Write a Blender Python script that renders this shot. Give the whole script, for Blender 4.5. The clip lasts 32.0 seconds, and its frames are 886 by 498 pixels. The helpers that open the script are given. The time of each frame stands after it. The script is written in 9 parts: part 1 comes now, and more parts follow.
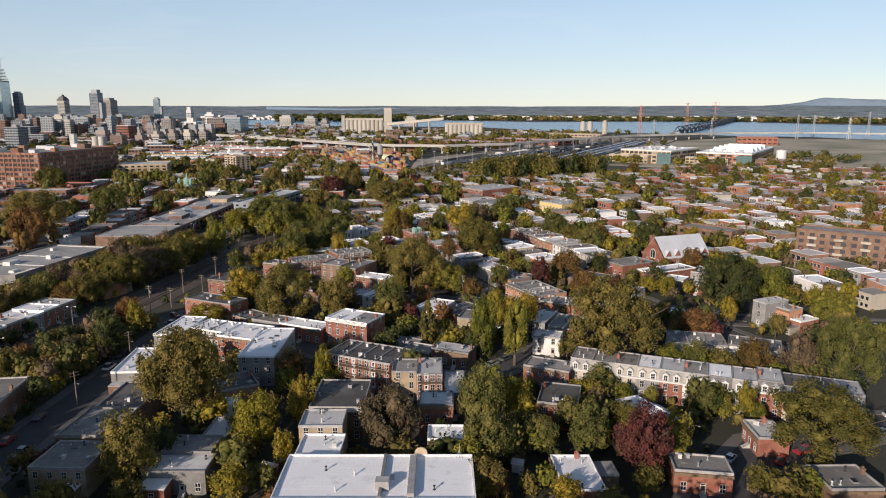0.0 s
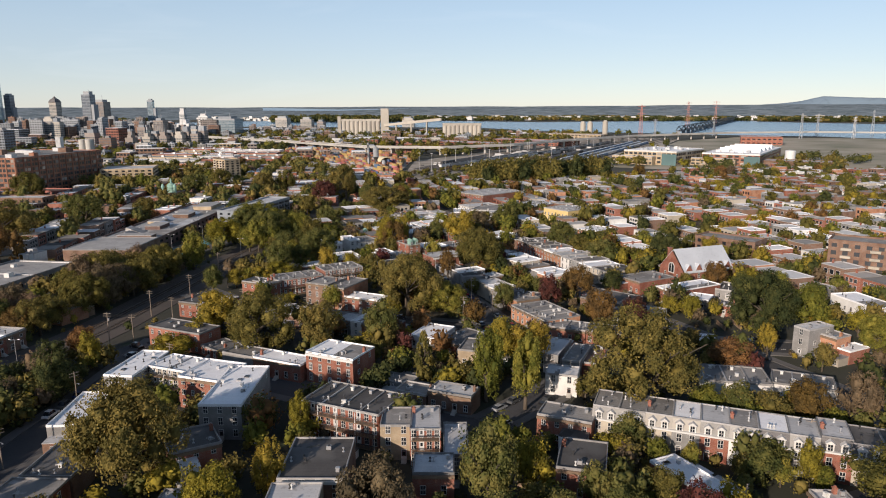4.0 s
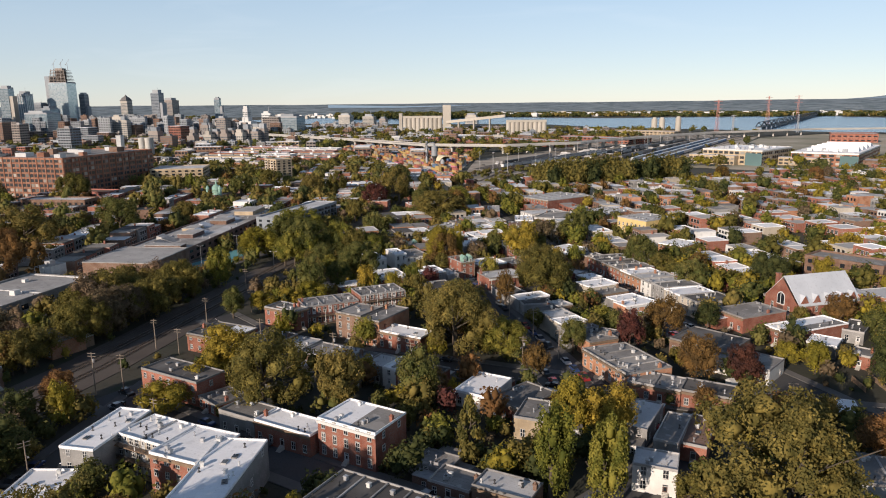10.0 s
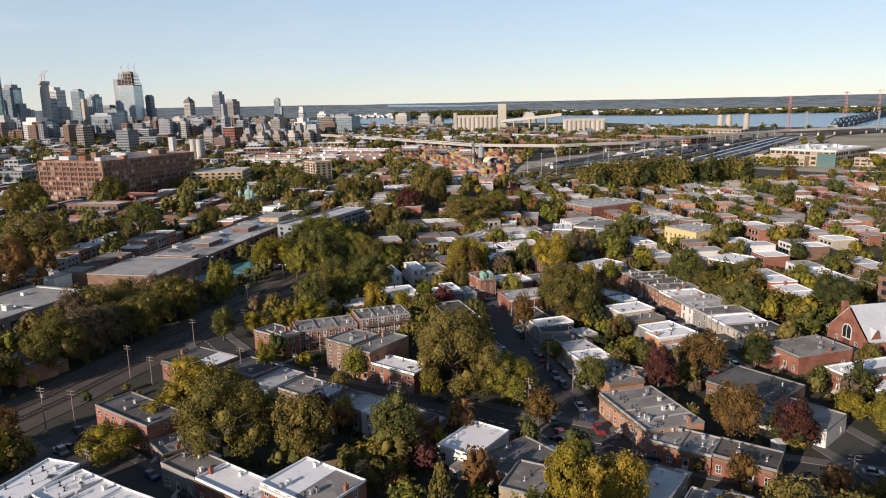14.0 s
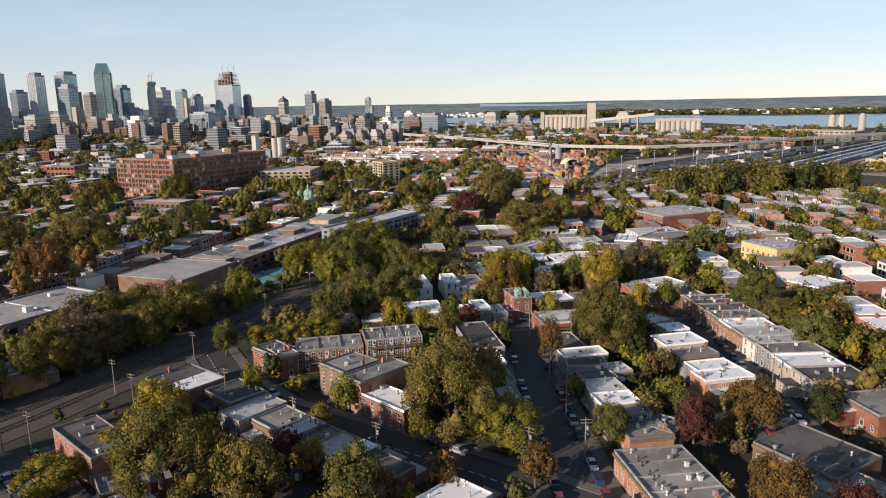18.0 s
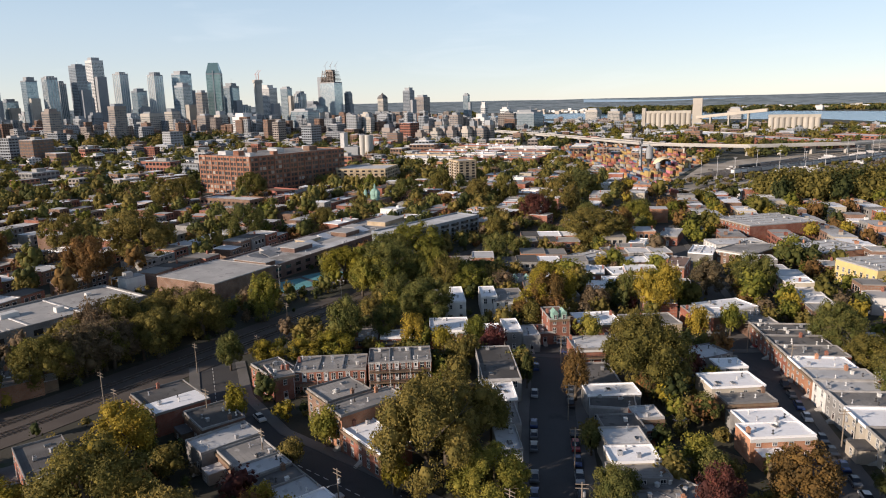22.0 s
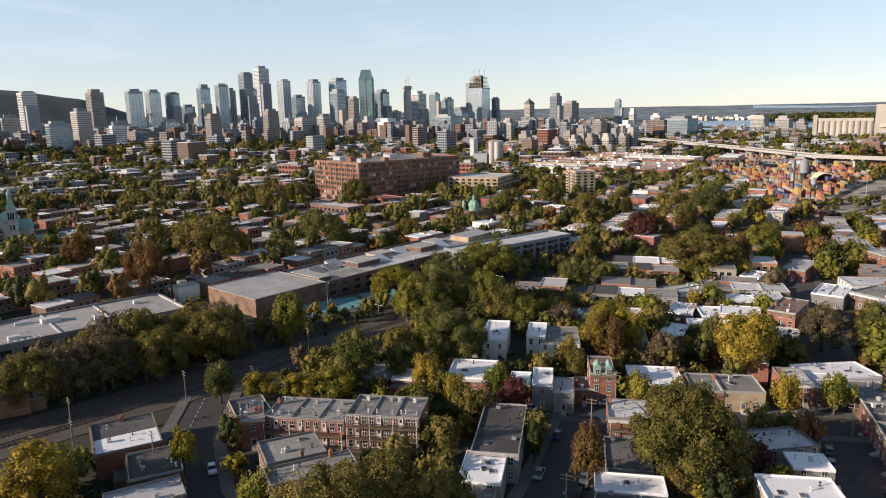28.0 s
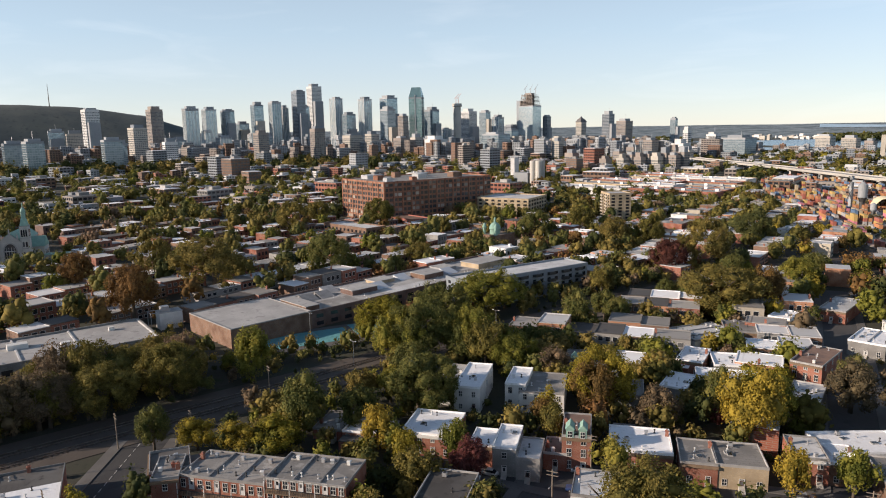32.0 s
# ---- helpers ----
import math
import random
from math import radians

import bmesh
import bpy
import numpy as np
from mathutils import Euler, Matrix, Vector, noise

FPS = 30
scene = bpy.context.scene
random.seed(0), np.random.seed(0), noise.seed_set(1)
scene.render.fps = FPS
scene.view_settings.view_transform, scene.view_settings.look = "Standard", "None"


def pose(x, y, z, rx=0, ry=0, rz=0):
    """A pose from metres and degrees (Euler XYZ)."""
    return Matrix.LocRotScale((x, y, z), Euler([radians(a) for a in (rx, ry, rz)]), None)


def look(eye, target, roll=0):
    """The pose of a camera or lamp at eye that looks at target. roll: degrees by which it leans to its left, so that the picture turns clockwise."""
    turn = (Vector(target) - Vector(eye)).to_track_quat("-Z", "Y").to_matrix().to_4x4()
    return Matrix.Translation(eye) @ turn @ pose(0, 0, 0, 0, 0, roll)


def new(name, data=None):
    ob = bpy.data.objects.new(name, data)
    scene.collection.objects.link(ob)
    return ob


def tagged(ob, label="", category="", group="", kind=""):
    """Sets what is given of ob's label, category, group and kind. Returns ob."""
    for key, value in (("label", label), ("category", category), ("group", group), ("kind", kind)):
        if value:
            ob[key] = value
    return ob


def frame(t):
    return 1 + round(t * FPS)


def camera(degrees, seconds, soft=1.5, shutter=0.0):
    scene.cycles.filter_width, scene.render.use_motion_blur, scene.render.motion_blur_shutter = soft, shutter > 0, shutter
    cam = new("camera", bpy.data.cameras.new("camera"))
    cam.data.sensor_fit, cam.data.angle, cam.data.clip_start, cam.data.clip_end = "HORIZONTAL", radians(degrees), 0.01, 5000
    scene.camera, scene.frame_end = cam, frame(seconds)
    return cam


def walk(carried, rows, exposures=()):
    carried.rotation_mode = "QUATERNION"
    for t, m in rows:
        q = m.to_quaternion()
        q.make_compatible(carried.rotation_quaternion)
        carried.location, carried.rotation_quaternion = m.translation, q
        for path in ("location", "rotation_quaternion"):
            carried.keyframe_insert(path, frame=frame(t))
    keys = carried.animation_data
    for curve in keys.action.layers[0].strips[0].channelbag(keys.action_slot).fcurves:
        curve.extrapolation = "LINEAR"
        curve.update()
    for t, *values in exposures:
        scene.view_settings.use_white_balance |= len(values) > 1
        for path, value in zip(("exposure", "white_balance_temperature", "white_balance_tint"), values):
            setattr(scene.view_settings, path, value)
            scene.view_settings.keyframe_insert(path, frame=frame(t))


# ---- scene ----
cam = camera(65.339, 32.0, soft=1.05)
PATH = [
    (0, (29.33, -13.38, 76.52), (-5.88, 77.97, 56.17), 0.11),
    (0.5, (27.96, -9.73, 76.55), (-7.23, 81.65, 56.22), 0.15),
    (1, (26.59, -6.11, 76.57), (-8.57, 85.27, 56.24), 0.10),
    (1.5, (25.28, -2.57, 76.54), (-9.86, 88.82, 56.23), 0.07),
    (2, (23.93, 0.92, 76.59), (-11.17, 92.33, 56.29), 0.02),
    (2.5, (22.57, 4.42, 76.67), (-12.52, 95.83, 56.36), 0.01),
    (3, (21.21, 7.94, 76.71), (-13.84, 99.35, 56.34), -0.06),
    (3.5, (19.88, 11.48, 76.70), (-15.16, 102.92, 56.38), -0.11),
    (5.5, (14.36, 25.92, 76.61), (-20.58, 117.35, 56.13), -0.22),
    (6, (12.92, 29.52, 76.58), (-21.96, 120.91, 55.83), -0.21),
    (6.5, (11.51, 33.10, 76.61), (-23.33, 124.51, 55.82), -0.22),
    (7, (10.07, 36.71, 76.67), (-25.64, 127.76, 55.82), -0.23),
    (7.5, (8.64, 40.45, 76.69), (-28.98, 130.72, 55.83), -0.27),
    (8, (7.29, 44.28, 76.61), (-32.61, 133.57, 55.76), -0.33),
    (8.5, (5.95, 48.17, 76.49), (-35.62, 136.70, 55.67), -0.41),
    (9, (4.84, 52.05, 76.41), (-37.83, 140.06, 55.60), -0.45),
    (9.5, (4.04, 55.97, 76.37), (-39.15, 143.73, 55.61), -0.48),
    (10, (3.50, 59.95, 76.39), (-39.78, 147.68, 55.64), -0.49),
    (10.5, (3.20, 63.93, 76.44), (-40.66, 151.37, 55.68), -0.55),
    (11, (3.15, 68.00, 76.55), (-41.89, 154.83, 55.80), -0.52),
    (11.5, (3.34, 72.09, 76.74), (-43.12, 158.18, 55.97), -0.60),
    (12, (3.70, 76.27, 76.91), (-44.06, 161.62, 56.07), -0.72),
    (12.5, (4.20, 80.47, 77.03), (-44.10, 165.51, 56.17), -0.77),
    (13, (4.71, 84.62, 77.18), (-43.99, 169.43, 56.32), -0.84),
    (13.5, (5.40, 88.65, 77.22), (-44.32, 172.87, 56.36), -0.93),
    (14, (6.23, 92.67, 77.29), (-44.74, 176.14, 56.46), -1.03),
    (14.5, (7.04, 96.78, 77.26), (-45.16, 179.50, 56.48), -1.05),
    (16.5, (9.49, 113.90, 76.67), (-48.06, 193.02, 55.96), -1.06),
    (17, (10.04, 118.13, 76.61), (-49.01, 196.15, 55.95), -1.07),
    (17.5, (10.57, 122.29, 76.62), (-49.86, 199.24, 55.94), -1.03),
    (18, (11.11, 126.40, 76.65), (-50.69, 202.24, 55.95), -1.04),
    (18.5, (11.65, 130.48, 76.69), (-51.52, 205.18, 55.98), -1.01),
    (19, (12.18, 134.60, 76.79), (-52.36, 208.12, 56.04), -1.07),
    (19.5, (12.64, 138.75, 76.91), (-53.28, 211.01, 56.10), -1.14),
    (20, (13.06, 142.94, 76.96), (-54.21, 213.93, 56.08), -1.14),
    (20.5, (13.39, 147.12, 76.97), (-55.20, 216.83, 56.07), -1.21),
    (21, (13.67, 151.32, 76.93), (-56.22, 219.72, 56.03), -1.20),
    (21.5, (13.88, 155.54, 76.88), (-57.28, 222.62, 55.99), -1.28),
    (22, (14.01, 159.79, 76.80), (-58.40, 225.50, 55.86), -1.32),
    (22.5, (14.05, 164.05, 76.67), (-59.58, 228.39, 55.73), -1.28),
    (23, (14.00, 168.26, 76.47), (-60.85, 231.20, 55.59), -1.26),
    (23.5, (13.86, 172.50, 76.41), (-62.16, 234.02, 55.52), -1.23),
    (24, (13.69, 176.70, 76.43), (-63.46, 236.78, 55.55), -1.27),
    (24.5, (13.53, 180.82, 76.45), (-64.72, 239.48, 55.58), -1.25),
    (25, (13.37, 184.99, 76.39), (-65.96, 242.18, 55.50), -1.19),
    (25.5, (13.04, 189.15, 76.31), (-67.36, 244.83, 55.44), -1.25),
    (27.5, (10.75, 205.32, 76.18), (-73.57, 255.03, 55.73), -1.16),
    (28, (10.06, 209.30, 76.19), (-75.30, 257.53, 56.49), -1.21),
    (28.5, (9.30, 213.32, 76.17), (-77.07, 260.02, 57.23), -1.19),
    (29, (8.45, 217.20, 76.19), (-78.86, 262.42, 57.96), -1.22),
    (29.5, (7.47, 221.04, 76.31), (-80.76, 264.75, 58.89), -1.18),
    (30, (6.38, 224.96, 76.41), (-82.57, 267.32, 59.29), -1.11),
    (30.5, (5.26, 228.88, 76.47), (-84.07, 270.42, 59.29), -1.01),
    (31, (4.17, 232.79, 76.51), (-85.26, 274.11, 59.34), -1.03),
    (31.5, (3.12, 236.75, 76.56), (-86.30, 278.10, 59.39), -0.99),
    (32, (2.07, 240.68, 76.61), (-87.31, 282.11, 59.44), -0.98),
]
walk(cam, [(t, look(e, a, r)) for t, e, a, r in PATH], exposures=[(0, 0.14, 6500, 13), (9, 0.18, 6550, 13), (19, 0.32, 6650, 14), (25, 0.42, 6700, 14), (32, 0.44, 6750, 13)])

# ---------------------------------------------------------------- light
SUN = Vector((-0.2, -0.93, 0.30)).normalized()
world = bpy.data.worlds.new("sky")
scene.world = world
world.use_nodes = True
wn = world.node_tree.nodes
sky = wn.new("ShaderNodeTexSky")
sky.sky_type = "NISHITA"
sky.sun_disc = False
sky.sun_elevation = math.asin(SUN.z)
sky.sun_rotation = math.atan2(SUN.x, SUN.y)
sky.air_density, sky.dust_density, sky.ozone_density, sky.altitude = 0.75, 0.05, 1.6, 60
wn["Background"].inputs["Strength"].default_value = 0.088
pale = wn.new("ShaderNodeHueSaturation")
pale.inputs["Saturation"].default_value = 0.92
world.node_tree.links.new(sky.outputs[0], pale.inputs["Color"])
# thin high haze evens the clear sky out
veil = wn.new("ShaderNodeMix")
veil.data_type = "RGBA"
warm = wn.new("ShaderNodeMix")
warm.data_type = "RGBA"
warm.inputs[6].default_value = (7.6, 8.1, 8.4, 1)
warm.inputs[7].default_value = (6.5, 8.4, 9.8, 1)
low = wn.new("ShaderNodeMapRange")
for k, v in (("From Min", 0.0), ("From Max", 0.13)):
    low.inputs[k].default_value = v
world.node_tree.links.new(low.outputs[0], warm.inputs[0])
world.node_tree.links.new(warm.outputs[2], veil.inputs[7])
where = wn.new("ShaderNodeTexCoord")
axes = wn.new("ShaderNodeSeparateXYZ")
thin = wn.new("ShaderNodeMapRange")
for k, v in (("From Min", 0.1), ("From Max", 0.7), ("To Min", 0.5), ("To Max", 0.0)):
    thin.inputs[k].default_value = v
world.node_tree.links.new(where.outputs["Generated"], axes.inputs[0])
world.node_tree.links.new(axes.outputs["Z"], thin.inputs["Value"])
world.node_tree.links.new(axes.outputs["Z"], low.inputs["Value"])
world.node_tree.links.new(thin.outputs[0], veil.inputs[0])
world.node_tree.links.new(pale.outputs[0], veil.inputs[6])
# a few faint wisps of high cloud
drawn = wn.new("ShaderNodeMapping")
drawn.inputs["Rotation"].default_value = (0.12, 0.05, 0.4)
drawn.inputs["Scale"].default_value = (1.6, 5.0, 22.0)
wisp = wn.new("ShaderNodeTexNoise")
wisp.inputs["Scale"].default_value, wisp.inputs["Detail"].default_value, wisp.inputs["Distortion"].default_value = 1.3, 6.0, 0.6
thread = wn.new("ShaderNodeMapRange")
for k, v in (("From Min", 0.56), ("From Max", 0.8), ("To Min", 0.0), ("To Max", 0.14)):
    thread.inputs[k].default_value = v
cloud = wn.new("ShaderNodeMix")
cloud.data_type = "RGBA"
cloud.inputs[7].default_value = (10.0, 10.6, 11.0, 1)
world.node_tree.links.new(where.outputs["Generated"], drawn.inputs["Vector"])
world.node_tree.links.new(drawn.outputs[0], wisp.inputs["Vector"])
world.node_tree.links.new(wisp.outputs["Fac"], thread.inputs["Value"])
world.node_tree.links.new(thread.outputs[0], cloud.inputs[0])
world.node_tree.links.new(veil.outputs[2], cloud.inputs[6])
world.node_tree.links.new(cloud.outputs[2], wn["Background"].inputs["Color"])
lamp = bpy.data.lights.new("sun", "SUN")
lamp.energy, lamp.angle, lamp.color = 4.6, radians(0.6), (1.0, 0.85, 0.70)
sun = new("sun", lamp)
sun.matrix_world = look(SUN * 100, (0, 0, 0))

# ---------------------------------------------------------------- materials
MATS = {}
K = 1.25  # metres to a unit of the plan
U = 1 / K


def nodes_of(name, rough=0.8, metal=0.0):
    m = bpy.data.materials.new(name)
    m.use_nodes = True
    nt = m.node_tree
    b = nt.nodes["Principled BSDF"]
    b.inputs["Roughness"].default_value = rough
    b.inputs["Metallic"].default_value = metal
    MATS[name] = m
    return m, nt, b


def add(nt, kind, **values):
    n = nt.nodes.new(kind)
    for k, v in values.items():
        n.inputs[k].default_value = v
    return n


def mix(nt, fac, a, b, blend="MIX"):
    n = nt.nodes.new("ShaderNodeMix")
    n.data_type, n.blend_type = "RGBA", blend
    for s, v in ((0, fac), (6, a), (7, b)):
        if isinstance(v, (int, float)):
            n.inputs[s].default_value = v
        elif isinstance(v, tuple):
            n.inputs[s].default_value = (*v, 1)
        else:
            nt.links.new(v, n.inputs[s])
    return n.outputs[2]


def ramp(nt, value, lo, hi):
    n = nt.nodes.new("ShaderNodeMapRange")
    n.inputs["From Min"].default_value, n.inputs["From Max"].default_value = lo, hi
    nt.links.new(value, n.inputs["Value"])
    return n.outputs[0]


def noise_at(nt, scale, detail=4.0, coords=None):
    n = add(nt, "ShaderNodeTexNoise", Scale=scale, Detail=detail)
    if coords is None:
        coords = nt.nodes.new("ShaderNodeTexCoord").outputs["Object"]
    nt.links.new(coords, n.inputs["Vector"])
    return n.outputs["Fac"]


def finish(nt, b, colour, bump=None, strength=0.3, distance=0.05, vary=0.0):
    if vary:
        info = nt.nodes.new("ShaderNodeObjectInfo")
        hsv = add(nt, "ShaderNodeHueSaturation", Fac=1.0)
        nt.links.new(ramp2(nt, info.outputs["Random"], 1 - vary, 1 + vary), hsv.inputs["Value"])
        nt.links.new(colour, hsv.inputs["Color"])
        colour = hsv.outputs[0]
    nt.links.new(colour, b.inputs["Base Color"])
    if bump is not None:
        bp = add(nt, "ShaderNodeBump", Strength=strength, Distance=distance)
        nt.links.new(bump, bp.inputs["Height"])
        nt.links.new(bp.outputs[0], b.inputs["Normal"])


def ramp2(nt, value, lo, hi):
    n = nt.nodes.new("ShaderNodeMapRange")
    n.inputs["To Min"].default_value, n.inputs["To Max"].default_value = lo, hi
    nt.links.new(value, n.inputs["Value"])
    return n.outputs[0]


def surface(name, c1, c2, big=0.15, fine=3.0, rough=0.85, metal=0.0, bump=0.25, vary=0.12, grime=None):
    """Two tones mixed by a large stain pattern, with fine grain on top."""
    m, nt, b = nodes_of(name, rough, metal)
    stain = ramp(nt, noise_at(nt, big, 5), 0.35, 0.68)
    col = mix(nt, stain, c1, c2)
    grain = noise_at(nt, fine, 6)
    col = mix(nt, ramp(nt, grain, 0.55, 0.75), col, tuple(v * 0.72 for v in c1))
    if grime:
        col = mix(nt, ramp(nt, noise_at(nt, big * 3.1, 3), 0.6, 0.72), col, grime)
    finish(nt, b, col, grain, bump, 0.03, vary)
    return m


def brick(name, c1, c2, mortar, vary=0.16):
    m, nt, b = nodes_of(name, 0.9)
    co = nt.nodes.new("ShaderNodeTexCoord")
    sep = nt.nodes.new("ShaderNodeSeparateXYZ")
    nt.links.new(co.outputs["Object"], sep.inputs[0])
    s = nt.nodes.new("ShaderNodeMath")
    nt.links.new(sep.outputs[0], s.inputs[0])
    nt.links.new(sep.outputs[1], s.inputs[1])
    com = nt.nodes.new("ShaderNodeCombineXYZ")
    nt.links.new(s.outputs[0], com.inputs[0])
    nt.links.new(sep.outputs[2], com.inputs[1])
    t = add(nt, "ShaderNodeTexBrick", Scale=1.0, **{"Mortar Size": 0.012, "Brick Width": 0.24, "Row Height": 0.08, "Color1": (*c1, 1), "Color2": (*c2, 1), "Mortar": (*mortar, 1)})
    nt.links.new(com.outputs[0], t.inputs["Vector"])
    col = mix(nt, ramp(nt, noise_at(nt, 0.35, 5), 0.4, 0.75), t.outputs["Color"], tuple(v * 0.62 for v in c1))
    col = mix(nt, ramp(nt, noise_at(nt, 2.2, 3), 0.62, 0.8), col, tuple(min(1, v * 1.25) for v in c2))
    finish(nt, b, col, t.outputs["Fac"], 0.3, -0.01, vary)
    return m


brick("brick_red", (0.28, 0.082, 0.05), (0.34, 0.115, 0.07), (0.29, 0.2, 0.16))
brick("brick_orange", (0.43, 0.18, 0.095), (0.5, 0.23, 0.125), (0.4, 0.29, 0.21))
brick("brick_brown", (0.19, 0.10, 0.065), (0.25, 0.14, 0.09), (0.22, 0.18, 0.15))
brick("brick_rust", (0.29, 0.108, 0.06), (0.36, 0.145, 0.082), (0.28, 0.21, 0.16))
brick("brick_dark", (0.15, 0.085, 0.07), (0.19, 0.11, 0.09), (0.15, 0.13, 0.12))
brick("brick_tan", (0.42, 0.32, 0.2), (0.5, 0.39, 0.26), (0.42, 0.36, 0.28))
brick("brick_grey", (0.24, 0.235, 0.23), (0.31, 0.30, 0.29), (0.25, 0.25, 0.24))
surface("paint_white", (0.72, 0.71, 0.68), (0.58, 0.57, 0.55), 0.4, 6, 0.7, vary=0.08)
surface("paint_yellow", (0.66, 0.5, 0.22), (0.58, 0.43, 0.19), 0.4, 6, 0.75, vary=0.05)
surface("paint_cream", (0.47, 0.42, 0.34), (0.37, 0.33, 0.275), 0.4, 6, 0.75, vary=0.1)
surface("stone_pale", (0.47, 0.45, 0.42), (0.36, 0.345, 0.325), 0.25, 2.5, 0.9)
surface("stone_grey", (0.36, 0.35, 0.33), (0.27, 0.26, 0.25), 0.3, 4, 0.9)
def flat_roof(name, c1, c2, patch, seam, vary, rough=0.85):
    """Roofing felt or membrane laid in strips: seams, ponding stains and mended patches."""
    m, nt, b = nodes_of(name, rough)
    co = nt.nodes.new("ShaderNodeTexCoord").outputs["Object"]
    strips = add(nt, "ShaderNodeTexBrick", Scale=1.0, **{"Mortar Size": 0.022, "Brick Width": 7.0, "Row Height": 0.85, "Color1": (*c1, 1), "Color2": (*tuple(v * 0.93 for v in c1), 1), "Mortar": (*seam, 1)})
    nt.links.new(co, strips.inputs["Vector"])
    col = mix(nt, ramp(nt, noise_at(nt, 0.16, 5), 0.42, 0.62), strips.outputs["Color"], c2)
    col = mix(nt, ramp(nt, noise_at(nt, 0.42, 4), 0.6, 0.66), col, patch)
    col = mix(nt, ramp(nt, noise_at(nt, 2.4, 6), 0.58, 0.75), col, tuple(v * 0.82 for v in c2))
    vor = add(nt, "ShaderNodeTexVoronoi", Scale=0.28)
    nt.links.new(co, vor.inputs["Vector"])
    sep = nt.nodes.new("ShaderNodeSeparateColor")
    nt.links.new(vor.outputs["Color"], sep.inputs[0])
    col = mix(nt, ramp(nt, sep.outputs[0], 0.86, 0.88), col, tuple((u + v) / 2 for u, v in zip(patch, c1)))
    finish(nt, b, col, noise_at(nt, 3.0, 5), 0.2, 0.03, vary)
    return m


flat_roof("roof_white", (0.9, 0.905, 0.915), (0.85, 0.86, 0.875), (0.76, 0.765, 0.77), (0.78, 0.785, 0.79), 0.06, 0.75)
flat_roof("roof_light", (0.6, 0.603, 0.605), (0.47, 0.473, 0.475), (0.36, 0.358, 0.355), (0.46, 0.46, 0.46), 0.16)
flat_roof("roof_pale", (0.43, 0.42, 0.405), (0.34, 0.332, 0.322), (0.28, 0.272, 0.265), (0.33, 0.33, 0.325), 0.1)
flat_roof("roof_grey", (0.28, 0.268, 0.252), (0.195, 0.187, 0.178), (0.35, 0.338, 0.32), (0.14, 0.136, 0.13), 0.2)
flat_roof("roof_dark", (0.085, 0.08, 0.077), (0.13, 0.125, 0.12), (0.055, 0.053, 0.05), (0.05, 0.05, 0.05), 0.25)
surface("roof_copper", (0.20, 0.36, 0.30), (0.28, 0.43, 0.36), 0.6, 4, 0.7, vary=0.05)
surface("roof_slate", (0.13, 0.125, 0.125), (0.19, 0.18, 0.18), 0.8, 5, 0.8)
surface("roof_brown", (0.24, 0.15, 0.11), (0.17, 0.11, 0.09), 0.5, 3, 0.9)
surface("roof_metal", (0.58, 0.61, 0.65), (0.5, 0.53, 0.57), 0.2, 2, 0.5, metal=0.05, bump=0.08, vary=0.04)
surface("coping", (0.34, 0.335, 0.33), (0.24, 0.235, 0.23), 0.6, 4, 0.6, vary=0.4)
surface("sleeper_wood", (0.085, 0.068, 0.055), (0.06, 0.05, 0.042), 0.8, 7, 0.95)
surface("timber", (0.25, 0.17, 0.11), (0.17, 0.12, 0.08), 0.8, 7, 0.85)
surface("pole_wood", (0.28, 0.23, 0.18), (0.2, 0.165, 0.13), 0.8, 9, 0.9)
surface("steel_dark", (0.05, 0.05, 0.052), (0.08, 0.08, 0.08), 0.9, 6, 0.55, metal=0.4)
surface("steel_light", (0.5, 0.51, 0.52), (0.42, 0.42, 0.43), 0.9, 6, 0.45, metal=0.5)
surface("concrete", (0.5, 0.48, 0.44), (0.38, 0.365, 0.34), 0.05, 0.8, 0.9)
surface("pavement_slab", (0.15, 0.144, 0.137), (0.105, 0.1, 0.096), 0.12, 2.5, 0.92)
surface("asphalt", (0.052, 0.052, 0.055), (0.075, 0.074, 0.075), 0.06, 3.5, 0.9, bump=0.4, grime=(0.04, 0.04, 0.042))
surface("lane_paint", (0.7, 0.69, 0.66), (0.5, 0.49, 0.47), 2.0, 8, 0.7)
surface("soil", (0.036, 0.04, 0.026), (0.055, 0.05, 0.038), 0.05, 0.9, 0.98, bump=0.6, grime=(0.03, 0.042, 0.016))
surface("ballast", (0.105, 0.088, 0.076), (0.07, 0.058, 0.051), 0.09, 5, 0.97, bump=0.6)
surface("waste_soil", (0.44, 0.385, 0.3), (0.2, 0.2, 0.13), 0.012, 0.12, 0.98)
surface("yard_gravel", (0.52, 0.455, 0.375), (0.25, 0.22, 0.175), 0.03, 0.4, 0.97)
# far land in strips; the blue-grey is distance haze mixed into the colour
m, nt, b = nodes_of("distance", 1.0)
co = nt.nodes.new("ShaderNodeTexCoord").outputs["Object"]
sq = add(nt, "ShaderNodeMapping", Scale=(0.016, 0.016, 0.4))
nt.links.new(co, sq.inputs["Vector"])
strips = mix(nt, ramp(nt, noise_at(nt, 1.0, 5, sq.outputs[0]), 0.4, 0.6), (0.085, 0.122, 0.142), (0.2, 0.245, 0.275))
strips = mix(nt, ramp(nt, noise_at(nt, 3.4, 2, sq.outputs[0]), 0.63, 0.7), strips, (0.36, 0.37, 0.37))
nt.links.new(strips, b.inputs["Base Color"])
# the far hill's blue is air haze put into the base colour
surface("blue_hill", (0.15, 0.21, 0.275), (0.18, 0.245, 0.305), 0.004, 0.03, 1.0)
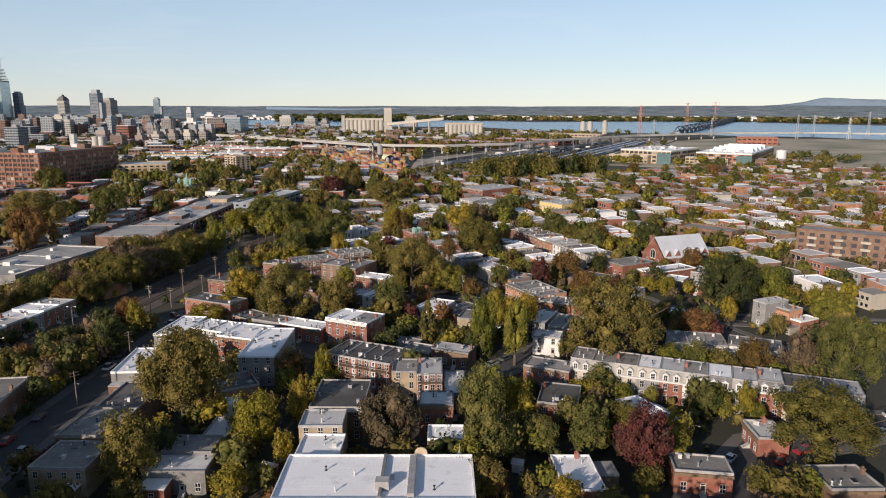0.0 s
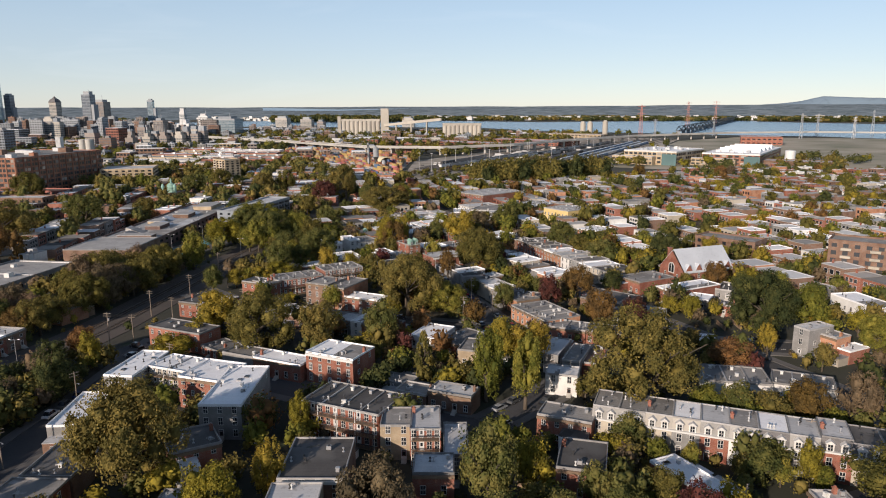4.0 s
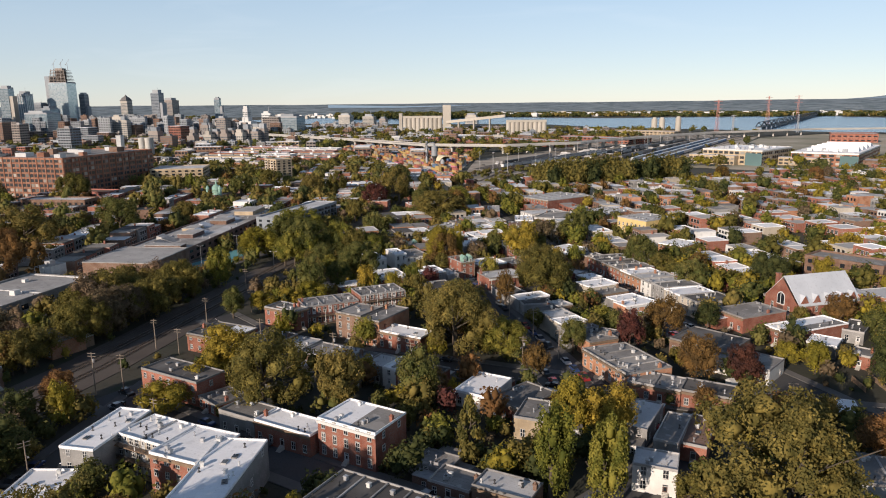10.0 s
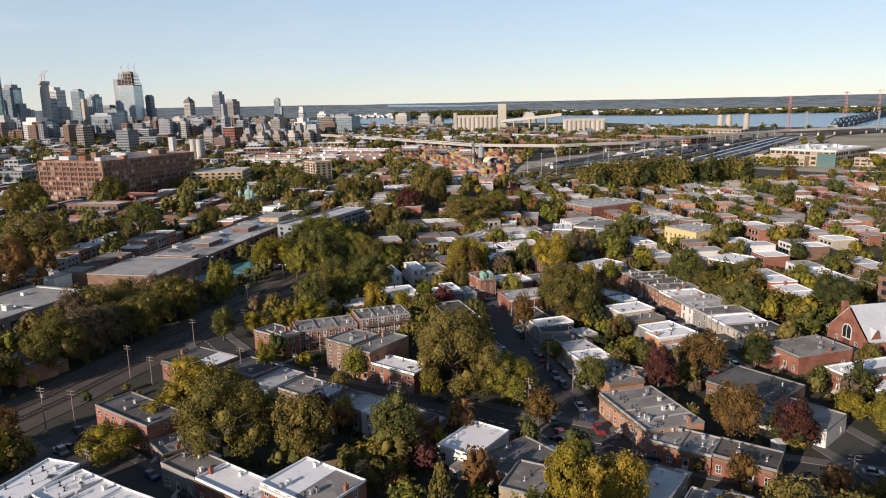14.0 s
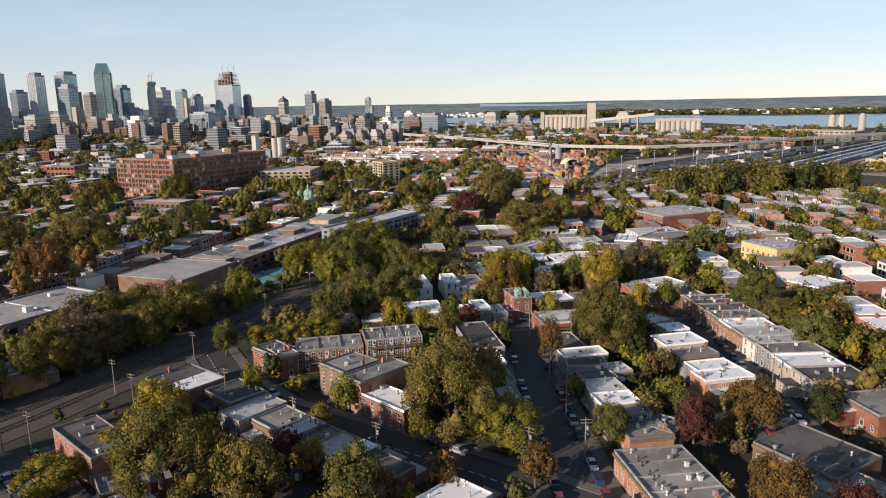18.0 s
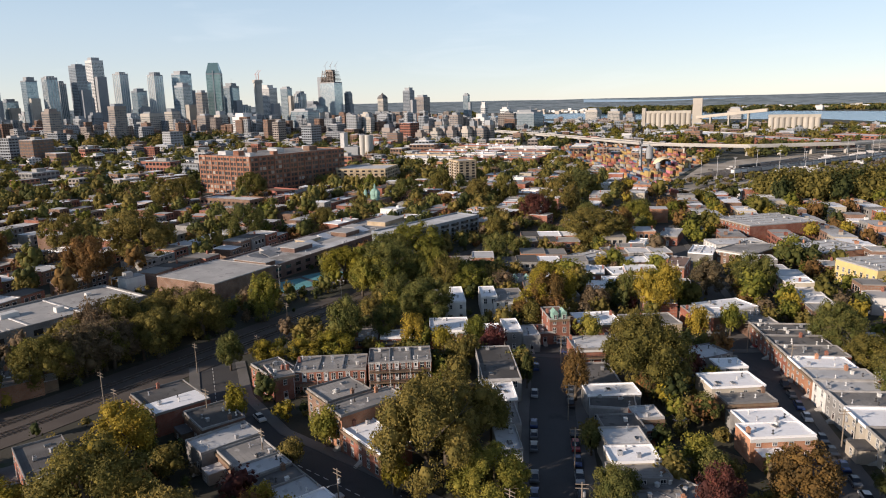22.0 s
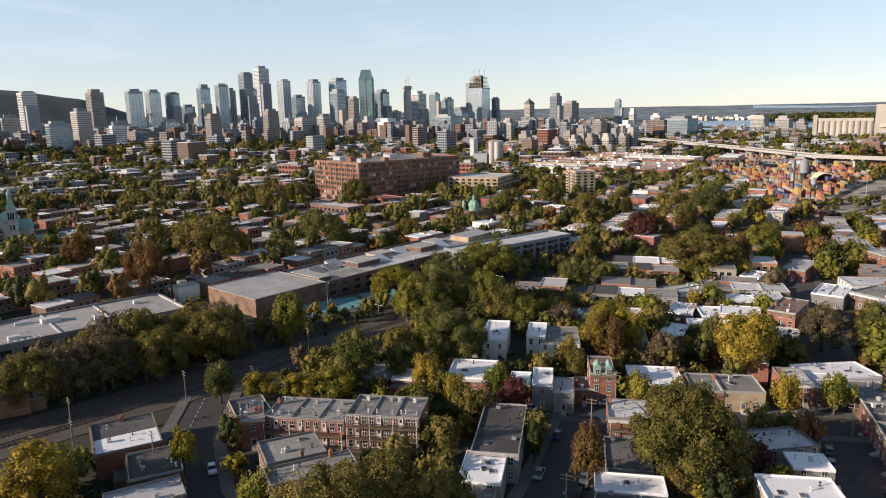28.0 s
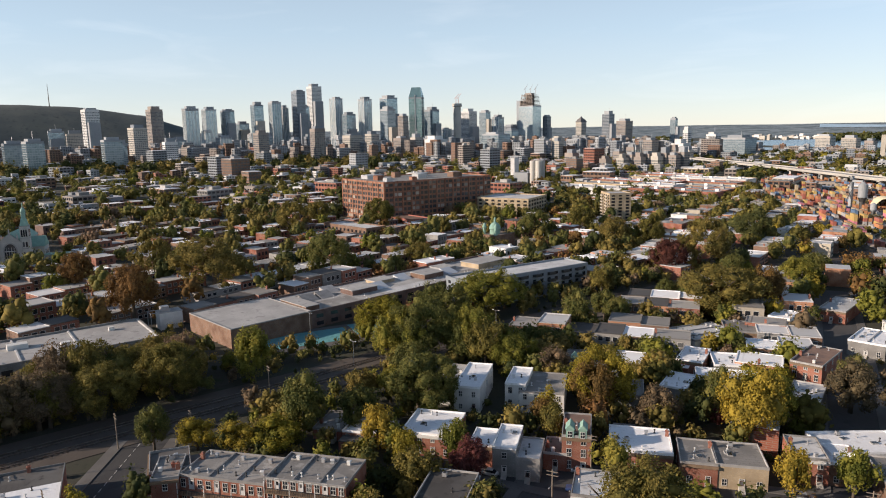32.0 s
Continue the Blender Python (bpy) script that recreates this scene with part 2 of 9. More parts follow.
# pale blue stands in for haze and sky sheen on far water
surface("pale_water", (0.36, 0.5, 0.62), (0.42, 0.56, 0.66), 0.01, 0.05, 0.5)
surface("rail_steel", (0.2, 0.15, 0.12), (0.3, 0.28, 0.27), 1.0, 8, 0.5, metal=0.6)
surface("bark", (0.12, 0.095, 0.07), (0.08, 0.065, 0.05), 0.8, 6, 0.95)
# distant woods greyed towards blue: part of the haze sits in this colour
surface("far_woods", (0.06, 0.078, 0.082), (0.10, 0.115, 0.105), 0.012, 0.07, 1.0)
surface("court_teal", (0.12, 0.36, 0.38), (0.10, 0.30, 0.33), 0.1, 1, 0.85)
surface("tower_stone", (0.45, 0.42, 0.37), (0.36, 0.335, 0.3), 0.02, 0.3, 0.85)
surface("tower_grey", (0.34, 0.36, 0.38), (0.27, 0.29, 0.31), 0.02, 0.3, 0.7)
# dark and brown towers made paler, to carry downtown's haze in the colour
surface("tower_dark", (0.19, 0.215, 0.245), (0.23, 0.255, 0.28), 0.02, 0.3, 0.5)
surface("tower_brown", (0.29, 0.25, 0.225), (0.23, 0.2, 0.18), 0.02, 0.3, 0.85)
surface("tower_white", (0.62, 0.62, 0.61), (0.52, 0.52, 0.515), 0.02, 0.3, 0.7)
surface("concrete_silo", (0.46, 0.425, 0.37), (0.38, 0.35, 0.3), 0.02, 0.15, 0.9)
for nm, c in (("red", (0.36, 0.12, 0.09)), ("orange", (0.46, 0.21, 0.1)), ("yellow", (0.5, 0.35, 0.13)), ("blue", (0.12, 0.2, 0.33)), ("pink", (0.54, 0.19, 0.25)), ("grey", (0.38, 0.38, 0.38)), ("tan", (0.46, 0.38, 0.27))):
    surface("box_" + nm, c, tuple(v * 0.8 for v in c), 0.1, 1, 0.6)
for nm, c in (("white", (0.7, 0.7, 0.7)), ("silver", (0.38, 0.39, 0.4)), ("black", (0.02, 0.02, 0.022)), ("grey", (0.11, 0.115, 0.12)), ("blue", (0.03, 0.06, 0.17)), ("red", (0.32, 0.03, 0.03))):
    m, nt, b = nodes_of("car_" + nm, 0.28, 0.1)
    b.inputs["Base Color"].default_value = (*c, 1)
    b.inputs["Coat Weight"].default_value = 0.6
for nm, c, r in (("rubber", (0.02, 0.02, 0.02), 0.8), ("tail_lamp", (0.35, 0.02, 0.02), 0.3), ("head_lamp", (0.8, 0.8, 0.8), 0.15), ("box_dark", (0.03, 0.03, 0.03), 0.6), ("mast_red", (0.5, 0.22, 0.18), 0.6), ("door_dark", (0.09, 0.05, 0.04), 0.6), ("door_white", (0.6, 0.6, 0.6), 0.6), ("awning", (0.75, 0.66, 0.45), 0.9), ("tarp_blue", (0.05, 0.17, 0.5), 0.6), ("sill_white", (0.62, 0.62, 0.6), 0.6)):
    m, nt, b = nodes_of(nm, r)
    b.inputs["Base Color"].default_value = (*c, 1)


def glass(name, tone, rough=0.08, tint=0.0):
    """Dark window glass that mirrors the sky; a curtain or blind shows behind some panes."""
    m, nt, b = nodes_of(name, rough)
    info = nt.nodes.new("ShaderNodeObjectInfo")
    col = mix(nt, ramp(nt, info.outputs["Random"], 0.7, 1.0), tone, tuple(v + 0.12 + tint for v in tone))
    nt.links.new(col, b.inputs["Base Color"])
    b.inputs["Specular IOR Level"].default_value = 0.7
    return m


def varied_glass(name, tone, pale, lo, rough, metal=0.0):
    """Glass whose panes differ one from another, some backed by pale blinds; mirror-coated where metal is set."""
    m, nt, b = nodes_of(name, rough, metal)
    geo = nt.nodes.new("ShaderNodeNewGeometry")
    nt.links.new(mix(nt, ramp(nt, geo.outputs["Random Per Island"], lo, 1.0), tone, pale), b.inputs["Base Color"])
    b.inputs["Specular IOR Level"].default_value = 0.7


glass("pane", (0.02, 0.024, 0.03))
varied_glass("pane_mill", (0.05, 0.055, 0.06), (0.5, 0.47, 0.42), 0.75, 0.1)
varied_glass("curtain_wall", (0.2, 0.3, 0.36), (0.42, 0.53, 0.6), 0.0, 0.14, 0.55)
varied_glass("curtain_green", (0.13, 0.25, 0.26), (0.24, 0.37, 0.38), 0.0, 0.14, 0.5)
varied_glass("curtain_pale", (0.42, 0.54, 0.6), (0.66, 0.76, 0.8), 0.0, 0.16, 0.5)
varied_glass("curtain_dark", (0.08, 0.1, 0.13), (0.2, 0.24, 0.28), 0.0, 0.14, 0.45)
varied_glass("window_band", (0.1, 0.12, 0.14), (0.3, 0.33, 0.35), 0.3, 0.14, 0.3)
m, nt, b = nodes_of("river_water", 0.22)
b.inputs["Base Color"].default_value = (0.07, 0.17, 0.27, 1)
bp = add(nt, "ShaderNodeBump", Strength=0.25, Distance=1.0)
nt.links.new(noise_at(nt, 0.06, 4), bp.inputs["Height"])
nt.links.new(bp.outputs[0], b.inputs["Normal"])


def foliage(name, dark, light):
    m, nt, b = nodes_of(name, 0.75)
    geo = nt.nodes.new("ShaderNodeNewGeometry")
    middle = tuple((a + c) / 2 for a, c in zip(dark, light))
    col = mix(nt, geo.outputs["Random Per Island"], tuple((a + c) / 2 for a, c in zip(dark, middle)), light)
    patch = ramp(nt, noise_at(nt, 0.5, 3), 0.38, 0.68)
    col = mix(nt, patch, col, tuple(v * 1.15 for v in dark))
    info = nt.nodes.new("ShaderNodeObjectInfo")
    hsv = add(nt, "ShaderNodeHueSaturation", Fac=1.0)
    nt.links.new(ramp2(nt, info.outputs["Random"], 0.72, 1.2), hsv.inputs["Value"])
    nt.links.new(ramp2(nt, info.outputs["Random"], 0.515, 0.485), hsv.inputs["Hue"])
    nt.links.new(col, hsv.inputs["Color"])
    nt.links.new(hsv.outputs[0], b.inputs["Base Color"])
    b.inputs["Specular IOR Level"].default_value = 0.15
    tr = nt.nodes.new("ShaderNodeBsdfTranslucent")
    nt.links.new(hsv.outputs[0], tr.inputs["Color"])
    ms = nt.nodes.new("ShaderNodeMixShader")
    ms.inputs[0].default_value = 0.3
    nt.links.new(b.outputs[0], ms.inputs[1])
    nt.links.new(tr.outputs[0], ms.inputs[2])
    nt.links.new(ms.outputs[0], nt.nodes["Material Output"].inputs["Surface"])
    return m


LEAF = {
    "o": foliage("leaf_olive", (0.086, 0.080, 0.023), (0.328, 0.257, 0.069)),
    "g": foliage("leaf_green", (0.062, 0.078, 0.023), (0.240, 0.217, 0.062)),
    "d": foliage("leaf_deep", (0.039, 0.053, 0.020), (0.142, 0.142, 0.044)),
    "l": foliage("leaf_lime", (0.096, 0.109, 0.020), (0.373, 0.328, 0.062)),
    "y": foliage("leaf_yellow", (0.143, 0.121, 0.020), (0.480, 0.376, 0.053)),
    "a": foliage("leaf_orange", (0.100, 0.064, 0.027), (0.319, 0.178, 0.056)),
    "r": foliage("leaf_wine", (0.067, 0.030, 0.029), (0.214, 0.072, 0.054)),
    "b": foliage("leaf_brown", (0.096, 0.075, 0.048), (0.295, 0.210, 0.124)),
    "c": foliage("needle_green", (0.067, 0.075, 0.023), (0.259, 0.217, 0.054)),
}

# ---------------------------------------------------------------- mesh building


class Shape:
    """Vertices, faces and a material slot a face, gathered and made into one mesh."""

    def __init__(self):
        self.v, self.f, self.m = [], [], []

    def quad(self, pts, slot=0):
        n = len(self.v)
        self.v += [tuple(p) for p in pts]
        self.f.append(tuple(range(n, n + len(pts))))
        self.m.append(slot)

    def box(self, x0, y0, z0, x1, y1, z1, slot=0, taper=0.0, skip=""):
        n = len(self.v)
        t = taper
        self.v += [(x0, y0, z0), (x1, y0, z0), (x1, y1, z0), (x0, y1, z0), (x0 + t, y0 + t, z1), (x1 - t, y0 + t, z1), (x1 - t, y1 - t, z1), (x0 + t, y1 - t, z1)]
        for k, q in (("b", (3, 2, 1, 0)), ("t", (4, 5, 6, 7)), ("s", (0, 1, 5, 4)), ("e", (1, 2, 6, 5)), ("n", (2, 3, 7, 6)), ("w", (3, 0, 4, 7))):
            if k not in skip:
                self.f.append(tuple(n + i for i in q))
                self.m.append(slot)
        return self

    def tube(self, a, b, r0, r1, sides=8, slot=0, cap=True):
        a, b = Vector(a), Vector(b)
        ax = (b - a).normalized()
        p = ax.orthogonal().normalized()
        q = ax.cross(p)
        n = len(self.v)
        for c, r in ((a, r0), (b, r1)):
            for i in range(sides):
                w = 2 * math.pi * i / sides
                self.v.append(tuple(c + r * (math.cos(w) * p + math.sin(w) * q)))
        for i in range(sides):
            j = (i + 1) % sides
            self.f.append((n + i, n + j, n + sides + j, n + sides + i))
            self.m.append(slot)
        if cap:
            self.f += [tuple(n + sides + i for i in range(sides)), tuple(n + sides - 1 - i for i in range(sides))]
            self.m += [slot, slot]
        return self

    def path(self, pts, r, sides=4, slot=0):
        """One connected thin tube through a line of points."""
        n = len(self.v)
        pts = [Vector(p) for p in pts]
        for i, p in enumerate(pts):
            ax = (pts[min(i + 1, len(pts) - 1)] - pts[max(i - 1, 0)]).normalized()
            a = ax.cross(Vector((0, 0, 1))).normalized()
            b = a.cross(ax)
            for k in range(sides):
                w = 2 * math.pi * k / sides
                self.v.append(tuple(p + r * (math.cos(w) * a + math.sin(w) * b)))
        for i in range(len(pts) - 1):
            for k in range(sides):
                j = (k + 1) % sides
                self.f.append((n + i * sides + k, n + i * sides + j, n + (i + 1) * sides + j, n + (i + 1) * sides + k))
                self.m.append(slot)
        return self

    def prism(self, pts, z0, z1, slot=0, top=None):
        n, k = len(self.v), len(pts)
        self.v += [(x, y, z0) for x, y in pts] + [(x, y, z1) for x, y in pts]
        for i in range(k):
            j = (i + 1) % k
            self.f.append((n + i, n + j, n + k + j, n + k + i))
            self.m.append(slot)
        self.f += [tuple(n + k + i for i in range(k)), tuple(n + k - 1 - i for i in range(k))]
        self.m += [slot if top is None else top, slot]
        return self

    def mesh(self, name, mats, smooth=False):
        me = bpy.data.meshes.new(name)
        me.from_pydata(self.v, [], self.f)
        for k in mats:
            me.materials.append(MATS[k] if isinstance(k, str) else k)
        if len(mats) > 1:
            me.polygons.foreach_set("material_index", self.m)
        if smooth:
            me.polygons.foreach_set("use_smooth", [True] * len(self.f))
        me.update()
        return me


def part(name, shape, mats, parent, label="", at=None, smooth=False):
    """One mesh object under a thing or a part. shape: a Shape or a mesh to share."""
    me = shape if isinstance(shape, bpy.types.Mesh) else shape.mesh(name, mats if isinstance(mats, (list, tuple)) else [mats], smooth)
    ob = new(name, me)
    ob.parent = parent
    if at is not None:
        ob.matrix_local = at
    if label:
        ob["label"] = label
    return ob


def thing(name, x, y, z, ang, label, category, group="", kind="", unit=1.0):
    ob = new(name)
    ob.empty_display_size = 0.5
    ob.matrix_world = pose(x, y, z, 0, 0, ang) @ Matrix.Scale(unit, 4)
    return tagged(ob, label, category, group, kind)


def setting(name, shape, mats, label, category, kind="structure"):
    ob = new(name, shape.mesh(name, mats if isinstance(mats, (list, tuple)) else [mats]))
    return tagged(ob, label, category, "", kind)


rnd = random.Random(7)
# ---------------------------------------------------------------- ground, roads, river
g = Shape()
ring = [0, 60, 130, 220, 330, 480, 700, 1000, 1400, 2000, 2800, 3300, 3960]
N = 64
for i in range(len(ring) - 1):
    for k in range(N):
        w0, w1 = 2 * math.pi * k / N, 2 * math.pi * (k + 1) / N
        pts = [(r * math.cos(w) - 60, r * math.sin(w) + 150, 0.0) for r, w in ((ring[i], w0), (ring[i + 1], w0), (ring[i + 1], w1), (ring[i], w1))]
        g.quad(pts if i else pts[:1] + pts[1:3])
setting("ground", g, "soil", "dark soil and rough grass ground of the city", "ground")


def strip(shape, line, half, z0, z1, slot=0, off=0.0):
    """A ribbon with thickness along a line of points, shifted sideways by off."""
    pts = [Vector((x, y)) for x, y in line]
    left, right = [], []
    for i, p in enumerate(pts):
        d = (pts[min(i + 1, len(pts) - 1)] - pts[max(i - 1, 0)]).normalized()
        n = Vector((-d.y, d.x))
        left.append(p + n * (off + half))
        right.append(p + n * (off - half))
    n = len(shape.v)
    for a, b in zip(right, left):
        shape.v += [(a.x, a.y, z0), (b.x, b.y, z0), (b.x, b.y, z1), (a.x, a.y, z1)]
    for i in range(len(pts) - 1):
        for k in range(4):
            j = (k + 1) % 4
            shape.f.append((n + 4 * i + k, n + 4 * i + j, n + 4 * i + 4 + j, n + 4 * i + 4 + k))
            shape.m.append(slot)
    e = n + 4 * (len(pts) - 1)
    shape.f += [(n + 3, n + 2, n + 1, n), (e, e + 1, e + 2, e + 3)]
    shape.m += [slot, slot]
    return shape


STREETS = {
    "cross_street": ([(110, 222), (40, 205), (-15, 194), (-37, 191.5), (-60, 190), (-84, 187), (-105, 184), (-128, 187), (-150, 196)], 4.2),
    "first_street": ([(-36, 190), (-50, 207), (-73, 234), (-96, 262.5)], 4.6),
    "second_street": ([(-12, 231), (-36, 262), (-64, 301), (-110, 362), (-170, 440)], 4.6),
    "end_street": ([(-118, 246), (-97, 263.5), (-64, 301), (-30, 340), (10, 385)], 4.2),
    "terrace_street": ([(110, 150), (60, 138), (38, 118), (30, 96), (20, 60)], 4.4),
    "front_street": ([(-130, 141), (-108, 138), (-60, 133), (-24, 131), (-10, 165), (-30, 190)], 3.6),
    "west_street": ([(-124, 152), (-117, 132), (-112, 118), (-105.5, 96), (-97, 72), (-85, 40)], 3.6),
    "church_street": ([(-12, 231), (20, 200), (60, 160)], 4.2),
}


def nearer(line):
    return [(9 + (x - 9) * 0.958, 130 + (y - 130) * 0.958) for x, y in line]


STREETS = {k: (nearer(l), h) for k, (l, h) in STREETS.items()}
road_z = 0.012
for nm, (line, half) in STREETS.items():
    road_z += 0.005
    setting(nm + "_road", strip(Shape(), line, half, -0.3, road_z), "asphalt", "worn dark asphalt road with parked cars", "road")
    s = Shape()
    for side in (-1, 1):
        strip(s, line, 1.15, -0.3, 0.14 + road_z * 0.5, 0, side * (half + 1.15))
    setting(nm + "_pavement", s, "pavement_slab", "pale concrete pavement with a raised kerb", "pavement")
# dashes along the cross street
s = Shape()
cl = [Vector(p) for p in STREETS["cross_street"][0]]
for p, q in zip(cl, cl[1:]):
    d = (q - p).normalized()
    n = Vector((-d.y, d.x))
    for k in range(int((q - p).length / 2.2)):
        o = p + d * (k * 2.2) + n * 1.2
        s.prism([tuple(o - n * 0.06), tuple(o + d * 1.2 - n * 0.06), tuple(o + d * 1.2 + n * 0.06), tuple(o + n * 0.06)], 0.02, 0.062)
setting("road_marking", s, "lane_paint", "worn white dashes painted on the asphalt", "marking")

RAIL = [(-128, 20), (-134, 70), (-141, 110), (-148, 152), (-158, 192), (-167, 230), (-176, 264), (-187, 318), (-198, 368), (-211, 440), (-205, 520), (-190, 590), (-150, 690)]
RAIL = nearer(RAIL)
setting("rail_bed", strip(Shape(), RAIL, 8.5, -0.3, 0.11), "ballast", "dark gravel bed of the railway line", "rail bed")
line = thing("railway_track", -158, 192, 0.1, 0, "two rusty railway tracks on dark gravel", "railway")
sl = Shape()
rails = [Shape() for _ in range(4)]
for t in (-2.6, 2.6):
    for i in range(len(RAIL) - 1):
        a, b = Vector(RAIL[i]), Vector(RAIL[i + 1])
        d = (b - a).normalized()
        n = Vector((-d.y, d.x))
        if i > 8:
            continue
        for k in range(int((b - a).length / 0.9)):
            p = a + d * (k * 0.9 + 0.2) + n * t
            c = [p + d * u + n * v for u, v in ((-0.11, -1.25), (0.11, -1.25), (0.11, 1.25), (-0.11, 1.25))]
            sl.prism([(q.x + 158, q.y - 192) for q in c], 0.0, 0.13)
    for j, o in enumerate((-0.72, 0.72)):
        strip(rails[j + (2 if t > 0 else 0)], [(x + 158, y - 192) for x, y in RAIL], 0.05, 0.12, 0.3, 0, t + o)
tagged(part("sleeper", sl, "sleeper_wood", line), kind="stuff")
for r in rails:
    part("rail", r, "rail_steel", line)


def near_line(x, y, line):
    best = 1e9
    p = Vector((x, y))
    for (ax, ay), (bx, by) in zip(line, line[1:]):
        a, b = Vector((ax, ay)), Vector((bx, by))
        t = max(0, min(1, (p - a).dot(b - a) / (b - a).length_squared))
        best = min(best, (a + (b - a) * t - p).length)
    return best


TAKEN = []
HOMES = []


def free_spot(x, y, r, roads=True):
    for cx, cy, c, s, hw, hd in TAKEN:
        u, v = (x - cx) * c + (y - cy) * s, -(x - cx) * s + (y - cy) * c
        if abs(u) < hw + r and abs(v) < hd + r:
            return False
    if roads and any(near_line(x, y, l) < h + 1.6 + r * 0.4 for l, h in STREETS.values()):
        return False
    return near_line(x, y, RAIL) > 7 + r * 0.5


# ---------------------------------------------------------------- pieces shared by the houses
def relief(xs, zs, depth, slots):
    """One connected face with steps: cell i, j of the grid stands out by depth[j][i], and its material slot is slots[j][i]."""
    s = Shape()
    seen = {}

    def vert(*p):
        if p not in seen:
            seen[p] = len(s.v)
            s.v.append(p)
        return seen[p]

    nx, nz = len(xs) - 1, len(zs) - 1

    def face(pts, slot):
        s.f.append(tuple(vert(*p) for p in pts))
        s.m.append(slot)

    def dep(i, j):
        return -depth[j][i] if 0 <= i < nx and 0 <= j < nz else 0.02

    for j in range(nz):
        for i in range(nx):
            y = dep(i, j)
            face([(xs[i], y, zs[j]), (xs[i + 1], y, zs[j]), (xs[i + 1], y, zs[j + 1]), (xs[i], y, zs[j + 1])], slots[j][i])
    for j in range(nz):
        for i in range(nx + 1):
            a, b = dep(i - 1, j), dep(i, j)
            if a != b:
                face([(xs[i], a, zs[j]), (xs[i], b, zs[j]), (xs[i], b, zs[j + 1]), (xs[i], a, zs[j + 1])], slots[j][min(i, nx - 1)] if a > b else slots[j][max(i - 1, 0)])
    for j in range(nz + 1):
        for i in range(nx):
            a, b = dep(i, j - 1), dep(i, j)
            if a != b:
                face([(xs[i], a, zs[j]), (xs[i + 1], a, zs[j]), (xs[i + 1], b, zs[j]), (xs[i], b, zs[j])], slots[min(j, nz - 1)][i] if a > b else slots[max(j - 1, 0)][i])
    return s


def window_mesh(w, h, arch=False):
    f, m = 0.07, 0.035
    xs = [-w / 2 - f, -w / 2, -m, m, w / 2, w / 2 + f]
    zs = [-f - 0.08, -f, 0, h / 2 - m, h / 2 + m, h, h + f] + ([h + f + 0.28] if arch else [])
    pane, bar = ([0.08, 0.01, 0.05, 0.01, 0.08], [0, 1, 0, 1, 0]), ([0.08] * 5, [0] * 5)
    rows = [([0.16] * 5, [2] * 5), bar, pane, bar, pane, bar] + ([([0.11] * 5, [2] * 5)] if arch else [])
    return relief(xs, zs, [r[0] for r in rows], [r[1] for r in rows]).mesh("window", ["sill_white", "pane", "stone_grey"])


WIN = {"small": window_mesh(0.9, 1.35), "tall": window_mesh(1.0, 1.75), "wide": window_mesh(1.7, 1.5), "arch": window_mesh(1.0, 1.8, True)}
dr = ([0.1, 0.04, 0.04, 0.04, 0.1], [1, 0, 0, 0, 1])
ds = relief([-0.58, -0.48, -0.26, 0.26, 0.48, 0.58], [0, 1.05, 1.85, 2.05, 2.13, 2.42, 2.5], [dr[0], [0.1, 0.04, 0.02, 0.04, 0.1], dr[0], [0.1] * 5, [0.1, 0.02, 0.02, 0.02, 0.1], [0.1] * 5], [dr[1], [1, 0, 2, 0, 1], dr[1], [1] * 5, [1, 2, 2, 2, 1], [1] * 5])
DOOR = [ds.mesh("door", [k, "sill_white", "pane"]) for k in ("door_dark", "door_white")]
def turned(profile, sides=8, square=False):
    """One connected body turned from (radius, height) pairs."""
    s = Shape()
    k = 1.4142 if square else 1.0
    sides = 4 if square else sides
    for r, z in profile:
        for i in range(sides):
            w = 2 * math.pi * (i + 0.5) / sides
            s.v.append((r * k * math.cos(w), r * k * math.sin(w), z))
    for j in range(len(profile) - 1):
        for i in range(sides):
            n = (i + 1) % sides
            s.f.append((j * sides + i, j * sides + n, (j + 1) * sides + n, (j + 1) * sides + i))
            s.m.append(0)
    s.f.append(tuple((len(profile) - 1) * sides + i for i in range(sides)))
    s.m.append(0)
    return s


vs = turned([(0.3, 0), (0.26, 0.08), (0.12, 0.12), (0.11, 0.68), (0.24, 0.7), (0.23, 0.86), (0.1, 0.96)])
VENT = [vs.mesh("vent", [k]) for k in ("sill_white", "steel_light", "steel_dark")]
bs = turned([(0.36, 0), (0.33, 0.7), (0.45, 0.72), (0.44, 0.82), (0.3, 0.92)], square=True)
BOXVENT = [bs.mesh("vent", [k]) for k in ("sill_white", "steel_light")]
sk = Shape().box(-0.6, -0.8, 0, 0.6, 0.8, 0.25, 0, 0.06).box(-0.48, -0.68, 0.25, 0.48, 0.68, 0.32, 1, 0.1)
SKYLIGHT = sk.mesh("skylight", ["coping", "pane"])
ac = Shape().box(-0.5, -0.4, 0.15, 0.5, 0.4, 0.95, 0, 0.03).tube((0, 0, 0.95), (0, 0, 1.0), 0.33, 0.33, 12, 1)
for u in (-0.4, 0.4):
    ac.box(u - 0.06, -0.4, 0, u + 0.06, 0.4, 0.15, 1)
COOLER = ac.mesh("cooling_unit", ["steel_light", "steel_dark"])


def chimney_mesh(k):
    return turned([(0.36, 0), (0.36, 1.2), (0.44, 1.24), (0.44, 1.42), (0.22, 1.46), (0.15, 1.8)], square=True).mesh("chimney", [k])


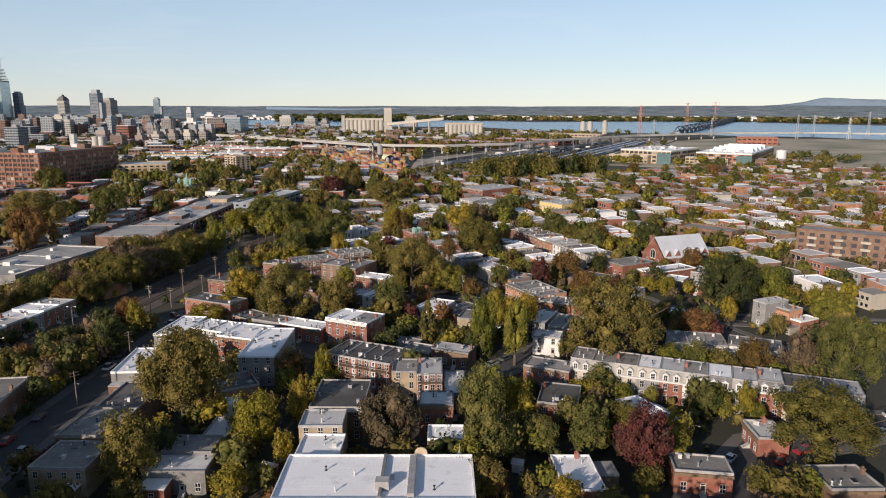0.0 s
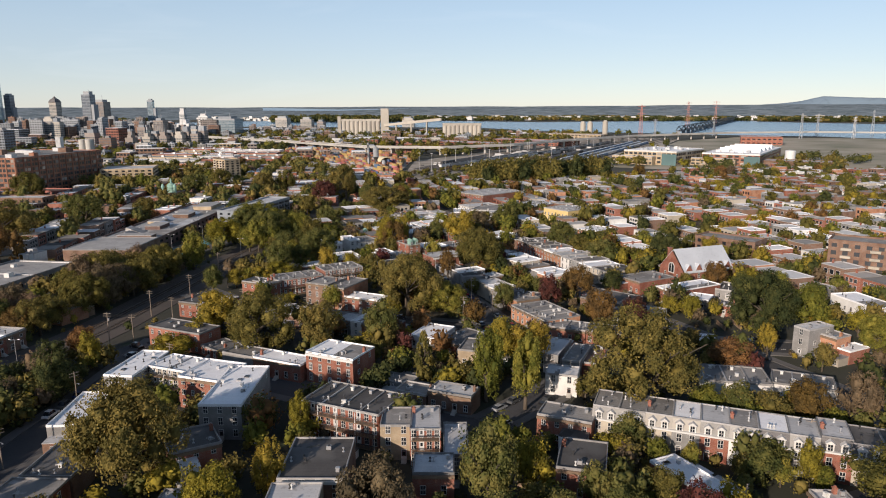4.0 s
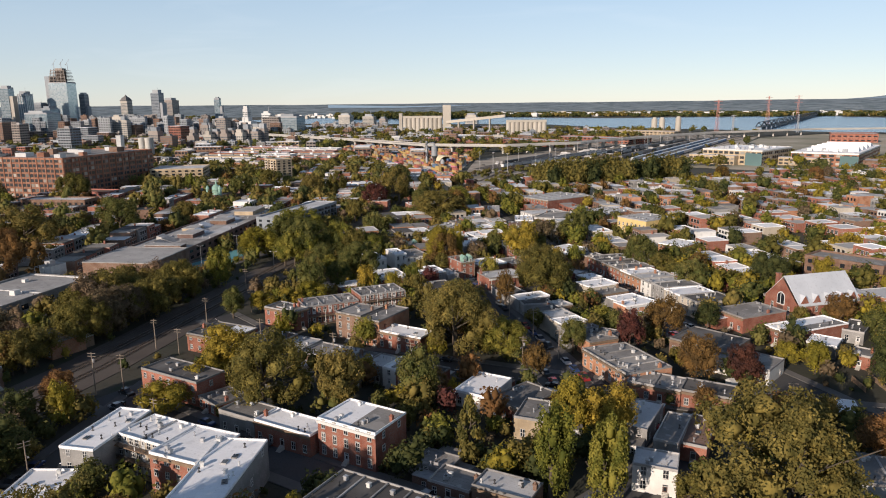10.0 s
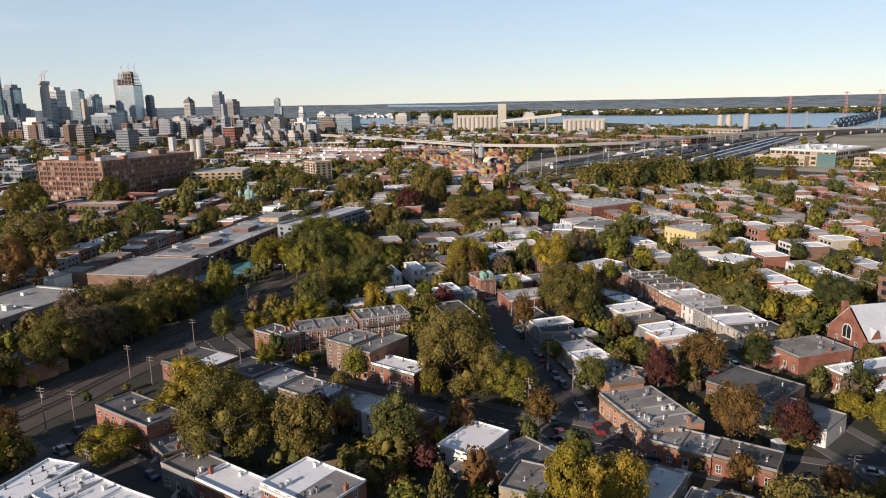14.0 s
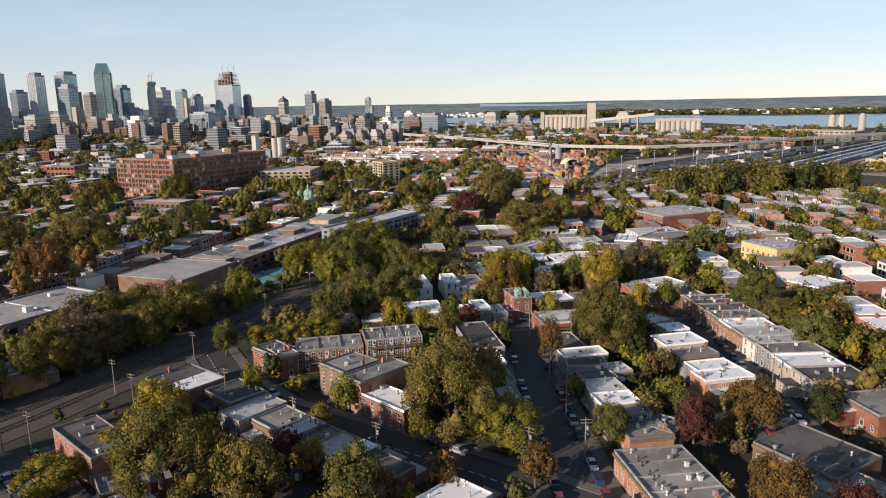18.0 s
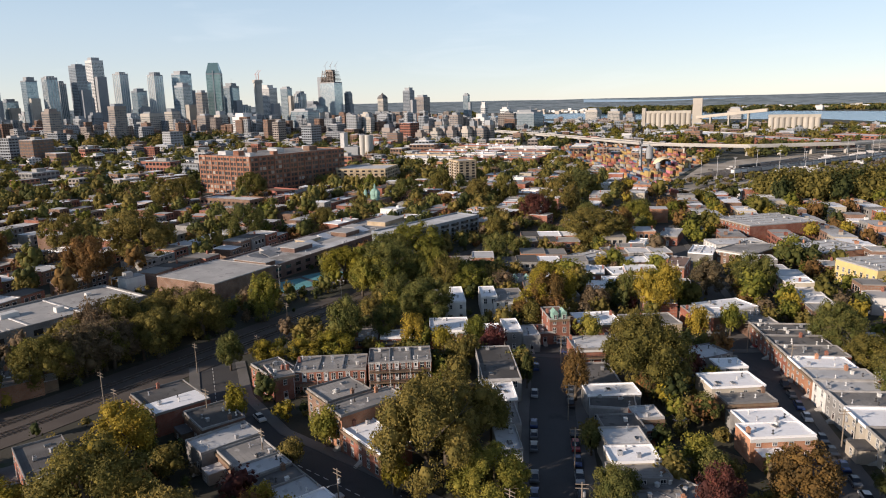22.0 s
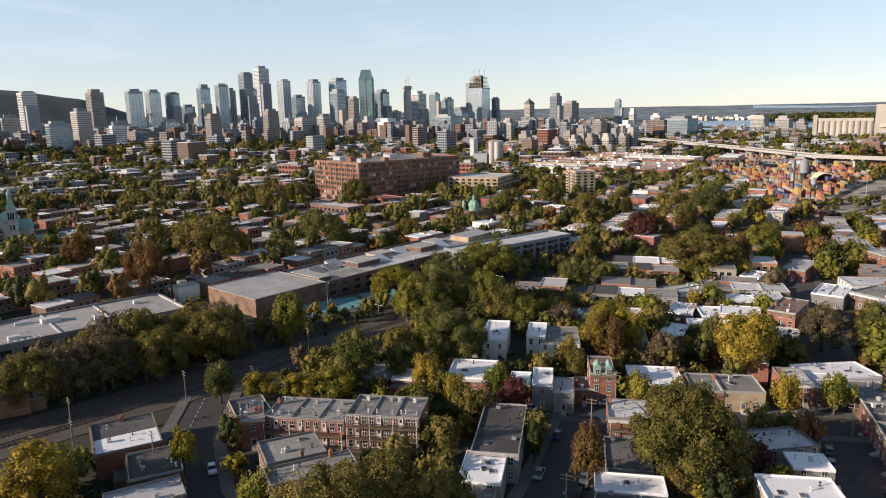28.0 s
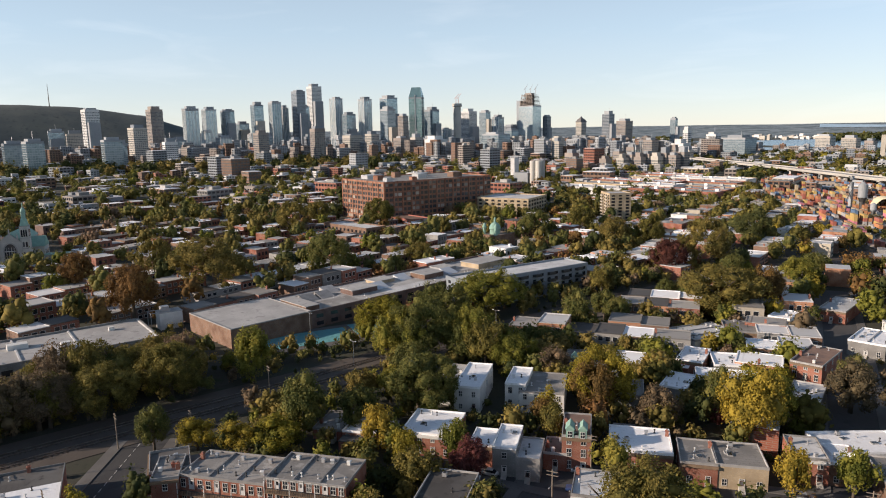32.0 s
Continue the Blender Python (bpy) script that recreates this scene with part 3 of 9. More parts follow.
CHIM = {k: chimney_mesh(k) for k in ("brick_red", "brick_orange", "brick_brown")}
st = Shape()
outline = [(0.02, 0.0)] + [q for k in range(6) for q in ((-0.28 * (6 - k), 0.17 * k), (-0.28 * (6 - k), 0.17 * (k + 1)))] + [(0.02, 1.02)]
n = len(outline)
st.v += [(-0.6, y, z) for y, z in outline] + [(0.6, y, z) for y, z in outline]
st.f += [tuple(range(n)), tuple(range(2 * n - 1, n - 1, -1))] + [(i, (i + 1) % n, n + (i + 1) % n, n + i) for i in range(n)]
st.m += [0] * (n + 2)
STEPS = st.mesh("front_steps", ["concrete"])

for me in (*WIN.values(), *DOOR, *VENT, *BOXVENT, SKYLIGHT, COOLER, *CHIM.values(), STEPS):
    me.transform(Matrix.Scale(U, 4))

WALLS = {"red": "brick_red", "orange": "brick_orange", "brown": "brick_brown", "dbrick": "brick_dark", "tan": "brick_tan", "gray": "brick_grey", "white": "paint_white", "cream": "paint_cream", "yellow": "paint_yellow"}
ROOFS = {"white": "roof_white", "lgray": "roof_light", "gray": "roof_grey", "dark": "roof_dark", "wd": "roof_white", "bw": "roof_dark", "kw": "roof_dark", "green": "roof_grey", "cream": "roof_light", "mansard": "roof_brown", "brownflat": "roof_brown"}
WALL_WORDS = {"red": "red brick", "orange": "orange brick", "brown": "brown brick", "dbrick": "dark brick", "tan": "tan brick", "gray": "grey brick", "white": "white-painted", "cream": "cream-painted", "yellow": "yellow-rendered"}
ROOF_WORDS = {"white": "white membrane", "lgray": "pale grey", "gray": "grey gravel", "dark": "black tar", "wd": "half white, half grey", "bw": "half black, half white", "kw": "half black, half white", "green": "grey", "cream": "pale", "mansard": "brown mansard", "brownflat": "brown"}


def rim(x0, y0, x1, y1, t, z0, z1, rise=0.0):
    """A closed upstand along the four edges of a roof, higher at the front by rise."""
    s = Shape()
    for e, z in ((0, z0), (0, z1), (t, z1), (t, z0)):
        for x, y in ((x0 + e, y0 + e), (x1 - e, y0 + e), (x1 - e, y1 - e), (x0 + e, y1 - e)):
            s.v.append((x, y, z + (rise if z == z1 and y < (y0 + y1) / 2 else 0)))
    for j in range(4):
        for i in range(4):
            n, k = (i + 1) % 4, (j + 1) % 4
            s.f.append((j * 4 + i, j * 4 + n, k * 4 + n, k * 4 + i))
            s.m.append(0)
    return s


def gallery(home, w, z0, floors, depth=1.5, y=0.0):
    """Stacked wooden balconies with posts, rails and balusters along a facade."""
    for k in range(floors):
        z = z0 + 2.35 * k
        part("balcony_floor", Shape().box(0.2, y - depth, z - 0.14, w - 0.2, y - 0.02, z), "timber", home)
        r = Shape()
        for u in np.arange(0.25, w - 0.2, 0.3):
            r.box(u, y - depth + 0.02, z, u + 0.05, y - depth + 0.06, z + 0.74)
        r.box(0.2, y - depth, z + 0.74, w - 0.2, y - depth + 0.08, z + 0.84)
        part("railing", r, "steel_dark", home)
    n = max(2, int(w / 4) + 1)
    for i in range(n):
        u = 0.3 + (w - 0.6) * i / (n - 1)
        part("post", Shape().box(u - 0.06, y - depth + 0.02, 0, u + 0.06, y - depth + 0.14, z0 + 2.35 * floors - 0.4), "sill_white", home)


def house(x, y, ang, w, d, h, wall, roof, style="", extra=0):
    """A flat-roofed town house. x, y: its front corner; the front runs w metres along ang, the depth d lies to the left of it."""
    fl = max(1, round(h / 2.35))
    words = {1: "one-storey", 2: "two-storey", 3: "three-storey"}.get(fl, "tall")
    home = thing("house", x, y, 0, ang, f"{words} {WALL_WORDS[wall]} house with a {ROOF_WORDS[roof]} flat roof", "house", "town houses")
    c, s = math.cos(radians(ang)), math.sin(radians(ang))
    TAKEN.append((x + w / 2 * c - d / 2 * s, y + w / 2 * s + d / 2 * c, c, s, w / 2, d / 2))
    wm, rm = WALLS[wall], ROOFS[roof]
    HOMES.append((home, x, y, ang, w, d, h, wm, style))
    top = h - 0.32
    part("wall", Shape().box(0, 0, -0.2, w, d, top, 0, skip="b"), wm, home)
    if roof == "wd":
        part("roof", Shape().box(0.18, 0.18, top - 0.05, w * 0.52, d - 0.18, top + 0.03), "roof_white", home, "white membrane")
        part("roof", Shape().box(w * 0.52, 0.18, top - 0.05, w - 0.18, d - 0.18, top + 0.04), "roof_grey", home, "grey gravel")
    elif roof == "bw":
        part("roof", Shape().box(0.18, 0.18, top - 0.05, w - 0.18, d * 0.5, top + 0.03), "roof_white", home, "white membrane")
        part("roof", Shape().box(0.18, d * 0.5, top - 0.05, w - 0.18, d - 0.18, top + 0.04), "roof_dark", home, "black tar")
    elif roof == "kw":
        part("roof", Shape().box(0.18, 0.18, top - 0.05, w * 0.5, d - 0.18, top + 0.03), "roof_dark", home, "black tar")
        part("roof", Shape().box(w * 0.5, 0.18, top - 0.05, w - 0.18, d - 0.18, top + 0.04), "roof_white", home, "white membrane")
    else:
        part("roof", Shape().box(0.18, 0.18, top - 0.05, w - 0.18, d - 0.18, top + 0.03), rm, home)
    tk = 0.12
    part("parapet", rim(-0.03, -0.03, w + 0.03, d + 0.03, tk + 0.03, top - 0.02, h, 0.14), rm if roof in ("white", "wd") else "coping", home)
    if wall in ("red", "orange", "brown") and fl > 1 and style not in ("flank", "balcony", "balcony2", "balcony3"):
        part("cornice", Shape().box(-0.05, -0.32, h - 0.85, w + 0.05, -0.031, h - 0.36, 0, 0.0), "sill_white" if rnd.random() < 0.15 else "timber", home)
    # openings on all four sides
    kind = "arch" if style in ("arch", "house3") else rnd.choice(("tall", "tall", "small"))
    faces = ((w, lambda u, z: pose(u, 0, z)), (d, lambda u, z: pose(w, u, z, 0, 0, 90)), (w, lambda u, z: pose(w - u, d, z, 0, 0, 180)), (d, lambda u, z: pose(0, d - u, z, 0, 0, 270)))
    for f, (ln, at) in enumerate(faces):
        if f == 2:
            continue
        blank = f in (1, 3) and (rnd.random() < 0.35 or style in ("arch", "balcony3", "balcony2"))
        tier = style.startswith("balcony") and f == 0
        n = max(1, int(ln / (1.35 if tier else 2.3 if f in (0, 2) else 4.2)))
        n = min(n, 10)
        for k in range(fl):
            for i in range(n):
                u = ln * (i + 0.5) / n
                z = k * h / fl + 0.72
                if z + 1.5 > h:
                    continue
                if tier:
                    part("door" if i % 3 == 1 else "window", DOOR[1] if i % 3 == 1 else WIN["tall"], None, home, at=at(u, k * h / fl + (0.42 if i % 3 == 1 else 0.75)))
                elif k == 0 and f in (0, 2) and i == n // 2:
                    part("door", DOOR[rnd.random() < 0.35], None, home, at=at(u, 0.12))
                    if f == 0 and style not in ("balcony3", "balcony2", "balcony"):
                        part("front_steps", STEPS, None, home, at=at(u, 0.0))
                elif not blank and (f in (0, 2) or rnd.random() < 0.5):
                    part("window", WIN[kind if f in (0, 2) else "small"], None, home, at=at(u, z))
    # party walls and rows of vents on the long roofs
    if style in ("balcony", "balcony2", "balcony3", "row", "corner") and w > 8:
        n = max(2, round(w / 4.6))
        for i in range(1, n):
            part("party_wall", Shape().box(w * i / n - 0.12, 0.2, top + 0.031, w * i / n + 0.12, d - 0.2, top + 0.3), "coping", home)
        for i in range(n):
            for f in (0.18, 0.82):
                part("vent", rnd.choice(VENT), None, home, at=pose(w * (i + f) / n, d * 0.22, top + 0.03))
            part("vent", rnd.choice(BOXVENT), None, home, at=pose(w * (i + 0.5) / n, d * 0.8, top + 0.03))
    # roof furniture
    for _ in range(min(6, 2 + int(w * d / 26)) + extra):
        q = rnd.random()
        me = rnd.choice(VENT) if q < 0.62 else rnd.choice(BOXVENT) if q < 0.82 else SKYLIGHT if q < 0.92 else COOLER
        part(me.name.split(".")[0], me, None, home, at=pose(rnd.uniform(0.9, max(1, w - 0.9)), rnd.uniform(0.9, max(1, d - 0.9)), top + 0.03, 0, 0, rnd.choice((0, 0, 20))))
    if wm in CHIM and rnd.random() < 0.7 and fl < 5:
        part("chimney", CHIM[wm], None, home, at=pose(rnd.choice((0.55, w - 0.55)), d * rnd.uniform(0.3, 0.8), top - 0.05))
    if style.startswith("balcony"):
        gallery(home, w, 0.4, fl, 1.2)
    if style == "porch":
        gallery(home, w * 0.6, 2.4, 1, 1.2)
        part("awning", Shape().box(0, -1.3, 2.12, w * 0.6, -0.02, 2.24), "roof_dark", home)
    if style == "dormer":
        for u in (w * 0.28, w * 0.72):
            dm = part("dormer", Shape().box(u - 0.7, -0.1, h - 0.3, u + 0.7, 2.2, h + 1.3), "roof_copper", home, "green copper cheeks")
            g2 = Shape()
            g2.quad([(u - 0.85, -0.25, h + 1.28), (u + 0.85, -0.25, h + 1.28), (u, -0.25, h + 2.2)])
            g2.quad([(u - 0.85, -0.25, h + 1.28), (u, -0.25, h + 2.2), (u, 2.6, h + 2.2), (u - 0.85, 2.6, h + 1.28)])
            g2.quad([(u + 0.85, -0.25, h + 1.28), (u + 0.85, 2.6, h + 1.28), (u, 2.6, h + 2.2), (u, -0.25, h + 2.2)])
            g2.quad([(u - 0.85, 2.6, h + 1.28), (u, 2.6, h + 2.2), (u + 0.85, 2.6, h + 1.28)])
            part("gable", g2, "roof_copper", dm)
            part("window", WIN["small"], None, dm, at=pose(u, -0.12, h - 0.2))
    if style == "front":
        cr = Shape()
        for k in range(13):
            a0, a1 = math.pi * k / 13, math.pi * (k + 1) / 13
            cr.prism([(w * 0.72 + 1.0 * math.cos(a0), d + 0.02), (w * 0.72 + 1.0 * math.cos(a1), d + 0.02), (w * 0.72 + 1.0 * math.cos(a1), d + 0.3), (w * 0.72 + 1.0 * math.cos(a0), d + 0.3)], h - 0.2, h + 0.1 + math.sin((a0 + a1) / 2))
        part("crest", cr, "brick_tan", home, "round tan brick crest")
        part("wall_rib", Shape().box(w * 0.52, 0.3, top, w * 0.535, d - 0.3, h + 0.3), "coping", home)
        part("skylight", Shape().box(w * 0.66, 0.5, top, w * 0.7, d - 1, h + 0.5, 0, 0.1), "coping", home)
        part("roof_hatch", Shape().box(w * 0.5, 2.5, top, w * 0.57, 4.2, h + 1.1, 0, 0.05), "coping", home)
        part("antenna", Shape().tube((w * 0.93, d - 0.6, top), (w * 0.93, d - 0.6, h + 2.2), 0.04, 0.03, 6).tube((w * 0.93 - 0.5, d - 0.6, top), (w * 0.93, d - 0.6, h + 1), 0.03, 0.03, 6).tube((w * 0.93 + 0.5, d - 0.6, top), (w * 0.93, d - 0.6, h + 1), 0.03, 0.03, 6), "steel_light", home)
    return home


# ---------------------------------------------------------------- the houses that the camera passes
house(-30.1, 61.7, 21.3, 28.6, 12.6, 7.67, "tan", "white", "front")
house(-35.4, 75.9, 20.2, 7.1, 7.4, 6.21, "tan", "white")
house(-39.2, 83.0, 22.1, 7.5, 6.8, 7.25, "tan", "lgray")
house(-42.2, 91.1, 20.5, 10.0, 13.3, 6.80, "brown", "dark")
house(-18.2, 90.2, 21.1, 6.3, 5.5, 5.34, "red", "white")
house(-24.1, 100.4, 20.2, 6.4, 6.5, 6.39, "red", "lgray")
house(-53.9, 116.6, -2.9, 16.5, 10.4, 6.93, "red", "dark", "balcony")
house(-35.6, 112.7, 20.9, 5.5, 7.6, 6.67, "tan", "gray")
house(-30.1, 113.1, 22.0, 5.4, 9.6, 6.71, "red", "lgray", "balcony")
house(-22.4, 109.3, 20.9, 4.2, 12.1, 5.25, "gray", "lgray")
house(-65.5, 94.3, 50.4, 8.5, 8.6, 4.80, "red", "dark")
house(-79.1, 68.7, 19, 9.0, 11.5, 5.0, "red", "gray")
house(-83.4, 81.0, 20, 8.4, 12.5, 4.3, "brown", "dark")
house(-73.8, 58.9, 19, 9.3, 9.2, 5.0, "tan", "gray")
house(-58.7, 71.5, 20.5, 8.4, 6.1, 4.43, "gray", "gray")
house(-57.3, 65.6, 21.6, 10.1, 5.9, 4.17, "gray", "lgray")
house(-57.7, 79.9, 19.5, 4.6, 8.4, 3.21, "gray", "lgray")
house(-110.4, 62.3, 29, 14, 19.5, 5.0, "brown", "gray")
house(2.1, 95.1, -66.2, 10.8, 6.5, 3.80, "red", "white")
house(-14.8, 151.1, 5.0, 6.8, 5.9, 4.84, "white", "lgray")
house(-11.6, 129.7, -2.3, 10.1, 6.3, 5.39, "red", "gray")
house(-4.3, 111.8, 6.0, 7.7, 10.4, 5.43, "red", "dark")
house(21.8, 97.1, 12.5, 9.0, 5.9, 4.17, "red", "gray")
house(44.4, 99.6, 22.4, 8.2, 7.4, 4.21, "brown", "gray")
house(-66.9, 138.9, -3.9, 12.4, 9.4, 7.25, "red", "wd", "house3")
house(-89.9, 138.7, -3.4, 9.0, 6.3, 4.30, "gray", "gray")
house(-80.9, 138.3, -3.3, 13.3, 6.0, 4.34, "red", "white")
house(-118.6, 145.6, -3.2, 17.1, 7.6, 5.39, "red", "dark", "flank")
house(-101.3, 144.6, -17.2, 7.0, 7.3, 2.54, "red", "gray")
house(-165.8, 149.8, -2.5, 11.6, 9.0, 4.3, "orange", "dark")
house(-129.2, 168.6, 0, 13.6, 10.8, 4.71, "red", "kw")
house(-114.2, 173.3, -3.1, 9.8, 8.2, 4.25, "brown", "dark")
house(-103.3, 209.3, 51.0, 13.6, 9.2, 7.00, "red", "gray", "balcony3")
house(-113.6, 197.0, 51.1, 15.5, 9.2, 5.65, "red", "gray", "balcony2")
house(-113.6, 192.6, 76.8, 4.4, 8.5, 5.69, "red", "gray")
house(-100.2, 192.4, -5.0, 8.3, 9.5, 7.43, "brown", "gray", "house3")
house(-91.4, 190.9, -4.5, 5.7, 13.8, 7.17, "orange", "gray", "house3")
house(-86.3, 190.6, -4.2, 12.9, 6.4, 4.81, "red", "white", "arch")
house(-82.3, 222.9, 49.6, 8.0, 20.0, 5.25, "gray", "dark")
house(-76.2, 216.6, 49.3, 6.8, 10.0, 4.80, "gray", "white")
house(-68.2, 211.3, 49.6, 5.0, 10.2, 4.34, "gray", "gray")
house(-61.1, 204.9, 50.4, 4.1, 9.2, 4.39, "white", "lgray")
house(-81.1, 252.3, 49.7, 13.3, 9.0, 4.43, "red", "lgray", "porch")
house(-70.3, 241.8, 48.9, 7.6, 11.9, 2.26, "gray", "dark")
house(-64.0, 233.7, 49.4, 10.6, 5.5, 4.21, "gray", "white")
house(-61.4, 230.6, 36.6, 8.8, 7.4, 3.75, "gray", "dark")
house(-51.3, 231.4, 51.6, 4.9, 5.5, 4.30, "red", "lgray")
house(-52.8, 223.4, 48.9, 7.3, 6.5, 4.34, "gray", "dark")
house(-48.9, 218.3, 48.6, 7.2, 6.7, 4.89, "cream", "lgray")
house(-45.2, 214.1, 48.8, 8.0, 5.5, 4.93, "cream", "white")
house(-42.2, 210.3, 49.5, 9.0, 5.5, 4.67, "gray", "gray")
house(-35.8, 206.0, 47.8, 8.2, 5.5, 4.21, "orange", "gray")
house(-35.9, 200.1, -42.4, 17.0, 11.8, 4.46, "orange", "gray", "corner")
house(-22.9, 186.7, -2.9, 10.8, 7.5, 3.80, "red", "gray", "corner")
house(-12.2, 186.7, -2.6, 10.0, 7.2, 3.84, "red", "dark")
house(-39.3, 213.2, -2.9, 8.6, 6.2, 3.89, "brown", "gray")
house(-18.9, 217.9, -20.0, 14.3, 13.1, 3.93, "brown", "dark")
house(-9.4, 209.7, -17.1, 13.8, 9.7, 3.67, "white", "gray")
house(-11.2, 247.4, -40.5, 10.2, 15.8, 4.41, "red", "gray")
house(1.8, 236.9, -41.6, 7.6, 20.8, 4.46, "red", "wd")
house(-20.5, 167.0, -3.7, 5.3, 13.0, 3.30, "gray", "lgray")
house(-54.2, 168.0, -3.8, 7.8, 11.5, 3.34, "white", "white")
house(-45.8, 166.7, -20.3, 7.8, 11.6, 3.89, "red", "dark")
house(-38.0, 159.6, 4.8, 6.8, 9.1, 4.43, "tan", "gray")
house(-114.3, 236.7, 49.8, 10.1, 11.2, 4.67, "red", "white")
house(-104.1, 246.1, 51.0, 4.3, 7.4, 4.41, "red", "white")
house(-99.2, 248.3, 51.0, 4.2, 10.1, 5.45, "gray", "white")
house(-95.7, 251.0, 51.1, 4.2, 8.8, 4.30, "gray", "lgray")
house(-96.9, 257.5, 51.0, 4.3, 6.9, 3.34, "red", "dark")
house(-94.9, 260.1, 52.4, 5.1, 10.5, 6.89, "red", "mansard", "dormer")
house(-90.8, 267.4, 51.4, 11.0, 10.7, 4.43, "red", "white")
house(-81.7, 275.4, 50.6, 6.1, 9.7, 4.37, "red", "gray")
house(-78.1, 280.0, 51.8, 8.3, 9.5, 4.41, "tan", "green")
house(-133.0, 253.0, 48.0, 5.4, 13.0, 5.25, "white", "lgray")
house(-128.0, 254.7, 50.8, 5.8, 16.0, 5.80, "white", "white")
house(-124.3, 265.4, 49.4, 4.6, 11.3, 5.84, "white", "white")
house(-120.8, 267.0, 52.3, 9.6, 12.9, 4.89, "white", "gray")
house(-110.6, 297.0, 33.4, 5.7, 10.4, 4.43, "gray", "white")
house(-134.9, 288.4, 49.8, 8.8, 10.8, 3.67, "gray", "gray", "dormer")
house(-111.4, 285.2, 49.6, 6.1, 10.5, 4.21, "gray", "gray")
house(-104.3, 330.4, 21.1, 6.9, 16.0, 6.75, "red", "brownflat", "porch")
house(-122.7, 313.2, 34.7, 6.3, 11.8, 4.30, "red", "white")
house(-114.9, 318.0, 50.7, 6.7, 10.2, 4.34, "gray", "white")
house(-93.4, 315.4, 30.1, 6.6, 12.1, 4.39, "gray", "lgray")
house(-73.3, 292.9, 49.9, 5.5, 9.3, 4.93, "red", "lgray")
house(-70.2, 297.6, 50.3, 5.1, 8.1, 4.17, "brown", "white")
house(-128.6, 223.3, 51.2, 6.1, 9.3, 2.31, "red", "gray")
house(-123.7, 228.0, 51.6, 9.3, 6.5, 2.75, "red", "white")
house(-57.7, 265.6, 67.6, 9.5, 7.6, 4.50, "gray", "lgray")
house(-51.6, 263.4, 50.3, 6.1, 5.5, 4.84, "gray", "white")
house(-47.4, 251.3, 51.0, 10.9, 7.5, 5.39, "cream", "white")
house(-43.0, 248.6, 51.4, 9.9, 6.1, 4.43, "brown", "gray")
house(-36.8, 242.8, 50.8, 9.7, 5.8, 4.37, "gray", "white")
house(-33.7, 237.7, 50.4, 11.4, 5.5, 4.71, "orange", "white")
house(-60.5, 298.3, 49.0, 7.1, 11.6, 4.25, "brown", "gray")
house(-80.1, 304.4, -24.6, 8.8, 15.2, 4.30, "white", "white")
house(-64.7, 369.0, -30.7, 16.9, 19.1, 8.6, "yellow", "lgray", "row")
house(-90.2, 391.2, -23.4, 17.8, 23.2, 6.39, "orange", "lgray", "row")
house(-134.3, 425.7, -27.7, 24.4, 34.2, 7.43, "red", "lgray", "row")
house(-118.8, 386.6, -39.6, 11.0, 20.5, 5.17, "white", "lgray")
house(-106.4, 372.0, -2.6, 13.9, 23.7, 5.21, "brown", "gray")
house(-40.2, 332.3, -21.3, 10.3, 14.4, 4.75, "orange", "white")
house(-116.1, 312.9, -41.8, 8.4, 13.7, 4.30, "white", "white")
house(-143.8, 328.8, -3.8, 12.6, 16.6, 4.34, "white", "lgray", "row")
house(-134.0, 341.9, 48.7, 8.7, 11.8, 4.39, "brown", "gray")
house(-139.3, 364.8, 21.8, 6.2, 10.7, 4.43, "white", "white", "row")
house(-138.9, 386.4, 21.6, 7.8, 20.0, 4.17, "red", "lgray", "row")
house(-113.6, 364.3, 20.9, 8.8, 15.2, 4.21, "gray", "white", "row")
house(17.4, 162.0, 8.9, 13.6, 10.0, 3.75, "white", "gray", "row")
house(30.8, 165.5, -2.2, 12.2, 8.3, 3.80, "white", "gray", "row")
house(37.7, 197.6, -42.5, 4.3, 9.2, 7.34, "gray", "lgray")
house(42.5, 199.1, -41.6, 5.9, 5.7, 5.89, "orange", "gray")
house(46.8, 196.2, -42.3, 4.0, 7.6, 3.43, "red", "white")
house(53.1, 247.9, -56.8, 16.7, 9.2, 4.17, "white", "wd")
house(45.9, 262.0, -42.8, 7.6, 7.3, 3.21, "gray", "gray")
house(32.7, 121.6, -70.7, 7.2, 5.5, 3.75, "red", "lgray")
house(9.2, 123.0, -42.4, 13.3, 5.5, 3.30, "red", "white")
house(-13.4, 161.9, -2.9, 4.1, 12.3, 4.34, "gray", "gray")
house(-9.2, 164.4, -2.0, 4.3, 12.8, 3.39, "red", "brownflat")
house(14.2, 190.6, 6.7, 6.0, 7.5, 2.54, "gray", "white")
house(-35.8, 135.4, -2.0, 9.5, 5.5, 4.17, "brown", "lgray")
house(-52.7, 140.8, -3.8, 10.3, 5.5, 2.31, "gray", "gray")
house(-43.7, 136.0, -3.6, 7.4, 5.7, 2.75, "brown", "gray")
house(11.3, 231.0, -12.4, 6.6, 7.6, 3.30, "gray", "white")
house(20.1, 226.1, -16.9, 4.4, 6.4, 3.34, "red", "gray")
house(19.7, 244.8, -13.3, 5.0, 11.3, 3.39, "gray", "dark")
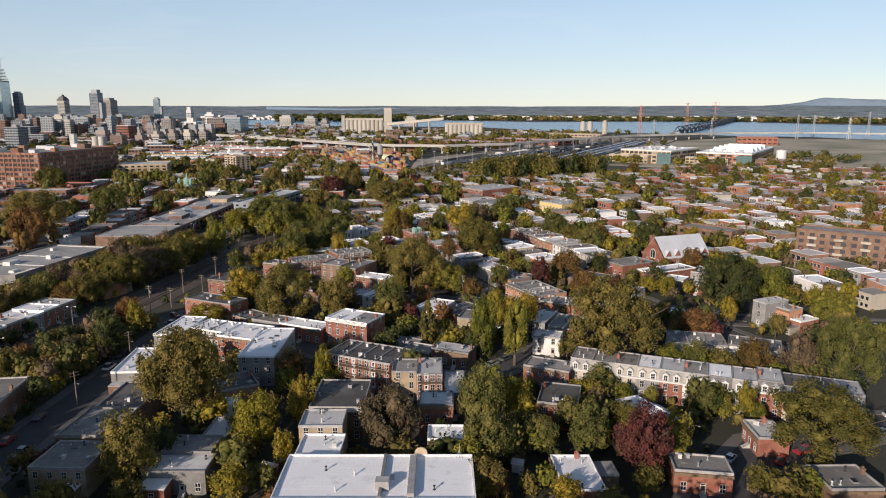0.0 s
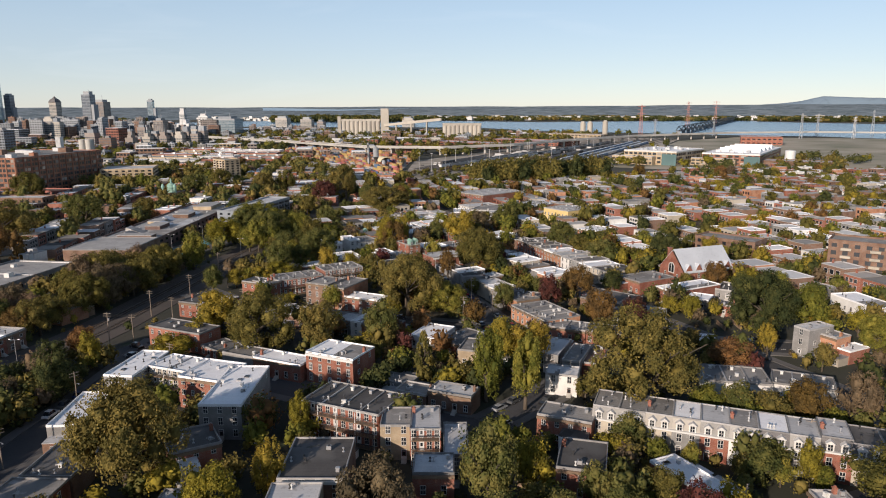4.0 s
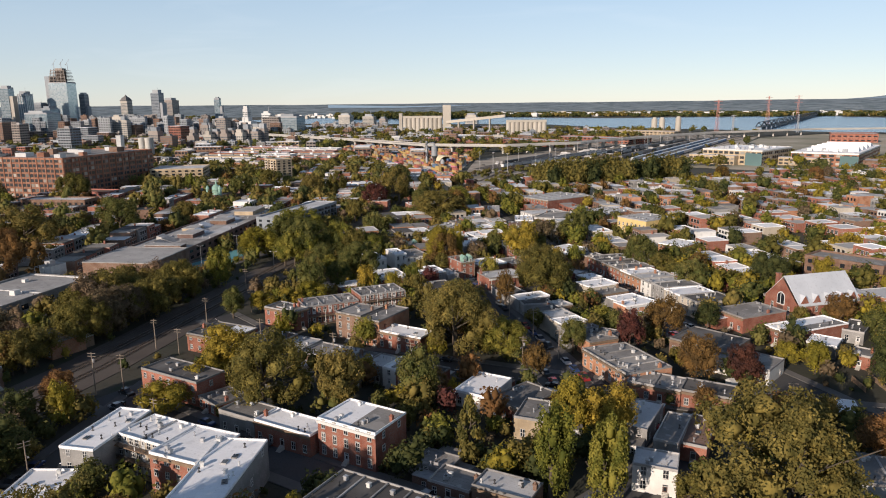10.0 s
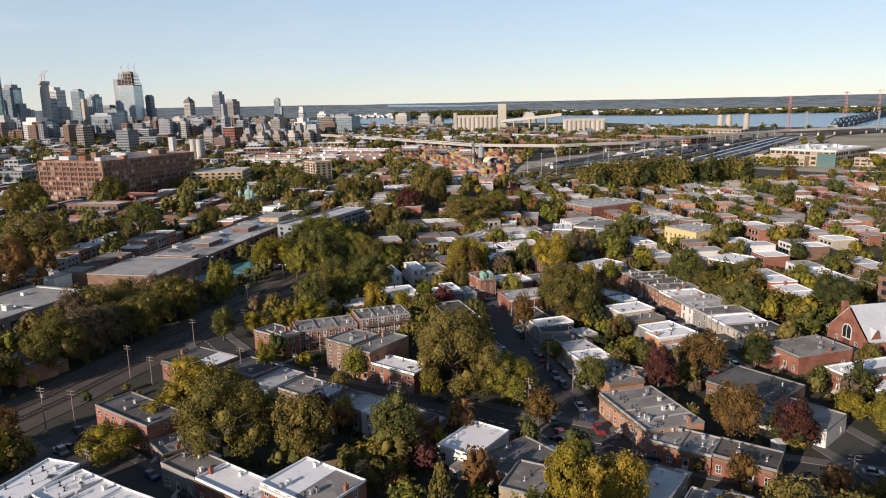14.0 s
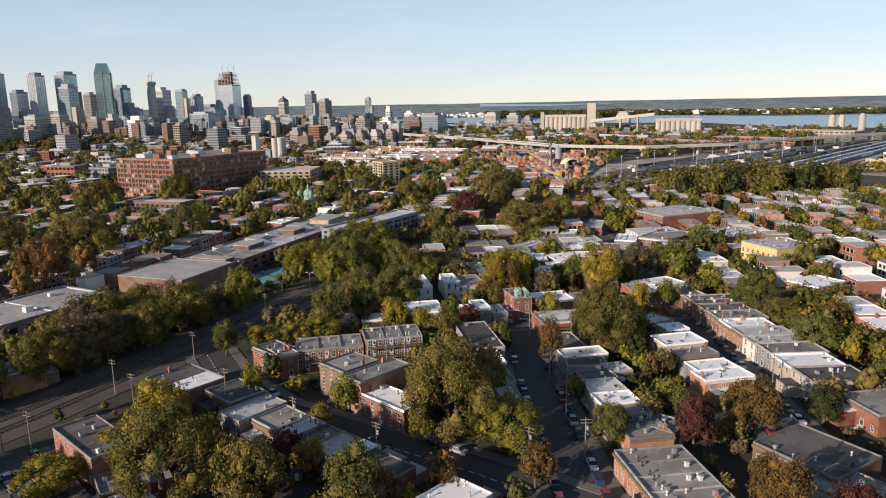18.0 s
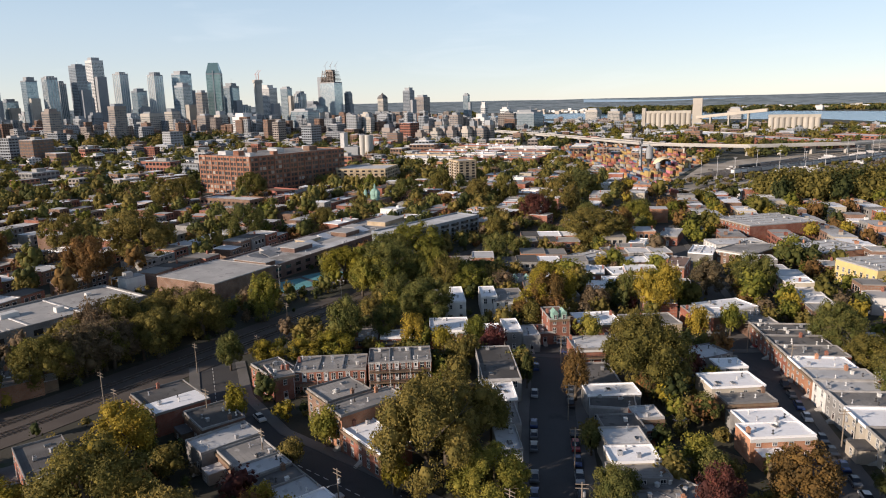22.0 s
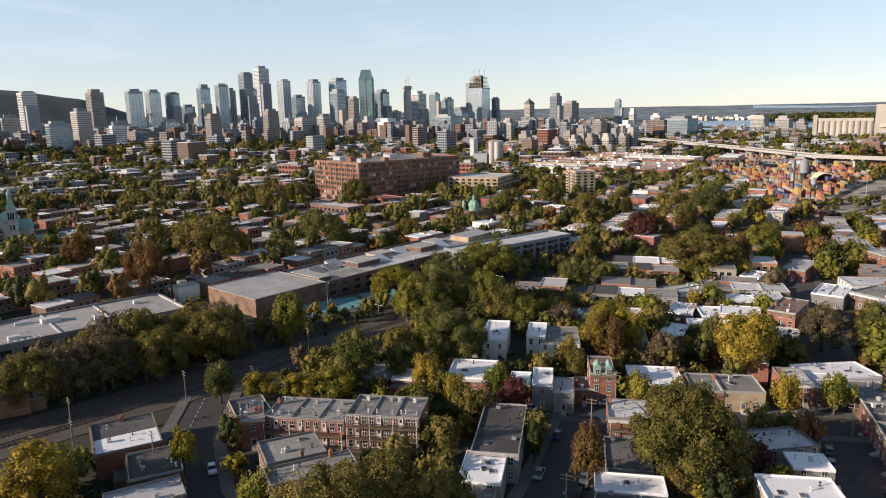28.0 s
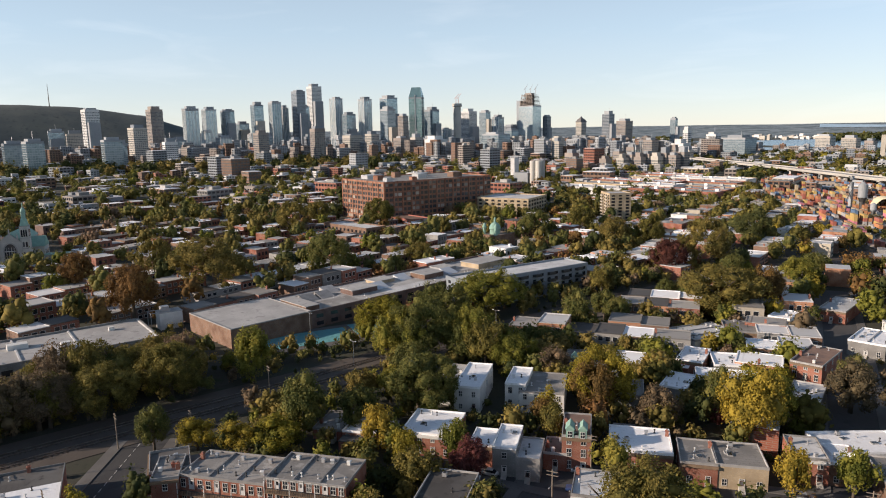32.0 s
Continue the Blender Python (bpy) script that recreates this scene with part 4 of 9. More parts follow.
# ---------------------------------------------------------------- the U-shaped white-roofed block
for args in ((-99.5, 113.1, 14, 6.3, 15.2, 6.8, "gray", "white"), (-95.2, 120.6, 0, 11, 8.1, 6.7, "cream", "white", "balcony2"), (-84.4, 117.9, 3, 9.4, 10.6, 6.9, "red", "white"), (-70.7, 107.7, 20, 8.1, 20, 7.0, "gray", "white"), (-94.6, 95.2, 25, 8.0, 15.5, 4.4, "gray", "white")):
    house(*args, extra=4)


# brick row along the far side of the second street, one house against the next
u = 0.0
for k, (w, d, h, wl, rf) in enumerate(((9, 14, 4.85, "red", "dark"), (7, 13, 4.8, "red", "dark"), (7, 13.5, 4.95, "red", "gray"), (7, 12, 4.75, "orange", "white"), (6, 13, 4.9, "orange", "lgray"), (6, 12, 4.7, "white", "lgray"), (7, 13.5, 5.05, "gray", "gray"), (8, 12.5, 4.85, "cream", "white"), (8, 13, 5.0, "cream", "dark"))):
    house(-60 + u * 0.676, 297 - u * 0.737, -47.5, w - 0.03, d, h, wl, rf, "row")
    u += w
# low adjoining row along the near side of the cross street
for args in ((-102.3, 168.8, 0, 6.6, 11.2, 4.3, "gray", "lgray"), (-95.6, 171.4, -3, 8.0, 8.0, 4.0, "brown", "gray"), (-87.5, 171.2, -3, 4.6, 7.4, 4.35, "gray", "lgray"), (-82.9, 170.9, -3, 4.9, 7.6, 4.05, "brown", "dark"), (-78, 170.6, -3, 5.3, 7.5, 4.3, "gray", "lgray"), (-72.6, 170.2, -3, 3.4, 7.7, 4.45, "white", "white"), (-69.2, 170.1, -3, 9.6, 7.2, 4.2, "red", "dark")):
    house(*args)
house(-124.8, 193.0, -3, 8.2, 6.6, 5.5, "red", "dark")
# white-roofed row on the far bank of the railway
for k, (wl, rf, h) in enumerate((("gray", "white", 4.8), ("red", "lgray", 5.0), ("gray", "white", 4.7), ("red", "white", 5.0), ("brown", "lgray", 4.9))):
    house(-143.5 - 1.0 * k, 103.0 + 6.2 * k, 99, 6.1, 10.5, h, wl, rf)


# ---------------------------------------------------------------- terrace with mansard roofs and dormers
def terrace_house(x, y, ang, w, d, h, wall, slope, roof, label):
    home = thing("terrace_house", x, y, 0, ang, label, "house", "mansard terrace")
    c, s = math.cos(radians(ang)), math.sin(radians(ang))
    TAKEN.append((x + w / 2 * c - d / 2 * s, y + w / 2 * s + d / 2 * c, c, s, w / 2, d / 2))
    e = h - 2.1
    part("wall", Shape().box(0, 0, -0.2, w, d, e, 0, skip="b"), wall, home)
    part("cornice", Shape().box(-0.02, -0.35, e - 0.1, w + 0.02, 0.2, e + 0.22), "sill_white", home)
    m = Shape()
    m.prism([(0, 0.1), (w, 0.1), (w, d), (0, d)], e + 0.01, e + 0.05)
    n = len(m.v)
    m.v += [(0, 0.1, e + 0.2), (w, 0.1, e + 0.2), (w, d, e + 0.2), (0, d, e + 0.2), (0, 1.0, h), (w, 1.0, h), (w, d, h), (0, d, h)]
    for q in ((0, 1, 5, 4), (1, 2, 6, 5), (2, 3, 7, 6), (3, 0, 4, 7), (4, 5, 6, 7)):
        m.f.append(tuple(n + i for i in q))
        m.m.append(0)
    part("mansard", m, slope, home)
    part("roof", Shape().box(0.15, 1.1, h + 0.004, w - 0.15, d - 0.15, h + 0.07), roof, home)
    part("parapet", rim(0, 0.95, w, d, 0.15, h + 0.004, h + 0.28), "coping", home)
    for u in (w * 0.27, w * 0.73):
        dm = part("dormer", Shape().box(u - 0.6, 0.0, e + 0.23, u + 0.6, 1.3, e + 1.45), "paint_white", home)
        r = Shape()
        n = len(r.v)
        r.v += [(u - 0.78, -0.18, e + 1.45), (u + 0.78, -0.18, e + 1.45), (u, -0.18, e + 2.05), (u - 0.78, 1.6, e + 1.45), (u + 0.78, 1.6, e + 1.45), (u, 1.6, e + 2.05)]
        for q in ((0, 1, 2), (0, 2, 5, 3), (1, 4, 5, 2), (3, 5, 4), (0, 3, 4, 1)):
            r.f.append(q)
            r.m.append(0)
        part("gable", r, "paint_white", dm)
        part("window", WIN["small"], None, dm, at=pose(u, -0.02, e + 0.3))
        for z in (0.7, 2.95):
            part("window", WIN["tall"], None, home, at=pose(u, 0, z)) if z > 2 or u > w / 2 else part("door", DOOR[0], None, home, at=pose(u, 0, 0.15))
    for _ in range(3):
        part("vent", rnd.choice(VENT), None, home, at=pose(rnd.uniform(0.6, w - 0.6), rnd.uniform(2, d - 1), h + 0.06))
    if rnd.random() < 0.5:
        part("chimney", CHIM["brick_red"], None, home, at=pose(0.4, d * 0.5, h - 0.1))


TERRACE = [("paint_cream", "stone_grey", "roof_grey"), ("paint_cream", "stone_grey", "roof_grey"), ("paint_cream", "tower_stone", "roof_grey"), ("brick_grey", "tower_stone", "roof_white"), ("brick_red", "stone_grey", "roof_light"), ("paint_white", "stone_grey", "roof_grey"), ("brick_brown", "roof_slate", "roof_white"), ("brick_grey", "stone_grey", "roof_light"), ("brick_red", "roof_slate", "roof_light"), ("paint_cream", "roof_slate", "roof_dark"), ("brick_brown", "roof_slate", "roof_dark"), ("paint_cream", "roof_slate", "roof_light")]
for i, (a, b, c) in enumerate(TERRACE):
    terrace_house(-2 + 4.7 * i, 132.6 - 0.02 * i, 0, 4.68, 8.5, 6.9 + (0.5 if i == 8 else 0), a, b, c, "three-storey terrace house with a mansard roof and two white dormers")

# ---------------------------------------------------------------- red brick church with a bright metal roof
church = thing("church", 1.0, 267.6, 0, -48, "red brick church with a bright metal gable roof", "church")
TAKEN.append((13.3, 270.1, math.cos(radians(-48)), math.sin(radians(-48)), 8, 14))
cw, cl, ce, cp = 12.7, 21.6, 4.7, 11.5
m = Shape()
m.box(0, 0, -0.2, cw, cl, ce, 0, skip="b")
for yy in (0.0, cl):
    m.quad([(0, yy, ce), (cw, yy, ce), (cw / 2, yy, cp - 0.3)])
part("wall", m, "brick_red", church)
for k, sgn in ((0, 1), (1, -1)):
    e0, r0 = (-0.5 if k == 0 else cw + 0.5), cw / 2
    r = Shape()
    n = len(r.v)
    r.v += [(e0, 0.35, ce - 0.4), (e0, cl + 0.3, ce - 0.4), (r0, cl + 0.3, cp), (r0, 0.35, cp), (e0, 0.35, ce - 0.15), (e0, cl + 0.3, ce - 0.15), (r0, cl + 0.3, cp + 0.25), (r0, 0.35, cp + 0.25)]
    for q in ((0, 1, 2, 3), (4, 5, 6, 7), (0, 1, 5, 4), (1, 2, 6, 5), (2, 3, 7, 6), (3, 0, 4, 7)):
        r.f.append(q)
        r.m.append(0)
    part("roof", r, "roof_metal", church)
part("parapet", Shape().box(-0.6, -0.1, ce - 0.6, 0.2, 0.36, ce + 0.2), "stone_grey", church)
for i in range(5):
    yy = 1.0 + i * 4.2
    gb = Shape()
    n = len(gb.v)
    gb.v += [(cw + 0.05, yy, 1.2), (cw + 0.05, yy + 2.8, 1.2), (cw + 0.05, yy + 2.8, ce + 0.4), (cw + 0.05, yy + 1.4, ce + 2.6), (cw + 0.05, yy, ce + 0.4), (cw - 3.4, yy + 1.4, ce + 2.6)]
    for q in ((0, 1, 2, 3, 4), (3, 2, 5), (4, 3, 5)):
        gb.f.append(tuple(n + j for j in q))
        gb.m.append(0 if len(q) == 5 else 1)
    side = part("side_gable", gb, ["brick_red", "roof_metal"], church)
    part("window", WIN["arch"], None, side, at=pose(cw + 0.06, yy + 1.4, 2.4, 0, 0, 90))
    part("buttress", Shape().box(cw, yy - 1.0, -0.2, cw + 0.9, yy - 0.5, 3.8, 0, 0.12), "brick_red", church)
for grow, dep, mt, nm in ((0.28, 0.05, "sill_white", "window_surround"), (0.0, 0.1, "pane", "arched_window")):
    ring = [(cw / 2 + (1.25 + grow) * math.cos(a), 5.6 + (1.25 + grow) * math.sin(a)) for a in (math.pi * k / 10 for k in range(11))]
    ring = [(cw / 2 - 1.25 - grow, 3.6 - grow)] + ring[::-1] + [(cw / 2 + 1.25 + grow, 3.6 - grow)]
    n = len(ring)
    aw = Shape()
    aw.v += [(x, -dep, z) for x, z in ring] + [(x, 0.02, z) for x, z in ring]
    aw.f += [tuple(range(n - 1, -1, -1)), tuple(range(n, 2 * n))] + [(k, (k + 1) % n, n + (k + 1) % n, n + k) for k in range(n)]
    aw.m += [0] * (n + 2)
    part(nm, aw, mt, church)
part("mullion", Shape().box(cw / 2 - 0.08, -0.16, 3.6, cw / 2 + 0.08, -0.09, 6.8), "sill_white", church)
for u in (cw * 0.25, cw * 0.75):
    part("window", WIN["arch"], None, church, at=pose(u, 0, 1.8))
part("door", Shape().box(cw / 2 - 1.1, -0.12, 0, cw / 2 + 1.1, 0.02, 3.0), "door_dark", church)
part("chimney", Shape().box(1.9, 1.5, 4, 3.0, 2.6, 11.2).box(1.8, 1.4, 11.2, 3.1, 2.7, 11.6), "brick_red", church)
part("annex", Shape().box(cw * 0.3, cl + 0.01, -0.2, cw + 2.6, cl + 4.4, 6.0), "brick_red", church)
part("annex_roof", Shape().box(cw * 0.3 - 0.2, cl + 0.2, 6.0, cw + 2.8, cl + 4.6, 6.14), "roof_light", church)


# ---------------------------------------------------------------- larger flat blocks
def block(name, x, y, ang, w, d, h, wall, roof, label, category, floors, bay=4.0, win=(2.0, 1.8), glazing="pane", sides="sew"):
    """A large block whose windows are set out in a grid, one row a storey."""
    h -= 1.2 if h < 12 else 0
    b = thing(name, x, y, 0, ang, label, category)
    c, s = math.cos(radians(ang)), math.sin(radians(ang))
    TAKEN.append((x + w / 2 * c - d / 2 * s, y + w / 2 * s + d / 2 * c, c, s, w / 2, d / 2))
    part("wall", Shape().box(0, 0, -0.2, w, d, h, 0, skip="b"), wall, b)
    part("roof", Shape().box(0.4, 0.4, h + 0.004, w - 0.4, d - 0.4, h + 0.08), roof, b)
    part("parapet", rim(-0.15, -0.15, w + 0.15, d + 0.15, 0.5, h - 0.6, h + 0.7), wall, b)
    st = h / floors
    g = Shape()
    for f, ln in (("s", w), ("e", d), ("n", w), ("w", d)):
        if f not in sides:
            continue
        n = max(1, int(ln / bay))
        for k in range(floors):
            for i in range(n):
                u, z = ln * (i + 0.5) / n, st * k + st * 0.28
                a, e = u - win[0] / 2, u + win[0] / 2
                box = {"s": (a, -0.06, e, 0.05), "e": (w - 0.05, a, w + 0.06, e), "n": (a, d - 0.05, e, d + 0.06), "w": (-0.06, a, 0.05, e)}[f]
                g.box(box[0], box[1], z, box[2], box[3], z + min(win[1], st * 0.62))
    tagged(part("glazing", g, glazing, b), kind="stuff")
    return b


fac = block("factory", -480, 337, 12, 56, 92, 26.6, "brick_rust", "roof_grey", "eight-storey rust-brown brick factory with rows of industrial windows", "factory", 8, 3.5, (2.7, 2.2), glazing="pane_mill", sides="se")
for k in range(1, 8):
    part("floor_band", Shape().box(-0.25, -0.25, 26.6 * k / 8 - 0.35, 56.25, 0.0, 26.6 * k / 8 + 0.15).box(56, 0.0, 26.6 * k / 8 - 0.35, 56.25, 92, 26.6 * k / 8 + 0.15), "brick_rust", fac)
for i in range(13):
    part("pilaster", Shape().box(56.01, i * 7.1, 0, 56.4, i * 7.1 + 0.9, 27.2), "brick_rust", fac)
for i in range(9):
    part("pilaster", Shape().box(i * 6.9, -0.4, 0, i * 6.9 + 0.9, -0.01, 27.2), "brick_rust", fac)
for u, v, a, b2, hh in ((6, 12, 9, 7, 2.6), (26, 10, 6, 5, 3.2), (42, 8, 5, 5, 2.4), (30, 40, 8, 7, 3), (10, 55, 10, 6, 2.4), (38, 66, 7, 8, 3.4), (12, 34, 5, 5, 3.8), (44, 28, 4, 4, 2.2), (24, 78, 7, 5, 2.8)):
    part("roof_house", Shape().box(u, v, 26.68, u + a, v + b2, 26.7 + hh), rnd.choice(("brick_rust", "steel_light", "brick_brown")), fac)
silo = thing("grain_silo", -661.2, 605.7, 0, 30, "tall pale concrete silo with a narrow head tower", "silo")
part("head_tower", Shape().box(-19, -5, -0.2, -14, 5, 27).box(-19.3, -5.3, 27, -13.7, 5.3, 27.8), "tower_white", silo)
part("low_hall", Shape().box(-13.6, -8, -0.2, 4.2, 8, 11).box(-13.6, -8.2, 11, 4.4, 8.2, 11.6), "tower_grey", silo)
for i in range(4):
    part("bin", turned([(3.6, 0), (3.6, 24.2), (3.3, 24.8), (0.05, 24.9)], 16), "concrete", silo, at=pose(8.4 + 7.1 * (i % 2), -3.5 + 7.1 * (i // 2), 0))
block("warehouse", -424, 417, 36, 38, 34, 13.2, "brick_tan", "roof_light", "tan brick warehouse block with a pale flat roof", "warehouse", 5, 4.5, (2.4, 1.5), sides="se")
ap = block("apartment_tower", -366.3, 478.7, -20, 17, 14, 18.4, "brick_tan", "roof_light", "nine-storey tan apartment tower with stacked balconies", "apartment building", 9, 4.0, (2.2, 1.3), sides="se")
for k in range(1, 9):
    for u in (1.5, 10.5):
        part("balcony", Shape().box(u, -1.3, 18.4 * k / 9 - 0.1, u + 4.4, -0.07, 18.4 * k / 9 + 0.75), "paint_cream", ap)
block("red_shed", -440, 345, 14, 46, 14, 6, "box_red", "roof_brown", "low bright red shed beside the factory", "shed", 2, 3.5, (1.8, 1.2), sides="se")
block("low_flat_block", -398, 300, 20, 40, 14, 8, "brick_brown", "roof_light", "low brown brick block with a pale roof", "building", 2, 3.5, (1.6, 1.4), sides="se")
ob = block("apartment_block", 57, 287.5, -15, 36, 13, 13.8, "brick_brown", "roof_grey", "five-storey brown brick apartment block with balconies", "apartment building", 5, 3.6, (1.7, 1.5), sides="sw")
for k in range(1, 5):
    for u in (4, 13, 22, 31):
        part("balcony", Shape().box(u, -1.2, 2.76 * k - 0.1, u + 3.2, -0.07, 2.76 * k + 0.8), "paint_cream", ob)
block("apartment_block", 12, 311, -24, 24, 12, 9.5, "brick_brown", "roof_grey", "three-storey brown brick apartment block", "apartment building", 3, 3.2, (1.4, 1.5), sides="sw")
condo = block("condominium_row", -202.5, 296, 98, 56, 13, 10.5, "tower_dark", "roof_light", "slate-grey four-storey row with dark balconies", "apartment building", 4, 3.4, (1.5, 1.9), sides="swe")
for k in range(1, 4):
    for i in range(8):
        part("balcony", Shape().box(2 + i * 6.8, -1.4, 2.6 * k, 5 + i * 6.8, -0.07, 2.6 * k + 0.9), "steel_dark", condo)
school = block("school", -197, 217.5, 109.5, 132, 26, 6.1, "brick_dark", "roof_pale", "long low dark brick school with stepped flat roofs and skylights", "school", 2, 5.5, (2.6, 1.2), sides="s")
SZ = 4.9
part("gymnasium", Shape().box(-0.35, -0.35, -0.2, 27, 26.35, SZ + 0.75), "brick_brown", school, "windowless brown brick end block")
part("roof", Shape().box(0.1, 0.1, SZ + 0.755, 26.6, 25.9, SZ + 0.85), "roof_pale", school)
part("parapet", rim(-0.4, -0.4, 27.05, 26.4, 0.4, SZ + 0.74, SZ + 1.05), "coping", school)
for u, v, a, b2, hh, mt in ((27.2, 3, 5, 15, 1.5, "brick_brown"), (50, 9, 11, 7, 1.7, "brick_dark"), (66, 16, 9, 6, 1.2, "brick_tan"), (84, 9, 10, 8, 1.8, "brick_brown"), (112, 7, 17, 10, 2.0, "brick_tan"), (99, 15, 8, 7, 1.1, "tower_grey")):
    part("roof_house", Shape().box(u, v, SZ, u + a, v + b2, SZ + hh), mt, school)
    part("roof", Shape().box(u - 0.25, v - 0.25, SZ + hh + 0.005, u + a + 0.25, v + b2 + 0.25, SZ + hh + 0.2), "roof_pale", school)
for u, v, a, b2, mt in ((33, 1.2, 16, 10, "roof_grey"), (62, 1.2, 20, 7, "roof_light"), (96, 1.2, 14, 9, "roof_grey"), (36, 14, 13, 10, "roof_grey")):
    part("roof_felt", Shape().box(u, v, SZ + 0.085, u + a, v + b2, SZ + 0.11), mt, school)
for u, v in ((34, 13), (40.5, 13), (62, 9.5), (77, 14), (46, 18), (97, 9)):
    wd = Shape()
    wd.v += [(u, v, SZ + 0.1), (u + 5.4, v, SZ + 0.1), (u + 5.4, v + 5.5, SZ + 0.1), (u, v + 5.5, SZ + 0.1), (u, v + 5.2, SZ + 1.7), (u + 5.4, v + 5.2, SZ + 1.7)]
    for q in ((0, 1, 5, 4), (2, 3, 4, 5), (0, 4, 3), (1, 2, 5), (3, 2, 1, 0)):
        wd.f.append(q)
        wd.m.append(0)
    part("skylight", wd, "roof_metal" if u > 60 else "coping", school)
for i in range(26):
    part("vent", rnd.choice(VENT), None, school, at=pose(rnd.uniform(30, 128), rnd.uniform(1, 24), SZ + 0.1))
s = Shape().box(-203, 226, 0.02, -190, 252, 0.06).box(-205, 254, 0.02, -194, 268, 0.06)
TAKEN.append((-197, 245, 1, 0, 7, 26))
setting("sports_court", s, "court_teal", "teal painted school playground courts", "court")
setting("school_yard", Shape().box(-206, 222, -0.2, -186, 275, 0.02), "pavement_slab", "pale paved school yard beside the tracks", "yard")
hall = block("community_hall", -194.6, 150, 102, 50, 25, 4.9, "brick_grey", "roof_pale", "low wide hall with a pale grey flat roof", "hall", 1, 5, (2.5, 1.6), sides="se")
for u, a in ((0.6, 15), (17, 13), (31.4, 18)):
    part("roof_felt", Shape().box(u, 0.6, 3.79, u + a, 24.4, 3.86), "roof_pale", hall)
    part("roof_rib", Shape().box(u + a, 0.6, 3.79, u + a + 0.5, 24.4, 4.15), "roof_light", hall)
for u, v, a, b2, hh in ((14, 14, 5, 3, 1.3), (26, 7, 2.4, 2, 1.5), (4, 4, 3, 2, 0.9), (8, 18, 4, 1, 0.8), (40, 17, 1.6, 1.4, 1.0)):
    part("roof_unit", Shape().box(u, v, 3.86, u + a, v + b2, 3.86 + hh, 0, 0.06), "sill_white", hall)
for k in range(7):
    part("roof_pale", Shape().box(2.0 + 1.5 * k, 1.2, 3.86, 2.9 + 1.5 * k, 3.6, 4.1, 0, 0.1), "coping", hall)
plant_house = thing("plant_house", -227, 200, 0, 102, "white metal plant house with steel stairs behind the hall", "plant building")
part("body", Shape().box(0, 0, -0.2, 7, 5, 5.4), "paint_white", plant_house)
part("roof", Shape().box(-0.1, -0.1, 5.405, 7.1, 5.1, 5.55), "roof_pale", plant_house)
part("cooling_tower", Shape().box(0.8, 1, 5.55, 3.4, 3.4, 7.2, 0, 0.05), "steel_light", plant_house)
part("frame", Shape().tube((-2.5, 0.5, 0), (-2.5, 0.5, 5.8), 0.1, 0.1, 6).tube((-2.5, 4.5, 0), (-2.5, 4.5, 5.8), 0.1, 0.1, 6).tube((-2.5, 0.5, 5.7), (0, 0.5, 5.7), 0.1, 0.1, 6).tube((-2.5, 4.5, 5.7), (0, 4.5, 5.7), 0.1, 0.1, 6).tube((-2.5, 0.5, 5.7), (-2.5, 4.5, 5.7), 0.1, 0.1, 6), "steel_light", plant_house)
TAKEN.append((-230, 203, 1, 0, 5, 5))

# grey stone church with twin green copper spires
def slab_arch(u, half, sill, spring, y0, y1):
    """An upright round-headed panel between two depths."""
    ring = [(u - half, sill)] + [(u - half * math.cos(math.pi * k / 10), spring + half * math.sin(math.pi * k / 10)) for k in range(11)] + [(u + half, sill)]
    n = len(ring)
    a = Shape()
    a.v += [(x, y0, z) for x, z in ring] + [(x, y1, z) for x, z in ring]
    a.f += [tuple(range(n)), tuple(range(2 * n - 1, n - 1, -1))] + [(k, n + k, n + (k + 1) % n, (k + 1) % n) for k in range(n)]
    a.m += [0] * (n + 2)
    return a


def gabled(x0, x1, y0, y1, eave, ridge, along_y=True):
    """A pitched roof with closed gables."""
    a = Shape()
    if along_y:
        m = (x0 + x1) / 2
        a.v += [(x0, y0, eave), (x1, y0, eave), (x1, y1, eave), (x0, y1, eave), (m, y0, ridge), (m, y1, ridge)]
        q = ((0, 1, 4), (1, 2, 5, 4), (2, 3, 5), (3, 0, 4, 5), (3, 2, 1, 0))
    else:
        m = (y0 + y1) / 2
        a.v += [(x0, y0, eave), (x1, y0, eave), (x1, y1, eave), (x0, y1, eave), (x0, m, ridge), (x1, m, ridge)]
        q = ((0, 1, 5, 4), (1, 2, 5), (2, 3, 4, 5), (3, 0, 4), (3, 2, 1, 0))
    a.f += q
    a.m += [0] * len(q)
    return a


sc = thing("stone_church", -374, 135.6, 0, 82, "grey stone church with twin towers and green copper spires", "church")
sc.matrix_world = sc.matrix_world @ Matrix.Diagonal((0.68, 0.75, 0.94, 1))
TAKEN.append((-386, 147, 1, 0, 26, 17))
part("nave", Shape().box(4, 1, -0.2, 18, 40, 13), "stone_pale", sc)
part("roof", gabled(3.5, 18.5, 1.6, 40, 13.01, 17.6), "roof_copper", sc)
part("gable", gabled(4, 18, 0.4, 1.5, 13.0, 17.2), "stone_pale", sc)
part("facade", Shape().box(4.01, 0.4, -0.2, 17.99, 1.5, 12.99), "stone_pale", sc)
part("window_arch", slab_arch(11, 4.3, 4.6, 8.6, 0.15, 0.39), "stone_grey", sc)
win = part("arched_window", slab_arch(11, 3.6, 5.0, 8.6, 0.05, 0.14), "pane", sc)
for u in (8.6, 10.2, 11.8, 13.4):
    part("mullion", Shape().box(u - 0.12, -0.06, 5.0, u + 0.12, 0.04, 10.4), "stone_pale", win)
part("transom", Shape().box(7.5, -0.07, 8.3, 14.5, 0.045, 8.7), "stone_pale", win)
